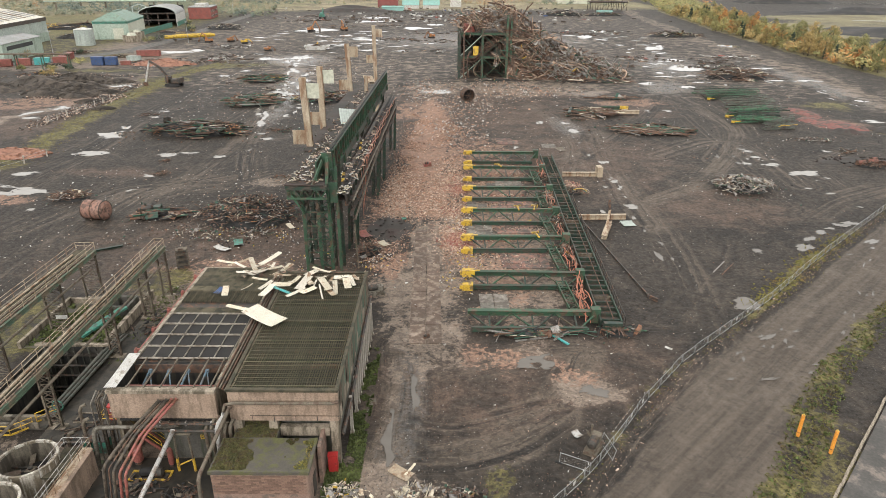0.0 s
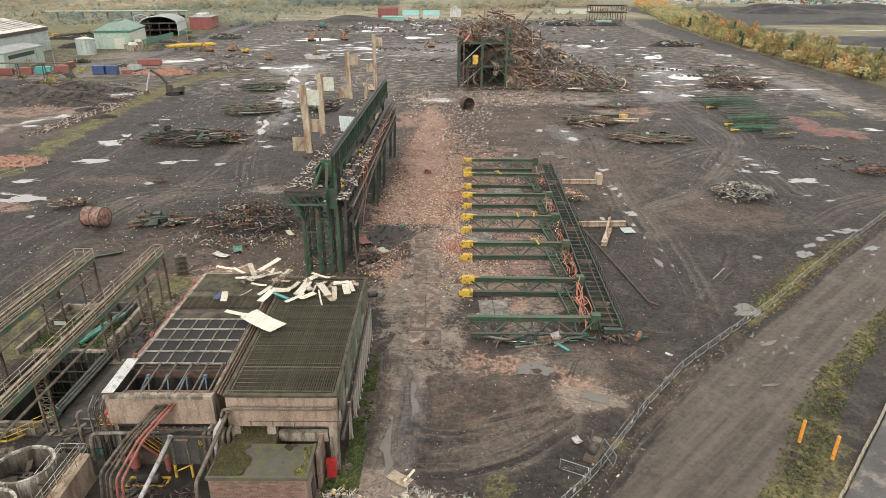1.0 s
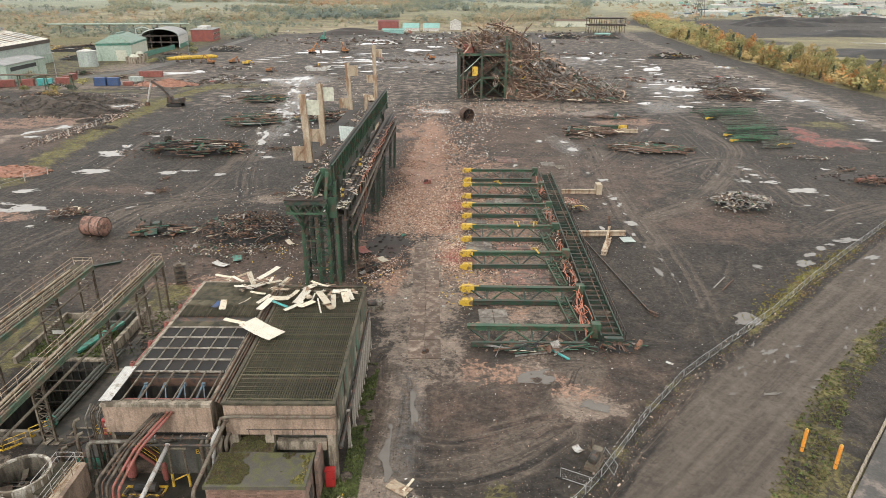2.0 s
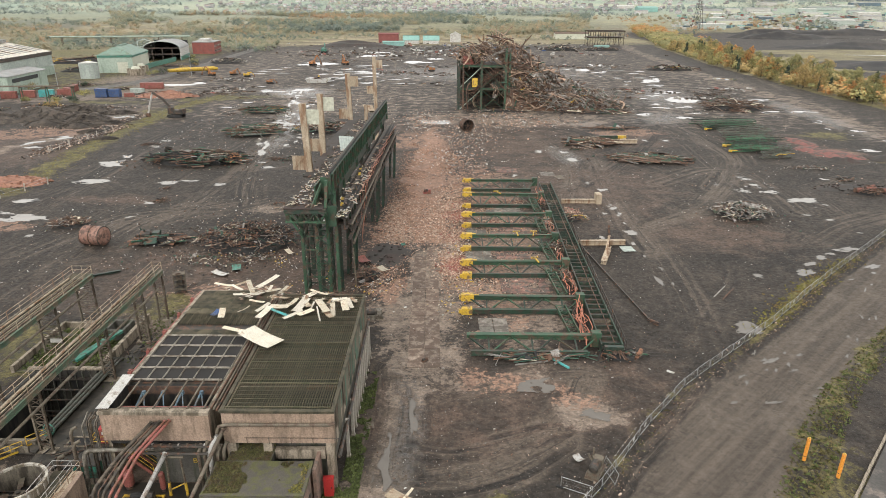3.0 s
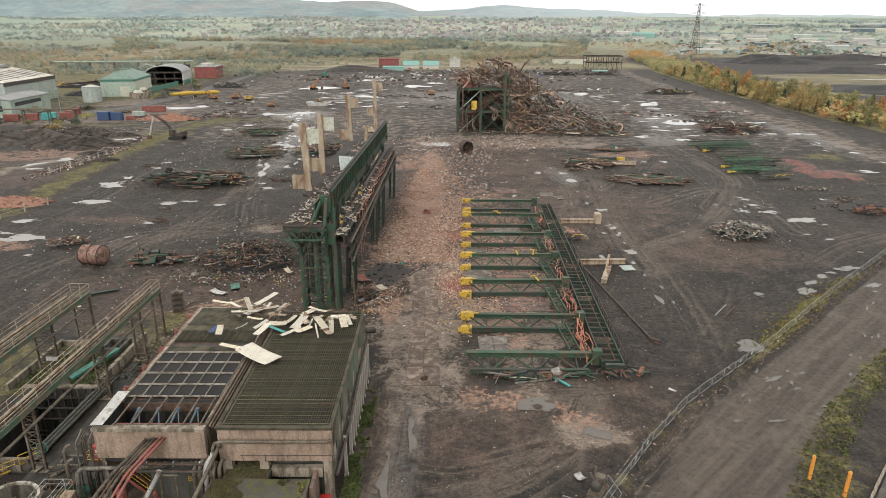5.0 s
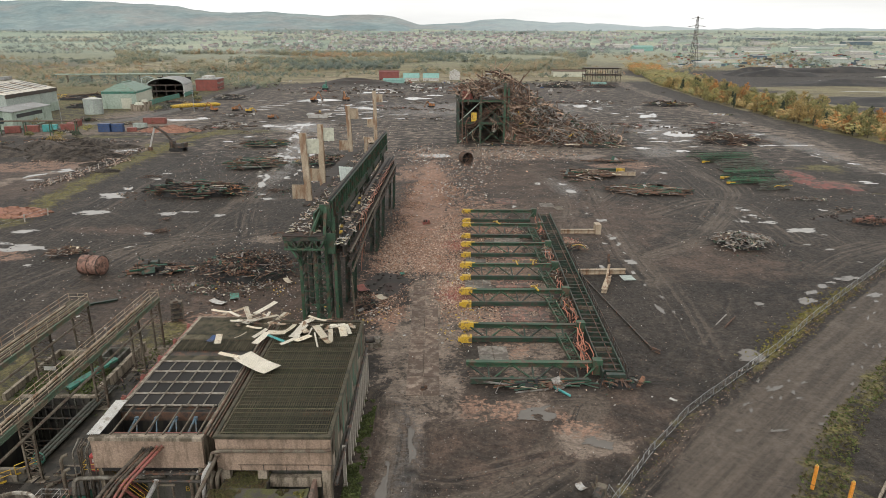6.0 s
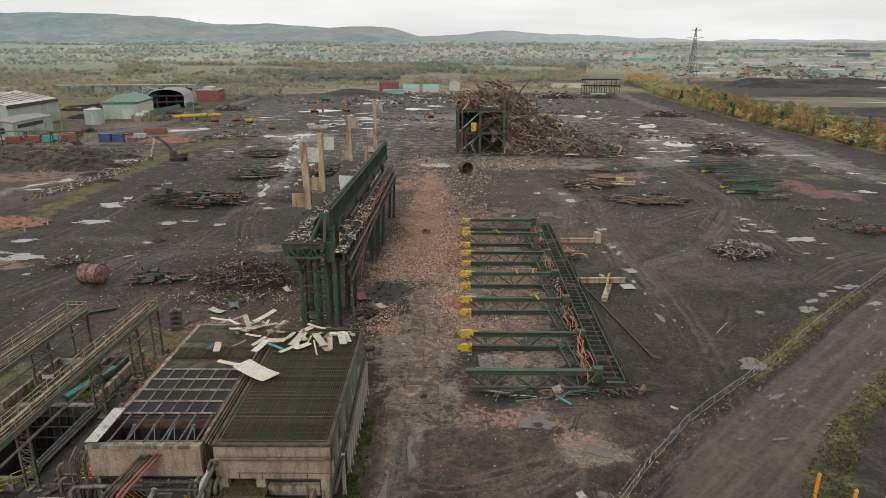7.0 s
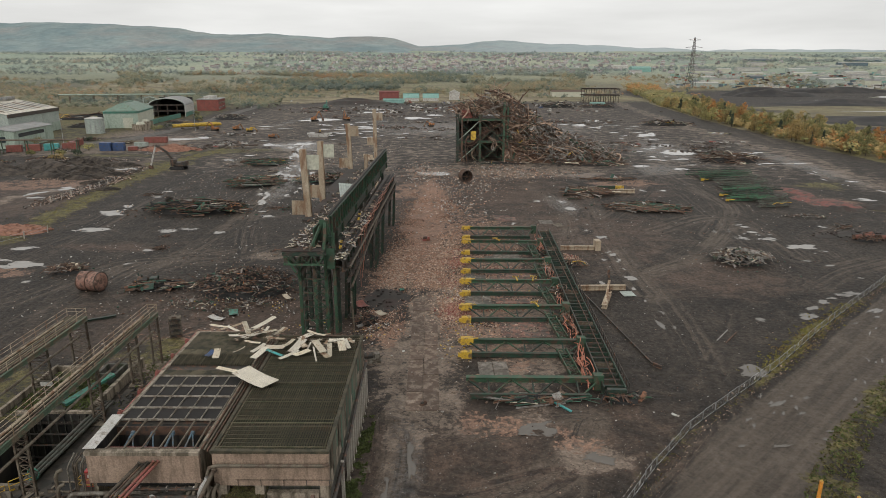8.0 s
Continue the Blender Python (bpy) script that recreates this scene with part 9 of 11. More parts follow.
scrap_mountain()
scrap_pile("scrap_pile", "cut beams strewn before the collapsed plant", 60, 262, 16, 5, 1.0, 0, 80, 50, 20, 8, 70, MIXED, length=5)
scrap_pile("scrap_pile", "light debris along the tower's foot", 24, 264, 16, 2.5, 0.8, 0, 81, 24, 20, 12, 80, (3, 2, 3, 1, 2, 0.2, 1.4, 1), length=2.4)


def cut_section(x, y, l, turn, mat, end, label):
    t = thing("cut_section", label, "steel section", x, y, 0, turn)
    part("section", Mesh().ibeam((0, 0, 0.9), (l, 0, 0.9), 0.8, 1.1, t=0.12), mat, t)
    part("chock", Mesh().box(l * 0.2, -0.6, 0, l * 0.25, 0.6, 0.35).box(l * 0.75, -0.6, 0, l * 0.8, 0.6, 0.35), M_DARKSTEEL, t)
    if end:
        part("bearing_end", Mesh().box(l, -0.5, 0.3, l + 2.6, 0.5, 1.5), M_YELLOW, t, "yellow painted end")


cut_section(50, 206, 6.0, 0, M_GREEN, True, "green steel section with a yellow end by brown scrap")
cut_section(52, 199.5, 8.5, 2, M_TANSTEEL, False, "cut tan steel section lying by brown scrap")
cut_section(38, 196, 9.0, 75, M_DARKGREEN, False, "dark green section on the wet track's edge")

rnd_s = random.Random(515)
for i in range(26):
    y = rnd_s.uniform(118, 330)
    x = rnd_s.uniform(-92, -30) if i % 3 else rnd_s.uniform(38, 120)
    k = rnd_s.uniform(0.8, 2.4)
    scrap_pile("scrap_pile", "small tangle of cut dark steel on the mud", x, y, k * 1.3, k, rnd_s.uniform(0.3, 0.7), 0, 520 + i, 8, 6, 3, 16, rnd_s.choice((MIXED, GREENISH, BROWN, MIXED)), length=rnd_s.uniform(1.4, 3), soil=False)
for i, (x, y, rx, ry, h) in enumerate(((-226, 356, 10, 6, 2.0), (-190, 345, 8, 4, 1.2), (-230, 420, 14, 8, 3.0), (-176, 300, 7, 3, 1.0), (-166, 272, 9, 4, 1.2), (-182, 262, 8, 4, 1.2), (-160, 330, 6, 3, 1.0), (-185, 455, 10, 5, 1.6))):
    scrap_pile("scrap_pile", "rusty oddments and rubble between the old sheds", x, y, rx, ry, h, 0, 560 + i, 30, 14, 12, 60, rnd_s.choice((BROWN, MIXED)), length=3)


# ---- rubble and litter ----
def chunks(name, label, n, seed, place, size, mats, category):
    """Loose lumps too many to count."""
    rnd = random.Random(seed)
    mb = Mesh()
    done = 0
    while done < n:
        x, y = place(rnd)
        s = size * rnd.uniform(0.35, 1.0) ** 1.5 * (1.6 if rnd.random() < 0.06 else 1)
        mb.m = rnd.randrange(len(mats))
        a = rnd.uniform(0, 6.28)
        d = Vector((math.cos(a), math.sin(a), rnd.uniform(-0.4, 0.4))) * s * rnd.uniform(0.5, 0.9)
        c = Vector((x, y, s * 0.28 + 0.02))
        mb.beam(c - d, c + d, s * rnd.uniform(0.5, 1.0), s * rnd.uniform(0.3, 0.7), roll=rnd.uniform(0, 3))
        done += 1
    solid(name, mb, mats, label, category, kind="stuff")


def strip_spot(r):
    """Thick along both sides of the worn wheel track, in drifts."""
    while True:
        y = r.uniform(88, 205)
        side = r.random()
        x = (-9.5 + r.gauss(0, 2.0)) if side < 0.5 else (0.8 + r.gauss(0, 2.2)) if side < 0.9 else -4.5 + r.gauss(0, 3)
        x += (y - 110) * 0.025
        if y < 110 and -4.8 < x < -0.1 and r.random() < 0.9:
            continue
        if float(field(np.array([x]), np.array([y]), 6.0, 41, 3)[0]) > 0.44 + 0.12 * r.random():
            return x, y


def heap_spot(spots):
    def f(r):
        x, y, rx, ry = r.choice(spots)
        return x + r.gauss(0, 0.5) * rx, y + r.gauss(0, 0.5) * ry
    return f


M_REDBIT = surf("broken_red_brick", (0.2, 0.055, 0.04), (0.33, 0.11, 0.08), 1.0, 0.9, 0, (0.12, 0.06, 0.045), 0.4, 9, island=0.4)
chunks("brick_rubble", "pale crushed brick spread along the old floor line", 13000, 1, strip_spot, 0.16, [M_RUBBLE, M_STONES, M_RUBBLE, M_RUBBLE, M_RUST], "rubble")
chunks("brick_rubble", "broken brick heaps between the runway and the fallen columns", 8000, 2,
       heap_spot([(-9, 118, 4, 18), (-8.5, 132, 3, 12), (-1.5, 120, 2.5, 26), (1.5, 98, 2.5, 5), (2.5, 112, 2, 10), (2.5, 140, 3, 14), (-10, 98, 3, 9), (-7, 112, 3, 8), (-9.5, 120, 3, 16), (1, 104, 3, 4)]), 0.18, [M_STONES, M_RUBBLE, M_STONES], "rubble")
chunks("brick_rubble", "red brick spill at a fallen column's end", 2400, 3, heap_spot([(2.4, 100.2, 2.4, 3), (2.2, 98.5, 2.4, 2.2), (2.8, 126, 2.5, 3)]), 0.2, [M_DULLRED, M_RUBBLE, M_REDBIT], "rubble")
chunks("brick_rubble", "pale mortar and brick ends beyond the floor lane", 4500, 23, heap_spot([(-2, 116, 3, 7), (-4, 128, 5, 14), (-9, 114, 3, 7), (-9, 126, 3, 10), (1, 136, 3, 16)]), 0.2, [M_STONES, M_STONES, M_RUBBLE], "rubble")
chunks("brick_rubble", "brick dust and mortar between the fallen columns", 2600, 4, heap_spot([(10, 91, 6, 4), (9, 93.5, 5, 1.5), (12, 105, 6, 3), (10, 118, 6, 4), (11, 131, 6, 4), (12, 145, 7, 4), (8, 158, 9, 6)]), 0.2, [M_STONES, M_RUBBLE, M_SOIL], "rubble")
chunks("litter", "pale scraps of insulation and plastic strewn over the yard", 1300, 5, lambda r: (lambda y: (min(r.gauss(8, 26), float(fence_x(np.array(y))) - 1), y))(r.uniform(42, 190)), 0.15, [M_WHITE, M_STONES, M_SCRAPGREY, M_SCRAPGREY], "litter")
chunks("litter", "small stones and clinker on the dark mud", 6000, 6, lambda r: (lambda y: (r.uniform(-12, float(fence_x(np.array(y))) - 1), y))(40 + 90 * r.random() ** 1.3), 0.09, [M_SOIL, M_SCRAP, M_SCRAP, M_SOIL, M_SCRAPGREY], "litter")
chunks("litter", "pale scraps strewn over the far yard", 4200, 7, lambda r: (r.uniform(-95, 130), 150 + 410 * r.random() ** 1.4), 0.24, [M_WHITE, M_SCRAPGREY, M_SCRAP, M_STONES, M_SCRAPGREY, M_BLACK], "litter")
chunks("litter", "pale broken debris strewn round the scrap mountain", 3600, 31, heap_spot([(8, 212, 14, 22), (30, 238, 20, 14), (4, 178, 9, 18), (18, 250, 26, 16), (-8, 240, 8, 24)]), 0.34, [M_STONES, M_SCRAPGREY, M_WHITE, M_RUBBLE, M_RUBBLE], "litter")
# pale scraps added in place of the lanes' wet sheen
chunks("litter", "grey scraps added to lighten the far wet lanes", 1600, 32, lambda r: (r.uniform(-90, -20), r.uniform(170, 330)), 0.3, [M_SCRAPGREY, M_STONES, M_WHITE, M_RUST], "litter")
chunks("litter", "scattered scrap on the open yard beside the settling bays", 1800, 8, lambda r: (r.gauss(-45, 24), r.uniform(80, 140)), 0.2, [M_SCRAPGREY, M_STONES, M_RUST, M_SOIL, M_WHITE], "litter")
chunks("litter", "broken concrete along the soil banks", 4200, 9, heap_spot([(-116, 189, 3, 9), (-115, 198, 3, 9), (-114, 208, 3, 9), (-113, 220, 3, 9), (-118, 232, 4, 22), (-150, 243, 20, 8), (-134, 226, 12, 5), (-150, 270, 22, 6)]), 0.45, [M_SCRAPGREY, M_SOIL, M_STONES, M_SOIL, M_RUST], "rubble")
chunks("litter", "crushed stone along the fence line", 2200, 10, lambda r: (lambda y: (float(fence_x(np.array(y))) + r.gauss(1.2, 0.7), y))(r.uniform(40, 118)), 0.12, [M_SOIL, M_SOIL, M_STONES, M_SCRAP], "litter")


def mound(name, label, x, y, rx, ry, h, seed, mat, lumps=0):
    mb, n, k = Mesh(), 40, 12
    for j in range(k + 1):
        for i in range(n):
            a, r = 6.28318 * i / n, j / k
            z = h * (1 - r * r) ** 1.3 * (0.75 + 0.5 * noise.noise((math.cos(a) * r * 2.2 + seed, math.sin(a) * r * 2.2, 0.3))) - (0.3 if j == k else 0)
            q = 1 + 0.22 * noise.noise((math.cos(a) * 1.7 + seed, math.sin(a) * 1.7, 5))
            mb.v.append((rx * r * q * math.cos(a), ry * r * q * math.sin(a), z))
    mb.f = [(j * n + i, (j + 1) * n + i, (j + 1) * n + (i + 1) % n, j * n + (i + 1) % n) for j in range(k) for i in range(n)]
    mb.k = [0] * len(mb.f)
    rnd = random.Random(seed)
    for _ in range(lumps):
        a, r = rnd.uniform(0, 6.28), rnd.random() ** 0.5
        c = Vector((rx * r * math.cos(a), ry * r * math.sin(a), h * (1 - r * r) ** 1.3 * 0.8 + 0.1))
        d = Vector((rnd.gauss(0, 1), rnd.gauss(0, 1), 0.2)).normalized() * rnd.uniform(0.1, 0.35)
        mb.beam(c - d, c + d, rnd.uniform(0.15, 0.5), rnd.uniform(0.1, 0.35))
    solid(name, mb, mat, label, "mound", x, y, 0, 0, kind="stuff", smooth=True)


M_COAL = surf("black_coal_spoil", (0.02, 0.019, 0.019), (0.038, 0.035, 0.033), 0.05, 0.95, 0, (0.05, 0.043, 0.038), 0.35, 1.2, bump=0.6)
M_SPOILBANK = surf("brown_spoil", (0.05, 0.041, 0.033), (0.105, 0.083, 0.066), 0.2, 0.95, 0, (0.035, 0.029, 0.024), 0.45, 2.5, bump=0.6)
M_BRICKDUST = surf("red_brick_dust", (0.22, 0.1, 0.065), (0.33, 0.17, 0.115), 0.6, 0.95, 0, (0.15, 0.075, 0.05), 0.4, 4, bump=0.6)
mound("brick_mound", "red mound of crushed brick by the grass strip", -103.5, 151, 9, 5, 1.8, 1, M_BRICKDUST, 90)
mound("brick_mound", "long red mound of crushed brick", -128, 305, 16, 7, 3.0, 2, M_BRICKDUST, 160)
for i, (x, y, rx, ry, h) in enumerate(((-150, 243, 16, 8, 5.0), (-132, 240, 9, 6, 3.4), (-163, 236, 12, 6, 3.8), (-128, 226, 8, 4, 1.8), (-140, 229, 9, 4, 2.6), (-121, 233, 6, 4, 1.5), (-118, 216, 5, 3, 1.0), (-145, 262, 12, 5, 3.2), (-128, 256, 8, 4, 1.4), (-108, 205, 4, 2.5, 0.8))):
    mound("spoil_heap", "lumpy bank of dark soil and broken concrete", x, y, rx, ry, h, 70 + i, M_SPOILBANK, 320)
mound("soil_mound", "low dark soil mound on the yard", 112.5, 178, 5, 3.5, 1.3, 3, M_SOIL)
mound("soil_mound", "grassy soil mound beside the red patch", 126, 180, 6, 5, 1.4, 4, M_SOIL)
mound("soil_mound", "dark burnt soil bank below the crane runway", -9.4, 104, 4.2, 6.5, 0.5, 5, M_SOIL, 25)
mound("soil_mound", "dark soil bank on the far yard", -90, 690, 45, 20, 6, 6, M_SOIL)
mound("spoil_heap", "broad black spoil heap beyond the tree belt", 440, 900, 62, 40, 15, 7, M_COAL)
mound("spoil_heap", "low black spoil bank beyond the tree belt", 560, 1010, 150, 30, 11, 8, M_COAL)
mound("spoil_heap", "flat dark spoil bank across the tip", 420, 700, 80, 30, 6, 9, M_COAL)
mound("spoil_heap", "dark tip edge behind the trees", 330, 480, 60, 50, 5, 10, M_COAL)
puddle(600, 880, 75, 55, 0, 301, "pale lagoon on the spoil tip")
puddle(470, 790, 40, 8, 10, 302, "thin wet strip on the spoil tip")
puddle(380, 590, 30, 4, -10, 303, "thin wet strip below the spoil bank")


for k, (x, y, rx, ry) in enumerate(((114.5, 187, 6.5, 7), (111, 193, 5, 5), (114, 204, 3.5, 8), (118, 183, 4, 3.5))):
    mound("dust_patch", "thin spill of red dust on the yard", x, y, rx, ry, 0.6, 70 + k, M_REDDUST)


# ---- fence, road edge, posts ----
def fence_panel(a, b, h=1.2, tilt=0.0):
    a, b = Vector((*a, 0)), Vector((*b, 0))
    d = b - a
    L = d.length
    t = thing("fence_panel", "galvanised mesh site fence panel on rubber feet", "fence", a.x, a.y, 0.06, math.degrees(math.atan2(d.y, d.x)), "site fence panels")
    fr = Mesh()
    for x in (0.05, L - 0.05):
        fr.tube([(x, 0, 0), (x, tilt, h)], 0.026, 6)
    for z in (0.1, h - 0.03):
        fr.tube([(0.05, tilt * z / h, z), (L - 0.05, tilt * z / h, z)], 0.024, 6)
    part("frame", fr, M_GALV, t)
    me = Mesh()
    for k in range(1, 12):
        x = L * k / 12
        me.beam((x, tilt * 0.1, 0.1), (x, tilt, h), 0.003)
    for k in range(1, 4):
        z = h * k / 4
        me.beam((0.05, tilt * z / h, z), (L - 0.05, tilt * z / h, z), 0.003)
    m = part("mesh_infill", me, M_GALV, t)
    m["kind"] = "stuff"
    part("foot", Mesh().box(-0.35, -0.12, -0.05, 0.35, 0.12, 0.09).box(-0.25, -0.1, 0.09, 0.25, 0.1, 0.14), M_BLACK, t)
    return t


def fence_line():
    y = 38.0
    rnd = random.Random(3)
    k = 0
    while y < 124:
        x = float(fence_x(np.array(y)))
        slope = float(fence_x(np.array(y + 1.5))) - x
        run = 3.0 / math.hypot(1, slope / 1.5)
        y2 = y + run
        x2 = float(fence_x(np.array(y2)))
        t = fence_panel((x, y), (x2, y2), 1.2, rnd.uniform(-0.06, 0.06))
        if k in (2, 6, 7, 15, 16, 21):
            part("sign", Mesh().box(1.2, -0.03, 0.55, 1.6, -0.01, 0.95), M_WHITE, t, "small white notice")
        y, k = y2, k + 1
    fence_panel((10.8, 46.6), (13.4, 45.3))
    fence_panel((15.2, 49.4), (15.8, 46.8), 1.2, 0.3)


fence_line()


def wire_fence(points, label):
    """An old post and wire fence: leaning concrete posts and two slack wires."""
    rnd = random.Random(77)
    t = thing("wire_fence", label, "fence", points[0][0], points[0][1], 0)
    o = Vector((*points[0], 0))
    for a, b in zip(points, points[1:]):
        a, b = Vector((*a, 0)) - o, Vector((*b, 0)) - o
        n = max(1, int((b - a).length / 4.5))
        for k in range(n + 1):
            q = a.lerp(b, k / n)
            part("post", Mesh().beam(q, q + Vector((rnd.gauss(0, 0.1), rnd.gauss(0, 0.1), 1.9)), 0.2, 0.2), M_LIGHTCONC, t)
        for z in (0.9, 1.7):
            part("wire", Mesh().tube([a + Vector((0, 0, z)), a.lerp(b, 0.5) + Vector((0, 0, z - 0.1)), b + Vector((0, 0, z))], 0.03, 4), M_GALV, t)


wire_fence(((-98.1, 137.3), (-94.4, 149.3)), "old concrete post fence beside the red brick mound")
wire_fence(((-113.4, 183.2), (-113.2, 193.4), (-112.1, 218.6)), "old concrete post fence along the grassy bank")


def marker_post(x, y, turn, h):
    t = thing("marker_post", "orange round marker post standing in rough grass", "post", x, y, 0, turn, "orange marker posts")
    part("post", Mesh().tube([(0, 0, 0), (0.05, 0.0, h - 0.05), (0.05, 0.0, h)], [0.17, 0.17, 0.13], 12), M_ORANGE, t)
    part("cap", Mesh().tube([(0.05, 0, h), (0.05, 0, h + 0.1)], [0.14, 0.05], 12), M_YELLOW, t)
    part("band", Mesh().tube([(0.01, 0, 0.5), (0.01, 0, 0.56)], 0.18, 12), M_RUST, t)


marker_post(34.8, 50.5, 20, 2.55)
marker_post(36.7, 48.1, 10, 2.65)


def kerb_wall():
    t = thing("kerb_wall", "ragged low concrete wall along the outer road", "wall", 0, 0, 0, kind="structure")
    rnd = random.Random(12)
    data = Mesh().box(-0.77, -0.12, -0.1, 0.77, 0.12, 0.3).data("block", [M_CONCRETE])
    for k in range(40):
        o = new("block", data)
        o.parent = t
        s = -6 + k * 1.55
        o.matrix_basis = pose(34.7 + 0.684 * s + rnd.uniform(-0.04, 0.04), 43.2 + 0.729 * s, rnd.uniform(-0.1, 0.0), 0, 0, 46.8 + rnd.uniform(-1.5, 1.5))
    mb = Mesh()
    mb.add([(28.3, 36, 0.09), (70, 36, 0.09), (112, 84, 0.09), (73.4, 84, 0.09)], [(0, 1, 2, 3)])
    solid("road", mb, M_ASPHALT, "worn grey tarmac road outside the low wall", "road", kind="structure")


M_ASPHALT = surf("worn_tarmac", (0.055, 0.051, 0.046), (0.088, 0.081, 0.073), 0.25, 0.8, 0, (0.17, 0.14, 0.12), 0.3, 4)
kerb_wall()


def tufts(name, label, n, seed, place, size, mat):
    rnd = random.Random(seed)
    mb = Mesh()
    for _ in range(n):
        x, y = place(rnd)
        s = size * rnd.uniform(0.5, 1.4)
        for _ in range(4):
            a = rnd.uniform(0, 6.28)
            c, d = math.cos(a) * s * 0.5, math.sin(a) * s * 0.5
            ox, oy = rnd.uniform(-s, s) * 0.5, rnd.uniform(-s, s) * 0.5
            mb.add([(x + ox - c, y + oy - d, 0.0), (x + ox + c, y + oy + d, 0.0), (x + ox + rnd.uniform(-s, s) * 0.6, y + oy + rnd.uniform(-s, s) * 0.6, s * rnd.uniform(0.3, 0.9))], [(0, 1, 2)])
    solid(name, mb, mat, label, "grass", kind="stuff")


def verge_spot(lo, hi, y0, y1):
    def f(r):
        y = r.uniform(y0, y1)
        return float(fence_x(np.array(y))) + r.uniform(lo, hi), y
    return f


tufts("grass", "rough autumn grass between haul road and low wall", 1900, 1, verge_spot(15.8, 20.6, 34, 100), 0.2, M_MOSS)
tufts("grass", "dark green weeds in the road verge", 800, 2, verge_spot(15.8, 20.6, 36, 90), 0.24, M_WEEDS)
tufts("grass", "grass along the site fence", 700, 3, verge_spot(-0.6, 1.6, 40, 118), 0.16, M_MOSS)
tufts("grass", "bright grass patch by the big puddle", 900, 4, lambda r: (lambda y: (float(fence_x(np.array(y))) + r.gauss(-1.0, 1.6), y))(r.uniform(77, 103)), 0.22, M_GRASS)
tufts("grass", "yellow-green grass strip along the soil bank", 3000, 5, lambda r: (lambda y: (float(np.interp(y, [140, 190, 235, 272, 310], [-99, -107, -109, -111, -104])) + r.gauss(0, 3), y))(r.uniform(140, 320)), 0.17, M_GRASS)


# ---- loose things on the yard ----
M_COPPERY = surf("pinkish_rust", (0.2, 0.1, 0.072), (0.33, 0.19, 0.145), 0.7, 0.75, 0, (0.1, 0.06, 0.045), 0.45, 8)


def drum(x, y, r, length, turn, label, capped=False):
    t = thing("rusty_drum", label, "drum", x, y, r + 0.02, turn)
    part("shell", Mesh().tube([(-length / 2, 0, 0), (length / 2, 0, 0)], r, 28, False).tube([(length / 2, 0, 0), (-length / 2, 0, 0)], r * 0.93, 28, False), M_COPPERY if capped else M_RUST, t)
    for k in (-0.5, 0.0, 0.5):
        ring = Mesh()
        n = 28
        pts = [(k * length * 0.96, math.cos(6.2832 * j / n) * r * 1.02, math.sin(6.2832 * j / n) * r * 1.02) for j in range(n + 1)]
        part("hoop", ring.tube(pts, 0.09, 5, False), M_DARKSTEEL if k else M_RUST, t)
    # black disc stands for the shaded inside of the open end
    part("end_disc", Mesh().tube([(-length / 2 + 0.3, 0, 0), (-length / 2 + 0.36, 0, 0)], r * 0.94, 28), M_BLACK, t)
    if capped:
        part("cap", Mesh().tube([(length / 2 - 0.3, 0, 0), (length / 2 - 0.02, 0, 0), (length / 2 + 0.25, 0, 0)], [r * 0.99, r * 0.97, r * 0.7], 28), M_COPPERY, t, "rounded pinkish end")
    for j in range(0 if capped else 6):
        a = j * 1.047
        part("spoke", Mesh().beam((length / 2 - 0.3, 0, 0), (length / 2 - 0.3, math.cos(a) * r * 0.92, math.sin(a) * r * 0.92), 0.14, 0.14), M_RUST, t)


drum(-62.3, 108.6, 1.7, 3.9, -12, "large rusty steel drum lying on dark mud", True)
drum(8.0, 221.5, 2.0, 3.0, -68, "large rusty drum lying before the steel tower")


def machine(x, y, turn, s, label, mat, seed):
    """A cut-off machine: bed, motor, gearbox, bent brackets."""
    rnd = random.Random(seed)
    t = thing("wrecked_machine", label, "machine", x, y, 0, turn)
    part("bed", Mesh().box(-1.0 * s, -0.5 * s, 0, 1.0 * s, 0.5 * s, 0.25 * s).box(-0.9 * s, -0.4 * s, 0.25 * s, 0.3 * s, 0.4 * s, 0.5 * s), mat, t)
    part("motor", Mesh().tube([(-0.8 * s, 0, 0.8 * s), (-0.7 * s, 0, 0.8 * s), (0.1 * s, 0, 0.8 * s), (0.2 * s, 0, 0.8 * s)], [0.2 * s, 0.36 * s, 0.36 * s, 0.2 * s], 12), M_DARKSTEEL, t)
    part("gearbox", Mesh().box(0.3 * s, -0.35 * s, 0.25 * s, 0.9 * s, 0.35 * s, 1.0 * s), mat, t)
    for k in range(4):
        a = (rnd.uniform(-0.9, 0.9) * s, rnd.uniform(-0.5, 0.5) * s, 0.3 * s)
        part("bracket", Mesh().beam(a, (a[0] + rnd.gauss(0, 0.4) * s, a[1] + rnd.gauss(0, 0.4) * s, rnd.uniform(0.9, 1.5) * s), 0.09 * s, 0.14 * s), mat, t)


machine(-9.4, 80.0, 15, 1.25, "grey cut machine part beside the track", M_HEADERPIPE, 1)
machine(14.4, 48.6, 60, 1.25, "wrecked grey engine block by the fence", M_GREYPIPE, 2)
machine(-53.0, 109.8, 8, 2.0, "burnt machine with a dark green casing", M_DARKGREEN, 3)
machine(-55.5, 111.2, 70, 1.1, "orange machine remains among dark scrap", M_ORANGE, 4)
machine(-2.0, 68.4, 30, 0.45, "small rusty bracket on the track", M_RUST, 5)
machine(-81, 188, 10, 1.2, "dark machine part on the mud", M_DARKSTEEL, 6)
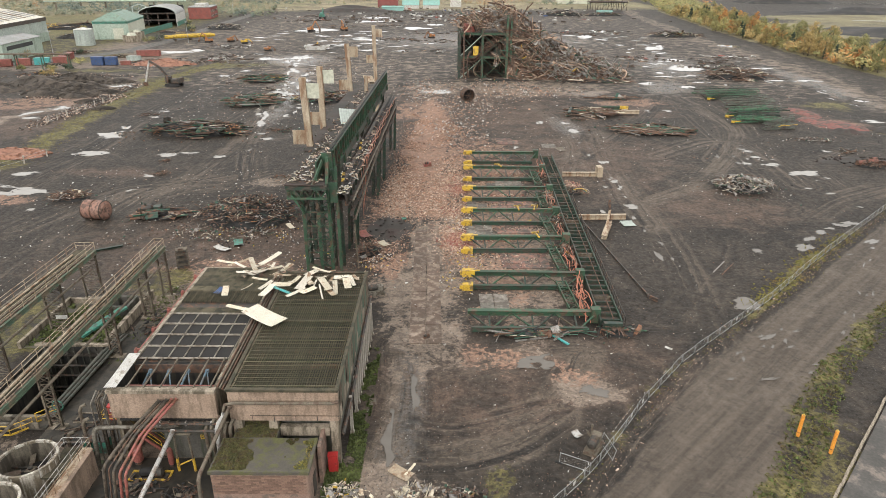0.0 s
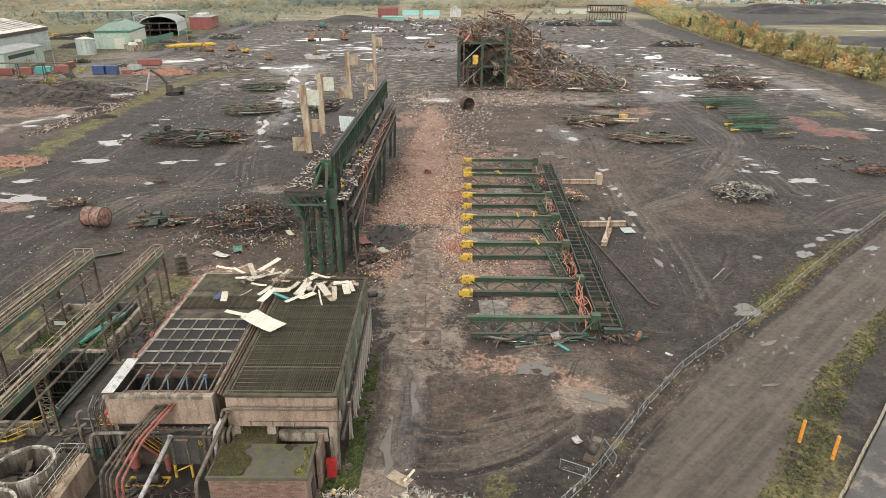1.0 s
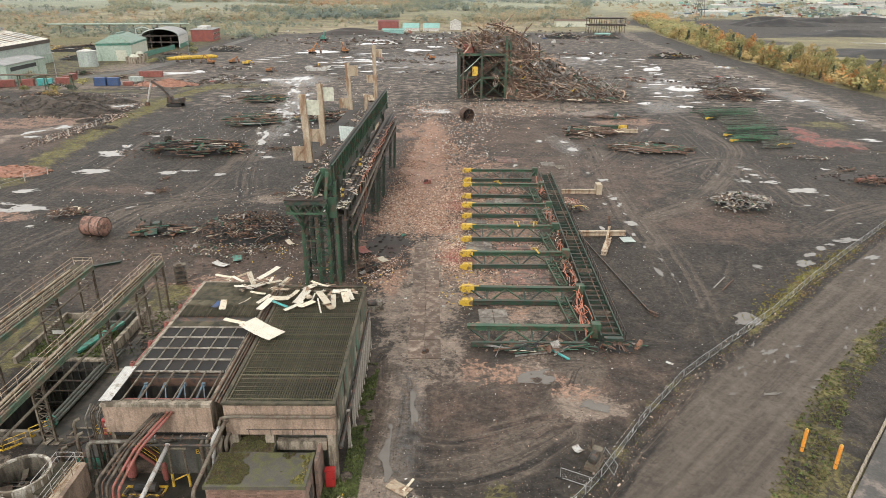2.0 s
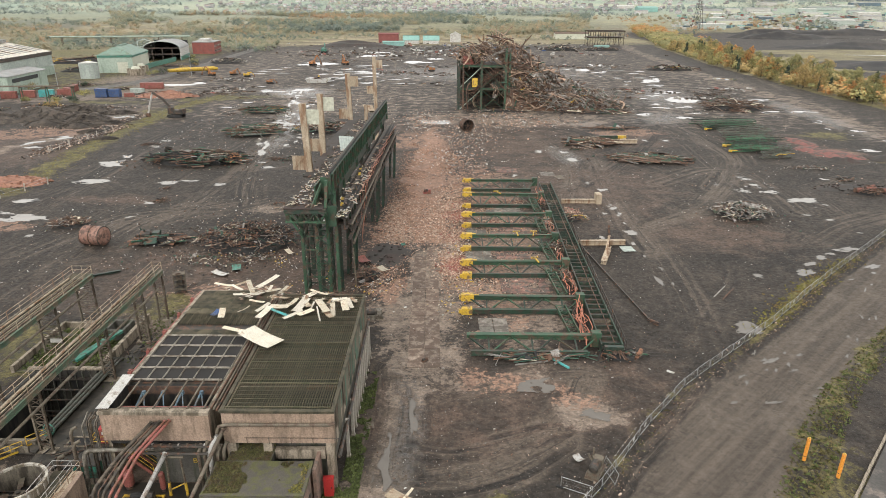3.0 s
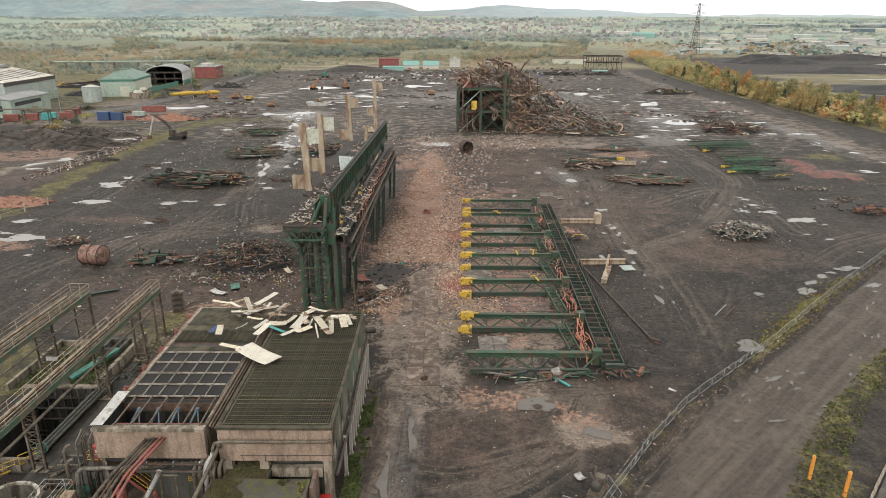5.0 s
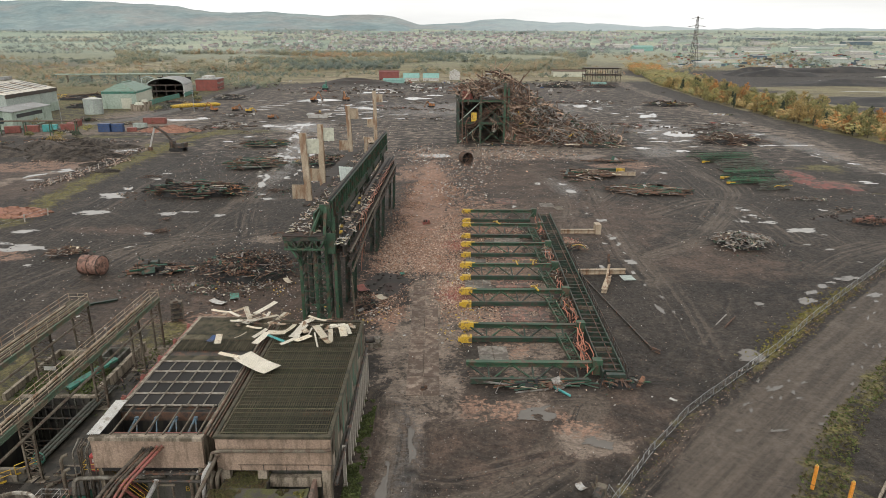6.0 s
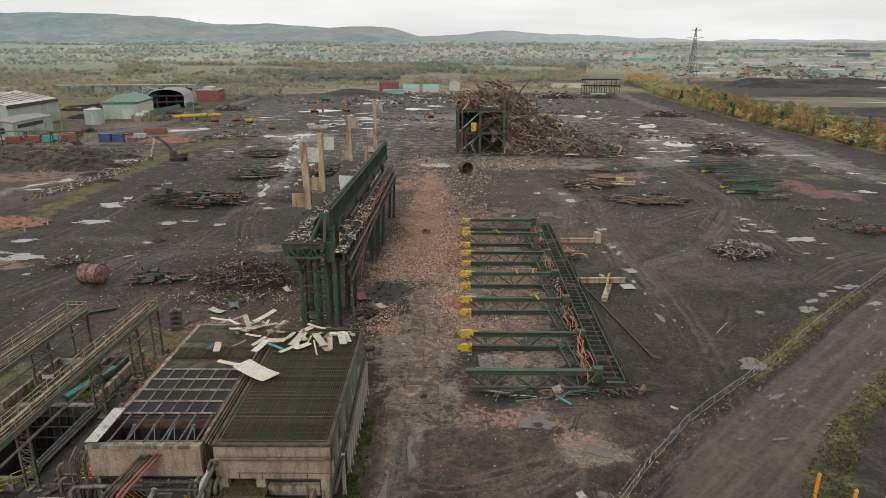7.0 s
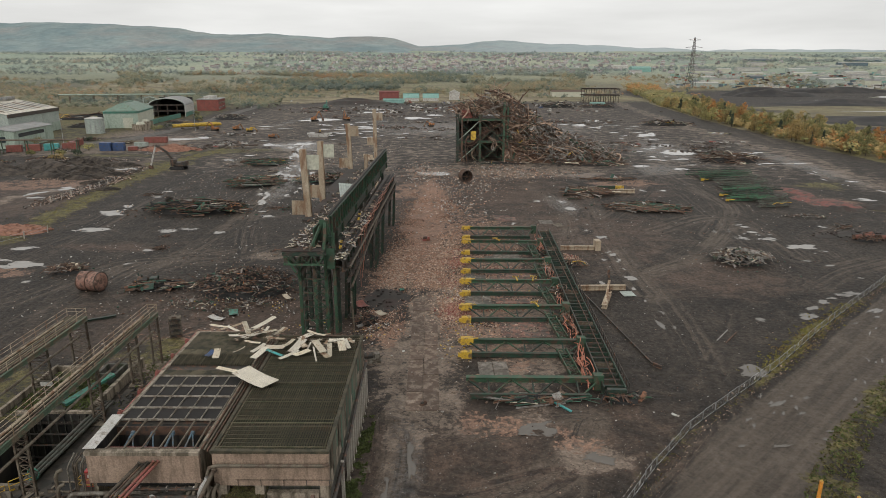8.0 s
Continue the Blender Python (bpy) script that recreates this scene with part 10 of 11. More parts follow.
machine(-3.6, 143, 10, 0.9, "dull red machine part on brick rubble", M_DULLRED, 7)


def crate_stack(x, y):
    t = thing("cable_rack", "upright grey steel rack standing on dirt", "rack", x, y, 0, 20)
    for a in (-0.8, 0.8):
        for b in (-0.5, 0.5):
            part("post", Mesh().box(a - 0.06, b - 0.06, 0, a + 0.06, b + 0.06, 3.2), M_GREYPIPE, t)
    for k in range(8):
        part("shelf", Mesh().box(-0.86, -0.56, 0.2 + k * 0.4, 0.86, 0.56, 0.3 + k * 0.4).box(-0.5 + 0.1 * (k % 3), -0.4, 0.3 + k * 0.4, 0.3, 0.4, 0.48 + k * 0.4), M_GREYPIPE if k % 2 else M_DARKSTEEL, t)


crate_stack(-39.2, 88.2)


def beam_thing(a, b, w, h, mat, label, name="steel_beam"):
    t = thing(name, label, "steel beam", a[0], a[1], 0)
    d = (b[0] - a[0], b[1] - a[1])
    part("section", Mesh().ibeam((0, 0, h / 2 + a[2]), (*d, h / 2 + b[2]), w, h, t=0.12), mat, t)
    return t


t1 = beam_thing((26.0, 135.6, 0.02), (34.2, 135.8, 0.02), 0.8, 0.9, M_TANSTEEL, "tan steel beam with an upturned end plate")
part("end_plate", Mesh().box(7.4, -0.9, 0, 8.6, 1.3, 2.2), M_TANSTEEL, t1)
beam_thing((24.6, 109.3, 0.02), (33.2, 109.7, 0.02), 0.7, 0.9, M_TANSTEEL, "tan steel beam lying across the mud")
t2 = beam_thing((27.0, 100.0, 0.02), (29.6, 107.0, 0.02), 0.9, 0.7, M_TANSTEEL, "bent tan beam with an upright rusty post")
part("upright", Mesh().ibeam((2.5, 6.6, 0), (2.2, 7.0, 4.6), 0.35, 0.4), M_RUST, t2)
part("prop", Mesh().beam((0.4, 1.0, 0.4), (2.4, 6.8, 2.8), 0.4, 0.2), M_TANSTEEL, t2)
beam_thing((24.0, 116.0, 0.02), (28.6, 79.2, 0.02), 0.22, 0.3, M_DARKSTEEL, "very long thin dark rail on the mud")
beam_thing((28.6, 79.0, 0.02), (29.4, 78.0, 0.02), 0.3, 0.5, M_RUST, "short bent rail end")
beam_thing((12.9, 70.0, 0.02), (15.3, 66.9, 0.02), 0.3, 0.14, M_TEAL, "bright teal strip of steel on the mud")
beam_thing((8.9, 67.6, 0.02), (13.4, 68.6, 0.02), 0.14, 0.14, M_SCRAPGREY, "pale bent tube on the mud")
beam_thing((41.6, 86.5, 0.02), (45.0, 90.6, 0.02), 0.16, 0.14, M_RUST, "thin rusty rails beside the fence")
beam_thing((40.6, 87.3, 0.02), (43.8, 91.2, 0.02), 0.14, 0.12, M_SCRAPGREY, "thin grey rails beside the fence")
beam_thing((-52, 96.0, 0.02), (-58, 92.5, 0.02), 0.5, 0.3, M_DARKGREEN, "flat green steel section on the mud")


def plate(x, y, l, w, turn, mat, label, bend=0.06, z=0.07):
    mb = Mesh().wavy(pose(0, 0, 0), l, w, 0.3, 0.03, bend, 0.03)
    solid("flat_sheet", mb, mat, label, "sheet", x, y, z, turn, "flat sheets on the yard")


plate(-3.7, 45.2, 2.2, 1.2, 55, M_TANSTEEL, "torn brown board on the near mud")
plate(-2.9, 45.6, 1.7, 0.25, -30, M_CREAM, "pale batten beside a torn board")
plate(-7.3, 55.5, 1.1, 0.8, 10, M_GREYPIPE, "grey board beside the weeds")
plate(27.2, 66.2, 0.9, 0.4, 50, M_WHITE, "small white sheet on dark mud")
plate(33.0, 107.2, 2.6, 2.2, 5, M_SHEETGREY, "pale sheet lying by the tan beams")
plate(29.5, 158, 3.4, 2.2, 15, M_GREYPIPE, "grey sheet on the open yard")
plate(-13.2, 100.6, 3.0, 1.6, 30, M_DULLRED, "buckled dull red panel below the crane runway", 0.3, 0.35)
plate(-9.6, 97.0, 2.2, 1.2, 40, M_CREAM, "torn pale sheet on dark soil", 0.2, 0.25)
plate(-6.9, 108, 1.0, 0.8, 20, M_PIPEGREEN, "crumpled green sheet on dark soil", 0.3, 0.3)
plate(-35.5, 95, 3, 1.2, 60, M_WHITE, "torn white sheet beside the mixed heap", 0.2, 0.2)
plate(-33.5, 97, 2.4, 1.4, 20, M_PIPEGREEN, "green sheet in light scrap", 0.25, 0.25)
plate(-26.5, 104.4, 2.6, 0.9, 35, M_CREAM, "pale torn sheet beside the mixed heap", 0.25, 0.25)
plate(13.2, 50.3, 1.0, 0.8, 30, M_LIGHTPIPE, "crumpled pale plastic bag by the fence", 0.2, 0.2)


# ---- works buildings at the far side ----
def window_row(t, n, x0, dx, y, z, w, h, pane_mat=None):
    for k in range(n):
        x = x0 + dx * k
        win = part("window", Mesh().box(x - w / 2, y - 0.12, z, x + w / 2, y, z + h), M_WHITE, t)
        part("pane", Mesh().box(x - w / 2 + 0.12, y - 0.16, z + 0.12, x + w / 2 - 0.12, y - 0.125, z + h - 0.12), pane_mat or M_GLASS, win)


def works():
    M_ROOFGREEN = surf("green_sheet_roof", (0.13, 0.2, 0.16), (0.18, 0.26, 0.21), 0.25, 0.6, 0, (0.13, 0.17, 0.12), 0.4, 3)
    # gabled shed with a green roof
    s = thing("hipped_shed", "grey-green shed with a hipped sheet roof and cream side", "shed", -207, 434, 0, 102)
    part("wall", Mesh().box(-23, -10, 0, 23, 10, 10.4), M_SHEETCREAM, s)
    hip = Mesh()
    hip.add([(-23.6, -10.6, 10.4), (23.6, -10.6, 10.4), (23.6, 10.6, 10.4), (-23.6, 10.6, 10.4), (-15, -2.5, 14.6), (15, -2.5, 14.6), (15, 2.5, 14.6), (-15, 2.5, 14.6), (-15, 0, 15.2), (15, 0, 15.2)],
            [(0, 1, 5, 4), (1, 2, 6, 9, 5), (2, 3, 7, 6), (3, 0, 4, 8, 7), (4, 5, 9, 8), (8, 9, 6, 7), (3, 2, 1, 0)])
    part("roof", hip, M_ROOFGREEN, s)
    part("ridge_vent", Mesh().box(-9, -0.8, 15.0, 9, 0.8, 15.8), M_ROOFGREEN, s)
    part("end_cladding", Mesh().box(-23.12, -9.9, 0.1, -23.02, 9.9, 9.2), M_SHEETGREEN, s)
    part("fascia", Mesh().box(-23.2, -10.2, 9.2, 23.2, -10.02, 10.7).box(-23.3, -10.0, 9.2, -23.05, 10.0, 10.7), M_PIPEGREEN, s)
    part("door", Mesh().box(-23.24, -7, 0, -23.14, -1, 6.5), M_SHEETCREAM, s)
    part("plinth", Mesh().box(-23.1, -10.15, 0, 23.1, -10.02, 2.2), M_PIPEGREEN, s)
    # arched hangar with an open front
    h = thing("arched_hangar", "arched sheet hangar with a black open front", "hangar", -215.3, 523, 0, 101)
    n, R, L = 22, 13.0, 38.0
    roof, wall = Mesh(), Mesh()
    for off in (0.0, 0.3):
        for x in (-L / 2, L / 2):
            roof.v += [(x, -(R + off) * math.cos(math.pi * j / n), 8.5 + (5.2 + off) * math.sin(math.pi * j / n)) for j in range(n + 1)]
    k = n + 1
    roof.f = [(j, j + 1, k + j + 1, k + j) for j in range(n)] + [(2 * k + j, 3 * k + j, 3 * k + j + 1, 2 * k + j + 1) for j in range(n)]
    roof.f += [(j, 2 * k + j, 2 * k + j + 1, j + 1) for j in range(n)] + [(k + j, k + j + 1, 3 * k + j + 1, 3 * k + j) for j in range(n)]
    roof.k = [0] * len(roof.f)
    part("roof", roof, M_ROOFGREY, h)
    wall.box(-L / 2, -R - 0.2, 0, L / 2, -R + 0.2, 8.5).box(-L / 2, R - 0.2, 0, L / 2, R + 0.2, 8.5)
    part("wall", wall, M_WHITE, h)
    # wall coloured black for the shade inside the hangar
    part("dark_backing", Mesh().box(L / 2 - 0.4, -R + 0.2, 0, L / 2, R - 0.2, 13), M_BLACK, h)
    part("plinth", Mesh().box(-L / 2, -R - 0.4, 0, L / 2, -R - 0.2, 3), M_PIPEGREEN, h)
    for z in (4.5, 9.0):
        part("inner_beam", Mesh().ibeam((-L / 2 + 1, -R + 0.3, z), (-L / 2 + 1, R - 0.3, z), 0.6, 1.0), M_DARKSTEEL, h)
    for y in (-7, 0, 7):
        part("inner_column", Mesh().ibeam((-L / 2 + 1.5, y, 0), (-L / 2 + 1.5, y, 9), 0.6, 0.8), M_DARKSTEEL, h)
    part("front_fascia", Mesh().tube([(-L / 2 - 0.15, -R * math.cos(math.pi * j / n), 8.5 + 5.3 * math.sin(math.pi * j / n)) for j in range(n + 1)], 0.4, 6), M_SHEETGREY, h)
    # white portal frame standing beside the hangar
    f = thing("steel_portal", "bare white portal frame beside the open hangar", "steel frame", -231, 520, 0, 8)
    for x in (-5, 5):
        part("post", Mesh().ibeam((x, 0, 0), (x, 0, 13), 0.6, 0.7), M_SHEETGREY, f)
        part("rafter", Mesh().beam((x, 0, 13), (0, 0, 14.5), 0.5, 0.6), M_SHEETGREY, f)
    part("tie", Mesh().beam((-5, 0, 9), (5, 0, 9), 0.3, 0.4), M_SHEETGREY, f)
    # green boundary wall between the sheds
    g = thing("boundary_wall", "low green sheet wall beside the sheds", "wall", 0, 0, 0, kind="structure")
    for (x0, y0), (x1, y1) in (((-190, 412), (-197, 452)), ((-197, 452), (-200, 500))):
        part("panel", Mesh().beam((x0, y0, 1.6), (x1, y1, 1.6), 0.25, 3.2), M_PIPEGREEN, g)
    # red brick block
    b = thing("brick_office", "two-storey red brick block with a flat roof", "building", -208, 592, 0, 98)
    part("wall", Mesh().box(-16, -9, 0, 16, 9, 9.2), surf("far_red_brick", (0.2, 0.06, 0.05), (0.27, 0.09, 0.07), 0.3, 0.9, 0, (0.15, 0.07, 0.06), 0.3, 5), b)
    part("roof", Mesh().box(-16.3, -9.3, 9.2, 16.3, 9.3, 9.7), M_ROOFGREY, b)
    for z in (1.6, 5.4):
        window_row(b, 8, -13, 3.7, -9.02, z, 1.8, 1.5)
    part("roof_hut", Mesh().box(-12, -4, 9.7, 6, 4, 12.0), M_WHITE, b)
    # big pale shed at the edge
    s = shed("rolling_shed", "large pale shed with a patched grey roof and rooflights", -256, 372, 62, 46, 13.0, 18.0, M_SHEETGREY, M_ROOFCREAM, 98)
    part("fascia", Mesh().box(-31.3, -23.4, 11.2, 31.3, -23.02, 13.2), M_DARKSTEEL, s)
    part("lower_band", Mesh().box(-31.1, -23.2, 0, 31.1, -23.02, 5.0), M_SHEETGREEN, s)
    part("door_leaf", Mesh().box(-31.2, -14, 0, -31.02, -4, 10), M_SHEETCREAM, s)
    for k in range(9):
        part("rooflight", Mesh().beam((-26 + 6.5 * k, -20, 14.15), (-26 + 6.5 * k, -6, 17.2), 1.8, 0.14), M_ROOFGREY if k % 3 else M_SCRAPBROWN, s)
    for k in range(4):
        part("ridge_vent", Mesh().box(-26 + 14 * k, -1.6, 18.6, -16 + 14 * k, 1.6, 20.2), M_ROOFGREY, s)
    # low flat shed before it
    s = shed("low_shed", "low grey-green shed with a long dark window", -214, 326, 40, 18, 8.0, 9.4, M_SHEETGREEN, M_ROOFGREY, 97)
    part("long_window", Mesh().box(-16, -9.1, 5.0, 10, -9.02, 6.8), M_GLASS, s)
    part("side_window", Mesh().box(-20.1, -5, 3.0, -20.02, 5, 5.6), M_GLASS, s)
    # upright tank and ponds
    t = thing("storage_tank", "squat pale steel storage tank with upright seams", "tank", -203, 381, 0)
    part("shell", Mesh().tube([(0, 0, 0), (0, 0, 8.6)], 4.9, 24), M_SHEETGREY, t)
    part("roof", Mesh().tube([(0, 0, 8.6), (0, 0, 9.6)], [5.1, 0.6], 24), M_WHITE, t)
    for k in range(12):
        a = k * 0.5236
        part("seam", Mesh().box(4.9 * math.cos(a) - 0.1, 4.9 * math.sin(a) - 0.1, 0, 4.9 * math.cos(a) + 0.1, 4.9 * math.sin(a) + 0.1, 8.6), M_GALV, t)
    for x, y, r, hh, m in ((-186, 402, 5, 3.6, M_CONCRETE), (-190, 418, 4.5, 4.0, M_CONCRETE)):
        t = thing("open_tank", "low stained concrete tank behind the storage tank", "tank", x, y, 0)
        part("shell", Mesh().ring(0, 0, 0, hh, r, r - 0.4, 26), m, t)
        part("dome", Mesh().tube([(0, 0, 0.2), (0, 0, hh + 1.2)], [r - 0.5, r * 0.4], 18), M_SHEETCREAM, t)
    # containers
    def container(x, y, l, turn, mat, label, hgt=2.6):
        t = thing("container", label, "container", x, y, 0, turn)
        part("body", Mesh().box(-l / 2 + 0.1, -1.15, 0.15, l / 2 - 0.1, 1.15, hgt - 0.08), mat, t)
        for k in range(int(l / 0.6)):
            part("rib", Mesh().box(-l / 2 + 0.3 + k * 0.6, -1.22, 0.2, -l / 2 + 0.55 + k * 0.6, -1.15, hgt - 0.15), mat, t)
        for a in (-l / 2, l / 2 - 0.16):
            for b_ in (-1.24, 1.08):
                part("corner_post", Mesh().box(a, b_, 0, a + 0.16, b_ + 0.16, hgt), mat, t)
        part("top_rim", Mesh().box(-l / 2, -1.24, hgt - 0.08, l / 2, 1.24, hgt), mat, t)
    container(-156.5, 301, 5.2, 0, M_BLUE, "blue steel site container on rough ground", 3.9)
    container(-151.0, 302, 5.0, 0, M_BLUE, "blue steel site container beside its twin", 3.7)
    container(-147.5, 334, 11, 8, M_DULLRED, "long faded red container on rough ground", 3.0)
    container(-145, 303, 4, 10, M_DULLRED, "small faded red skip beside the blue containers", 1.8)
    container(-147, 316, 6, 0, M_SHEETGREY, "pale blue-grey skip on rough ground", 2.4)
    for k, m in enumerate((M_DULLRED, M_DULLRED, M_TEAL, M_DULLRED)):
        container(-196 + k * 6.8, 296 + 3 * k, 6.1, 15, m, "faded container in the works yard", 3.2)
    container(-180, 318, 14, 100, M_DULLRED, "long red container beside the low shed", 3.0)
    container(-200, 284, 6, 10, M_BLUE, "dark blue skip at the works fence", 2.4)
    # pipe rack in front of the sheds
    r = thing("pipe_rack", "rusty pipe rack on trestles beside the works road", "pipe rack", -196, 287, 0, 4)
    for k in range(4):
        for y in (-1, 1):
            part("trestle", Mesh().beam((k * 11, y * 1.3, 0), (k * 11, y * 0.8, 6), 0.35, 0.35), M_GREEN, r)
        part("cross", Mesh().beam((k * 11, -1.2, 6), (k * 11, 1.2, 6), 0.3, 0.3), M_RUST, r)
    for y in (-0.7, 0, 0.7):
        part("rack_pipe", Mesh().tube([(-20, y, 6.4), (34, y, 6.4)], 0.25, 7), M_GREYPIPE if y else M_RUST, r)
    r = thing("pipe_rack", "long grey-green pipe bridge behind the works", "pipe rack", -370, 655, 0, 12)
    for k in range(6):
        for y in (-1.5, 1.5):
            part("trestle", Mesh().beam((k * 22, y, 0), (k * 22, y, 9), 0.6, 0.6), M_GREYPIPE, r)
    for y in (-1, 0.6):
        part("rack_pipe", Mesh().tube([(-10, y, 9.6), (118, y, 9.6)], 0.7, 8), M_SHEETGREEN, r)
    # orange scrap of the old stockyard
    scrap_pile("scrap_pile", "row of rusty orange plant behind the sheds", -255, 480, 34, 9, 5, 10, 90, 60, 20, 14, 50, (3, 3, 1, 0, 8, 1.5, 0.3, 1), length=8)
    scrap_pile("scrap_pile", "pale and grey scrap heap by the brick block", -157, 486, 15, 11, 4.0, 0, 91, 60, 30, 90, 260, (2, 0.6, 8, 0.6, 1, 0, 3, 1), length=3.4)
    # works road
    mb = Mesh()
    a = [(-262, 262), (-196, 300), (-168, 352), (-164, 420), (-172, 520), (-178, 640)]
    vs, fs = [], []
    for i, (x, y) in enumerate(a):
        vs += [(x - 4.5, y + 2, 0.1), (x + 4.5, y - 2, 0.1)]
        if i:
            fs.append((2 * i - 2, 2 * i - 1, 2 * i + 1, 2 * i))
    mb.add(vs, fs)
    solid("road", mb, M_ASPHALT, "cracked works road beside the old sheds", "road", kind="structure")
    # lamp posts
    for x, y in ((-285, 640), (-200, 650), (-150, 395), (-193, 330)):
        t = thing("street_lamp", "tall grey street lamp by the works road", "street lamp", x, y, 0)
        part("pole", Mesh().tube([(0, 0, 0), (0, 0, 12)], [0.16, 0.09], 8), M_GALV, t)
        part("head", Mesh().box(-0.9, -0.25, 11.9, 0.9, 0.25, 12.2), M_GALV, t)


works()


def excavator(x, y, turn, s, mat, label, boom=(4.6, 6.0), stick=(8.0, 1.0)):
    t = thing("excavator", label, "excavator", x, y, 0, turn)
    for side in (-1.3, 1.3):
        pts = [(-2.2, 0.45), (-1.8, 0.95), (1.8, 0.95), (2.2, 0.45), (1.8, 0.02), (-1.8, 0.02)]
        m = Mesh()
        m.add([(a * s, (side - 0.32) * s, b * s) for a, b in pts] + [(a * s, (side + 0.32) * s, b * s) for a, b in pts],
              [tuple(range(6)), tuple(range(11, 5, -1))] + [(i, 6 + i, 6 + (i + 1) % 6, (i + 1) % 6) for i in range(6)])
        part("track", m, M_BLACK, t)
    part("turntable", Mesh().tube([(0, 0, 0.8 * s), (0, 0, 1.1 * s)], 0.9 * s, 14), M_DARKSTEEL, t)
    part("body", Mesh().box(-2.4 * s, -1.35 * s, 1.1 * s, 1.0 * s, 1.35 * s, 2.2 * s).box(-2.5 * s, -1.3 * s, 1.2 * s, -1.6 * s, 1.3 * s, 2.5 * s), mat, t)
    cab = part("cab", Mesh().box(0.2 * s, 0.35 * s, 1.1 * s, 1.8 * s, 1.35 * s, 3.0 * s), mat, t)
    part("windscreen", Mesh().box(1.8 * s, 0.45 * s, 1.7 * s, 1.83 * s, 1.25 * s, 2.9 * s), M_GLASS, cab)
    part("boom", Mesh().beam((0.8 * s, 0, 1.9 * s), (boom[0] * 0.55 * s, 0, boom[1] * 0.75 * s), 0.45 * s, 0.7 * s).beam((boom[0] * 0.55 * s, 0, boom[1] * 0.75 * s), (boom[0] * s, 0, boom[1] * s), 0.4 * s, 0.6 * s), mat, t)
    part("stick", Mesh().beam((boom[0] * s, 0, boom[1] * s), (stick[0] * s, 0, stick[1] * s), 0.34 * s, 0.45 * s), M_LIGHTPIPE if mat is M_DARKSTEEL else mat, t)
    part("grab", Mesh().box((stick[0] - 0.5) * s, -0.5 * s, max(0.02, (stick[1] - 0.9)) * s, (stick[0] + 0.5) * s, 0.5 * s, (stick[1] + 0.1) * s).tube([(stick[0] * s, -0.4 * s, stick[1] * s), (stick[0] * s, 0.4 * s, stick[1] * s)], 0.3 * s, 8), M_RUST, t)


excavator(-101.5, 247, 175, 1.3, M_DARKSTEEL, "dark high-reach excavator with its boom raised", (6.4, 7.0), (8.6, 0.9))
excavator(-139, 398, 160, 0.9, M_DULLORANGE, "orange excavator by the yellow boom")
excavator(-127, 402, 60, 0.9, M_DULLORANGE, "orange excavator with its arm lowered", (3.5, 4), (5.5, 0.8))
excavator(-116, 392, 20, 0.9, M_YELLOW, "yellow crawler loader on wet ground", (2.6, 3), (4.5, 0.8))
excavator(-94, 358, 30, 0.8, M_DULLORANGE, "orange and white grab on wet ground", (2.6, 3), (4.5, 0.8))
excavator(-92, 470, 60, 1.1, M_DULLORANGE, "orange material handler far out on the yard")
excavator(-70, 476, 120, 1.1, M_DULLORANGE, "orange material handler beside scrap", (4, 6), (6, 1))
excavator(-8, 430, 200, 0.9, M_DULLORANGE, "orange excavator far behind the crane runway", (3, 4), (5, 0.8))
excavator(-105, 590, 90, 1.6, M_PIPEGREEN, "green excavator on the far yard", (3, 5), (5, 0.8))


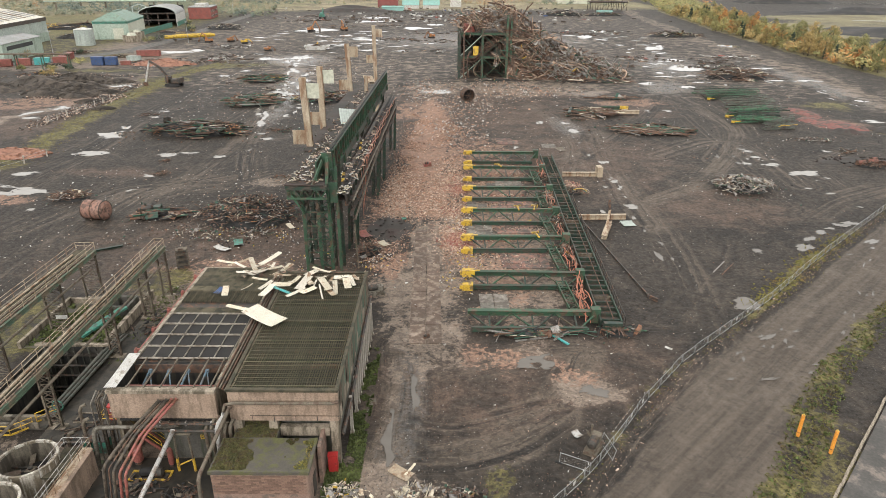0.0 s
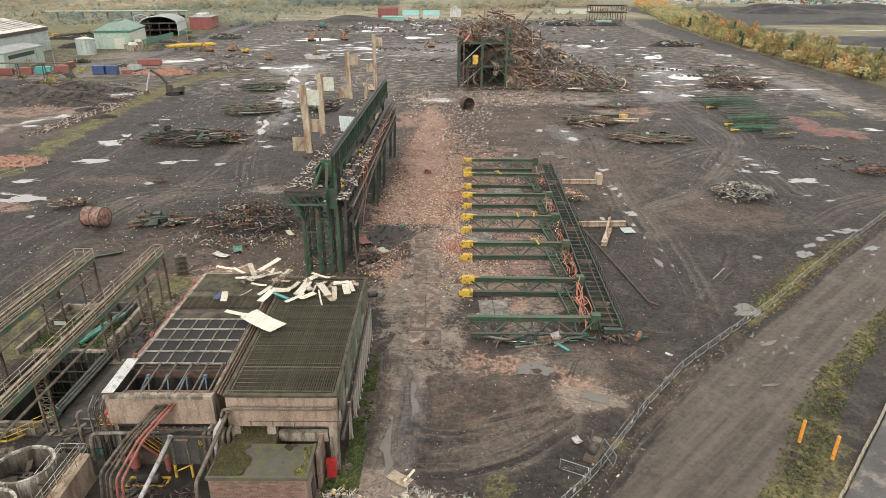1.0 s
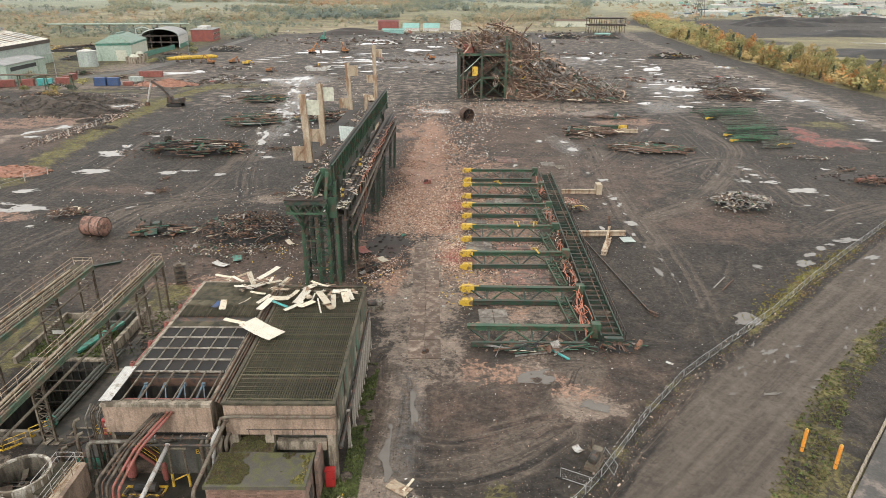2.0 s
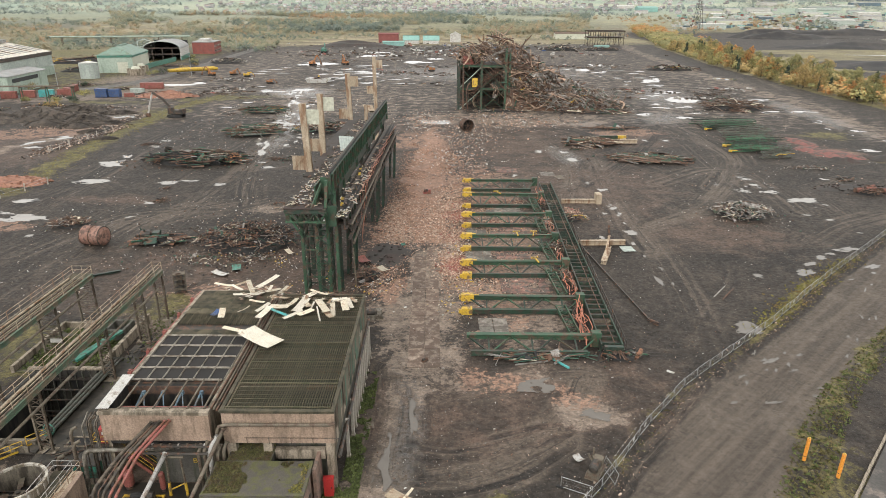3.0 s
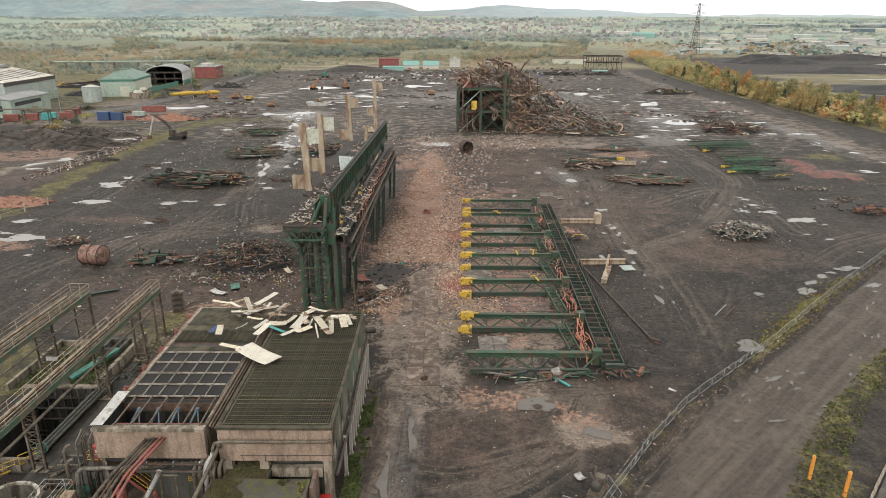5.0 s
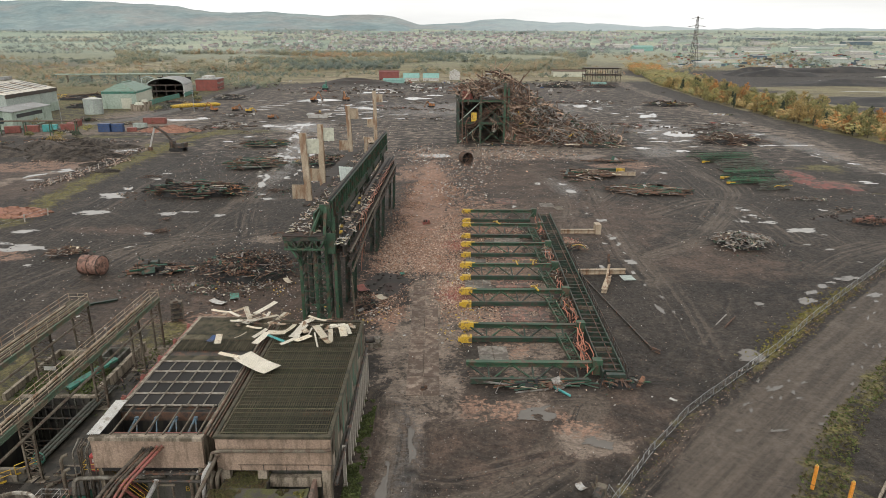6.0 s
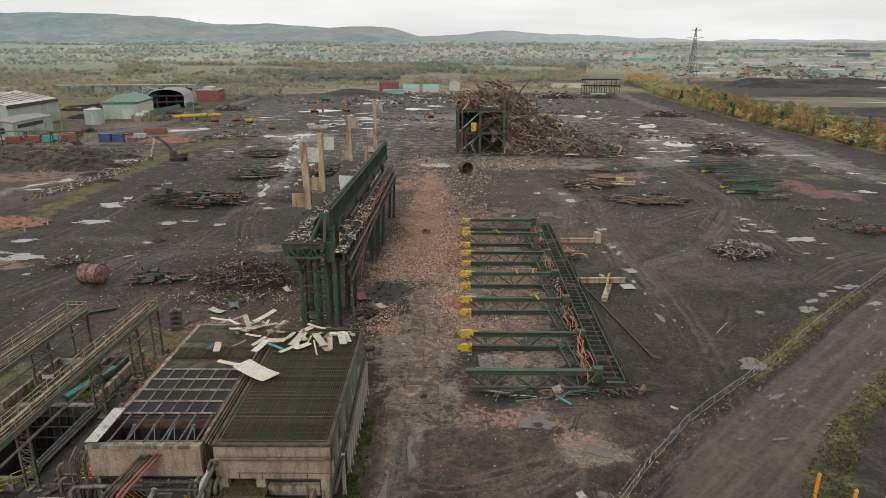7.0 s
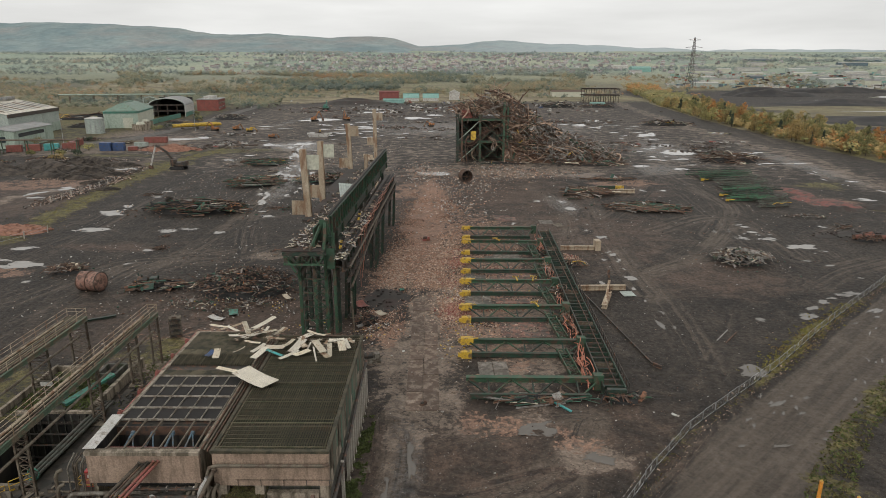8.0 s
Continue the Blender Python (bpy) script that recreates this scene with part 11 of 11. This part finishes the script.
def far_things():
    # long yellow crane boom section on the yard
    t = thing("crane_boom", "long yellow crane boom lying on blocks", "crane part", -155, 412, 0, 35)
    part("tube", Mesh().tube([(-15, 0, 2.2), (-6, 0, 2.4), (12, 0, 2.4), (15, 0, 2.2)], [1.0, 1.25, 1.25, 0.8], 14), M_YELLOW, t)
    for x in (-9, 0, 9):
        part("block", Mesh().box(x - 0.6, -1.8, 0, x + 0.6, 1.8, 1.0), M_DARKSTEEL, t)
    # white open skip heaped with orange scrap
    t = thing("open_skip", "long white open skip heaped with scrap", "skip", -69.5, 364, 0, 3)
    m = Mesh()
    lo = [(-5, -2), (5, -2), (5, 2), (-5, 2)]
    hi = [(-6.2, -2.4), (7.6, -2.4), (7.6, 2.4), (-6.2, 2.4)]
    m.add([(*a, 0.0) for a in lo] + [(*a, 2.2) for a in hi] + [(a * 0.95, b * 0.9, 2.2) for a, b in hi] + [(a * 0.95, b * 0.9, 0.3) for a, b in lo],
          [(0, 1, 5, 4), (1, 2, 6, 5), (2, 3, 7, 6), (3, 0, 4, 7), (4, 5, 9, 8), (5, 6, 10, 9), (6, 7, 11, 10), (7, 4, 8, 11), (8, 9, 13, 12), (9, 10, 14, 13), (10, 11, 15, 14), (11, 8, 12, 15), (12, 13, 14, 15)])
    part("body", m, M_WHITE, t)
    scrap_pile("scrap_pile", "orange and brown scrap in the white skip", -69, 364, 4.2, 1.7, 3.6, 3, 95, 30, 10, 8, 60, (2, 3, 1, 0, 5, 2, 0, 1), length=2)
    # far sheds
    red = surf("dark_red_cladding", (0.17, 0.05, 0.045), (0.22, 0.07, 0.06), 0.3, 0.7, 0, None, 0.3, 3)
    shed("far_shed", "dark red shed at the yard's far end", -62, 762, 22, 12, 9.0, 10.2, red, red, 0)
    for x in (-36, -14):
        shed("green_roof_hut", "low hut with a bright sea-green roof", x, 745, 17, 13, 3.5, 8.0, M_WHITE, M_SEAGREEN, 0)
    shed("green_roof_hut", "low teal shed among parked plant", -52, 700, 22, 7, 3.6, 4.6, M_SEAGREEN, M_SEAGREEN, 0)
    shed("white_tent", "white sheeted frame tent at the yard's end", 13, 775, 12, 12, 8, 11, M_WHITE, M_WHITE, 90)
    shed("far_shed", "long pale store with a brown roof", 160, 855, 42, 12, 6.5, 8.6, M_SHEETCREAM, M_SCRAPBROWN, 0)
    t = thing("steel_skeleton", "burnt-out two-storey steel skeleton", "steel frame", 171, 722, 0)
    for k in range(8):
        for y in (-7, 7):
            part("column", Mesh().ibeam((-19 + k * 5.4, y, 0), (-19 + k * 5.4, y, 15), 0.5, 0.5), M_GREYPIPE if k % 2 else M_DARKSTEEL, t)
    for z in (8.0, 14.6):
        for y in (-7, 7):
            part("beam", Mesh().ibeam((-20, y, z), (20, y, z), 0.5, 0.8), M_DARKSTEEL, t)
        part("floor", Mesh().box(-19, -6.6, z + 0.7, 19, 6.6, z + 1.1), M_DARKSTEEL, t)
    for k in range(7):
        part("brace", Mesh().beam((-19 + k * 5.4, -7, 0.3), (-13.6 + k * 5.4, -7, 7.6), 0.3, 0.3), M_GREYPIPE, t)
    shed("blue_canopy", "collapsed pale blue canopy by the steel skeleton", 156, 668, 14, 6, 2.2, 3.0, M_SEAGREEN, M_SEAGREEN, 0)
    scrap_pile("scrap_pile", "grey scrap heap before the steel skeleton", 112, 640, 22, 12, 6, 0, 92, 80, 40, 40, 120, GREYISH, length=6)
    scrap_pile("scrap_pile", "dark scrap along the far wet ground", 150, 640, 20, 8, 3, 0, 93, 50, 20, 20, 80, MIXED, length=6)
    rnd = random.Random(66)
    M_FARLOT = [M_WHITE, M_SCRAPGREY, M_SCRAPBROWN, M_DULLRED, M_DARKSTEEL, M_ORANGE, M_BLUE]
    mb = Mesh()
    for _ in range(330):
        x, y = rnd.gauss(-10, 75), rnd.uniform(540, 760)
        mb.m = rnd.choices(range(7), (3, 4, 1.4, 0.3, 7, 0.03, 0.2))[0]
        l, h = rnd.uniform(0.8, 4), rnd.uniform(0.4, 1.5)
        a = rnd.uniform(0, 3.1)
        d = Vector((math.cos(a), math.sin(a), 0)) * l / 2
        c = Vector((x, y, h / 2))
        mb.beam(c - d, c + d, rnd.uniform(0.8, 2), h)
    solid("parked_plant", mb, M_FARLOT, "far lot of skips, plant and stacked material", "plant yard", kind="stuff")
    mb = Mesh()
    lots = [(rnd.uniform(-140, 160), rnd.uniform(300, 640)) for _ in range(40)]
    for _ in range(700):
        x, y = rnd.choice(lots)
        x, y = x + rnd.gauss(0, 7), y + rnd.gauss(0, 5)
        mb.m = rnd.choices(range(7), (0.4, 2.4, 1.4, 0.15, 5, 0.0, 0))[0]
        for _ in range(3):
            l, h = rnd.uniform(0.6, 3), rnd.uniform(0.1, 0.6)
            a = rnd.uniform(0, 3.1)
            d = Vector((math.cos(a), math.sin(a), rnd.uniform(-0.1, 0.1))) * l / 2
            c = Vector((x + rnd.gauss(0, 1.2), y + rnd.gauss(0, 1.6), h / 2 + 0.05))
            mb.beam(c - d, c + d, rnd.uniform(0.15, 0.9), h)
    solid("yard_scrap", mb, M_FARLOT, "small dark scrap lots spread over the far yard", "scrap", kind="stuff")
    # pylon
    t = thing("pylon", "tall lattice electricity pylon beyond the tree belt", "pylon", 412, 1110, 2)
    levels = [(0, 7.5), (14, 5.6), (28, 4.1), (42, 3.0), (54, 2.3), (66, 1.8), (76, 1.2), (82, 0.3)]
    for (z0, w0), (z1, w1) in zip(levels, levels[1:]):
        for sx, sy in ((-1, -1), (1, -1), (1, 1), (-1, 1)):
            part("leg", Mesh().beam((sx * w0, sy * w0, z0), (sx * w1, sy * w1, z1), 0.45, 0.45), M_DARKSTEEL, t)
        for sy in (-1, 1):
            part("lattice_bar", Mesh().beam((-w0, sy * w0, z0), (w1, sy * w1, z1), 0.28, 0.28).beam((w0, sy * w0, z0), (-w1, sy * w1, z1), 0.28, 0.28), M_DARKSTEEL, t)
    for z, l in ((54, 11), (66, 14), (78, 10)):
        for sx in (-1, 1):
            part("cross_arm", Mesh().beam((0, 0, z + 2), (sx * l, 0, z), 0.35, 0.35).beam((0, 0, z - 1), (sx * l, 0, z), 0.35, 0.35), M_DARKSTEEL, t)
    # trading estate
    est = random.Random(14)
    mats = [M_WHITE, M_SHEETGREY, M_SHEETCREAM, M_SHEETGREEN, M_FADEDBLUE]
    spots = [(640, 1650, 46, 22), (720, 1560, 60, 26), (800, 1760, 80, 30), (905, 1720, 60, 24), (1010, 1840, 120, 36), (1150, 2000, 90, 34), (1290, 2120, 110, 40), (1420, 2200, 90, 40), (560, 1500, 34, 16),
             (960, 1560, 70, 26), (1080, 1620, 60, 24), (1210, 1720, 80, 30), (850, 2300, 120, 34), (1180, 2500, 140, 40), (1560, 2500, 160, 46), (500, 1900, 60, 20), (470, 1640, 40, 18), (1700, 2700, 140, 40), (980, 2100, 70, 30)]
    spots += [(est.uniform(0.36, 0.66) * y, y, est.uniform(26, 70), est.uniform(14, 26)) for y in (1130, 1180, 1230, 1290, 1330, 1380, 1420, 1460, 1500, 1240, 1350, 1440, 1550, 1600, 1660, 1700)]
    for i, (x, y, l, w) in enumerate(spots):
        z = float(rise(np.array([x]), np.array([y]))[0])
        e = est.uniform(7, 12)
        shed("estate_shed", "large pale trading estate shed far off", x, y, l * 0.75, w * 0.8, e * 0.8, e * 0.8 + 2, mats[est.choices(range(5), (5, 4, 3, 1, 1))[0]], M_WHITE if i % 2 else M_ROOFGREY, est.uniform(-15, 15), z=z, group="trading estate sheds")
    clutter = Mesh()
    for _ in range(700):
        y = est.uniform(1090, 1650)
        x = est.uniform(0.34, 0.68) * y + est.gauss(0, 8)
        clutter.m = est.choices(range(6), (5, 3, 1.5, 1, 1.2, 1.2))[0]
        l, h, a = est.uniform(3, 14), est.uniform(1.6, 4.5), est.choice((0.1, 1.65)) + est.gauss(0, 0.1)
        d = Vector((math.cos(a), math.sin(a), 0)) * l / 2
        c = Vector((x, y, float(rise(np.array([x]), np.array([y]))[0]) + h / 2))
        clutter.beam(c - d, c + d, est.uniform(2, 4), h)
    solid("parked_vehicles", clutter, [M_WHITE, M_SHEETGREY, M_FADEDBLUE, M_SEAGREEN, M_DULLRED, M_DARKSTEEL], "parked lorries and containers of the trading estate", "vehicles", kind="stuff")
    shed("estate_shed", "bright blue-roofed depot beyond the tree belt", 505, 1720, 50, 24, 10, 13, M_SEAGREEN, M_SEAGREEN, 5, z=float(rise(np.array([505]), np.array([1720]))[0]), group="trading estate sheds")
    shed("farm_shed", "long pale farm shed in the fields", -1080, 1750, 60, 20, 8, 12, M_WHITE, M_ROOFGREY, 5, z=4)


far_things()


# ---- remains of the old building's floor ----
def floor_slab(x0, x1, y0, y1, mat, label, tiles):
    t = thing("floor_slab", label, "floor slab", (x0 + x1) / 2, (y0 + y1) / 2, 0.0, 1.0, kind="structure")
    rnd = random.Random(int(y0 * 10))
    nx, ny = tiles
    w, d = (x1 - x0) / nx, (y1 - y0) / ny
    for j in range(ny):
        for i in range(nx):
            if rnd.random() < 0.12:
                continue
            a, b = x0 - (x0 + x1) / 2 + i * w, y0 - (y0 + y1) / 2 + j * d
            part("panel", Mesh().box(a + 0.05, b + 0.05, -0.05, a + w - 0.05, b + d - 0.05, (0.06 if mat is M_LANESLAB else 0.1) + rnd.uniform(-0.02, 0.03)), mat, t)


M_REDSLAB = surf("worn_red_floor_slab", (0.16, 0.08, 0.06), (0.25, 0.135, 0.105), 0.5, 0.85, 0, (0.085, 0.07, 0.058), 0.55, 4, each=0.35)
M_LANESLAB = surf("trodden_pale_floor_slab", (0.165, 0.125, 0.095), (0.26, 0.205, 0.162), 0.45, 0.85, 0, (0.1, 0.068, 0.05), 0.62, 5, each=0.22)
M_GREYSLAB = surf("worn_grey_floor_slab", (0.14, 0.125, 0.105), (0.24, 0.215, 0.185), 0.5, 0.8, 0, (0.09, 0.075, 0.062), 0.55, 4, each=0.3)
for x0, x1, y0, y1, mat, tiles in ((9, 17, 114.8, 119.2, M_REDSLAB, (5, 3)), (9.3, 16.4, 102.2, 106.5, M_REDSLAB, (5, 3)), (4.6, 8.4, 115.5, 119.2, M_GREYSLAB, (2, 2)), (4.0, 8.6, 101, 106.2, M_GREYSLAB, (3, 2)),
                                   (14, 19.4, 162.5, 169, M_REDSLAB, (4, 3)), (25, 28.6, 159.4, 163.2, M_GREYSLAB, (1, 1)), (9, 16.5, 126.6, 132.2, M_GREYSLAB, (4, 3)), (9, 16.4, 88.2, 94, M_REDSLAB, (5, 3)), (5, 9, 75, 80, M_GREYSLAB, (2, 2)), (-4.5, -0.4, 67, 108, M_LANESLAB, (2, 9))):
    floor_slab(x0, x1, y0, y1, mat, "worn " + ("red" if mat is M_REDSLAB else "grey") + " concrete floor panels of the old building", tiles)

chunks("brick_rubble", "red and pale brick spill beside the yellow column ends", 3600, 21, heap_spot([(1.8, 100.5, 2.2, 4), (2.2, 96, 2.0, 3), (2.5, 125, 2.4, 4), (2.6, 133, 2.6, 4), (1.6, 113, 1.8, 4), (9, 99.5, 4, 0.8), (12, 122.5, 5, 1.0), (14, 137, 6, 1.4), (27, 129, 2, 3)]), 0.2, [M_RUBBLE, M_DULLRED, M_STONES, M_STONES], "rubble")
chunks("litter", "white and grey scraps around the old floor panels", 900, 22, heap_spot([(3, 108, 4, 6), (4, 92, 3, 6), (13, 112, 6, 8), (2, 84, 4, 4), (-10, 92, 3, 5), (-20, 92, 9, 6), (-30, 102, 10, 6)]), 0.22, [M_WHITE, M_SCRAPGREY, M_STONES, M_YELLOW], "litter")
scrap_pile("scrap_pile", "rust-red plate and dark bars leaning below the crane runway", -11.5, 93.5, 2.2, 2.0, 1.4, 0, 131, 16, 8, 10, 40, (2, 1, 0.4, 0.4, 5, 0, 0.2, 2), length=2.4)
scrap_pile("scrap_pile", "bent duct and rods on the mud by the crane tower", -16.5, 77.5, 2.4, 1.6, 0.8, 0, 132, 8, 12, 8, 40, (2, 2, 3, 0.6, 1, 0, 1, 1), length=2.2)

M_REDRUST = surf("red_rusted_shell", (0.13, 0.05, 0.035), (0.21, 0.085, 0.06), 0.8, 0.85, 0, (0.07, 0.045, 0.035), 0.4, 8)
mound("soil_mound", "dark soil bank around the rusty cylinders", 98, 148, 10, 4.5, 0.9, 41, M_SOIL, 60)
for i, (x, y, turn, r, l) in enumerate(((96.5, 144.6, 12, 0.5, 2.0), (99.5, 145.2, -10, 0.55, 2.2), (102.5, 144.2, 8, 0.5, 2.0), (101, 147.2, 30, 0.5, 1.8))):
    t = thing("rusty_cylinder", "short red-rusted steel cylinder on a soil bank", "cylinder", x, y, r + 0.35, turn, "rusty cylinders")
    part("shell", Mesh().tube([(-l / 2, 0, 0), (l / 2, 0, 0)], r, 16), M_REDRUST, t)
    part("rim", Mesh().tube([(-l / 2 - 0.08, 0, 0), (-l / 2 + 0.08, 0, 0)], r * 1.08, 16), M_RUST, t)
    part("saddle", Mesh().box(-0.5, -0.5, -r - 0.45, 0.5, 0.5, -r * 0.8), M_SOIL, t)


def shrub(x, y, size, leaf, seed):
    rnd = random.Random(seed)
    t = thing("shrub", "low autumn shrub growing between the old sheds", "shrub", x, y, 0, 0, "shrubs by the sheds")
    stem, mass = Mesh(), Mesh()
    for k in range(5):
        a = k * 1.257 + rnd.random()
        tip = (math.cos(a) * size * 0.5, math.sin(a) * size * 0.5, size * rnd.uniform(0.5, 0.8))
        stem.tube([(0, 0, -0.1), lerp((0, 0, 0), tip, 0.5), tip], [0.08, 0.05, 0.02], 5)
        leaves(mass, rnd, tip, (size * 0.45, size * 0.45, size * 0.35), 45, 0.3)
    part("stem", stem, M_BARK, t)
    part("foliage", mass, LEAF[leaf], t)


rnd_b = random.Random(71)
for i in range(34):
    x, y = rnd_b.choice(((-175, 470), (-190, 340), (-172, 400), (-238, 470), (-225, 300), (-165, 285), (-190, 520), (-260, 560)))
    shrub(x + rnd_b.gauss(0, 9), y + rnd_b.gauss(0, 12), rnd_b.uniform(1.6, 4.2), rnd_b.choice((0, 0, 1, 3, 4)), 700 + i)
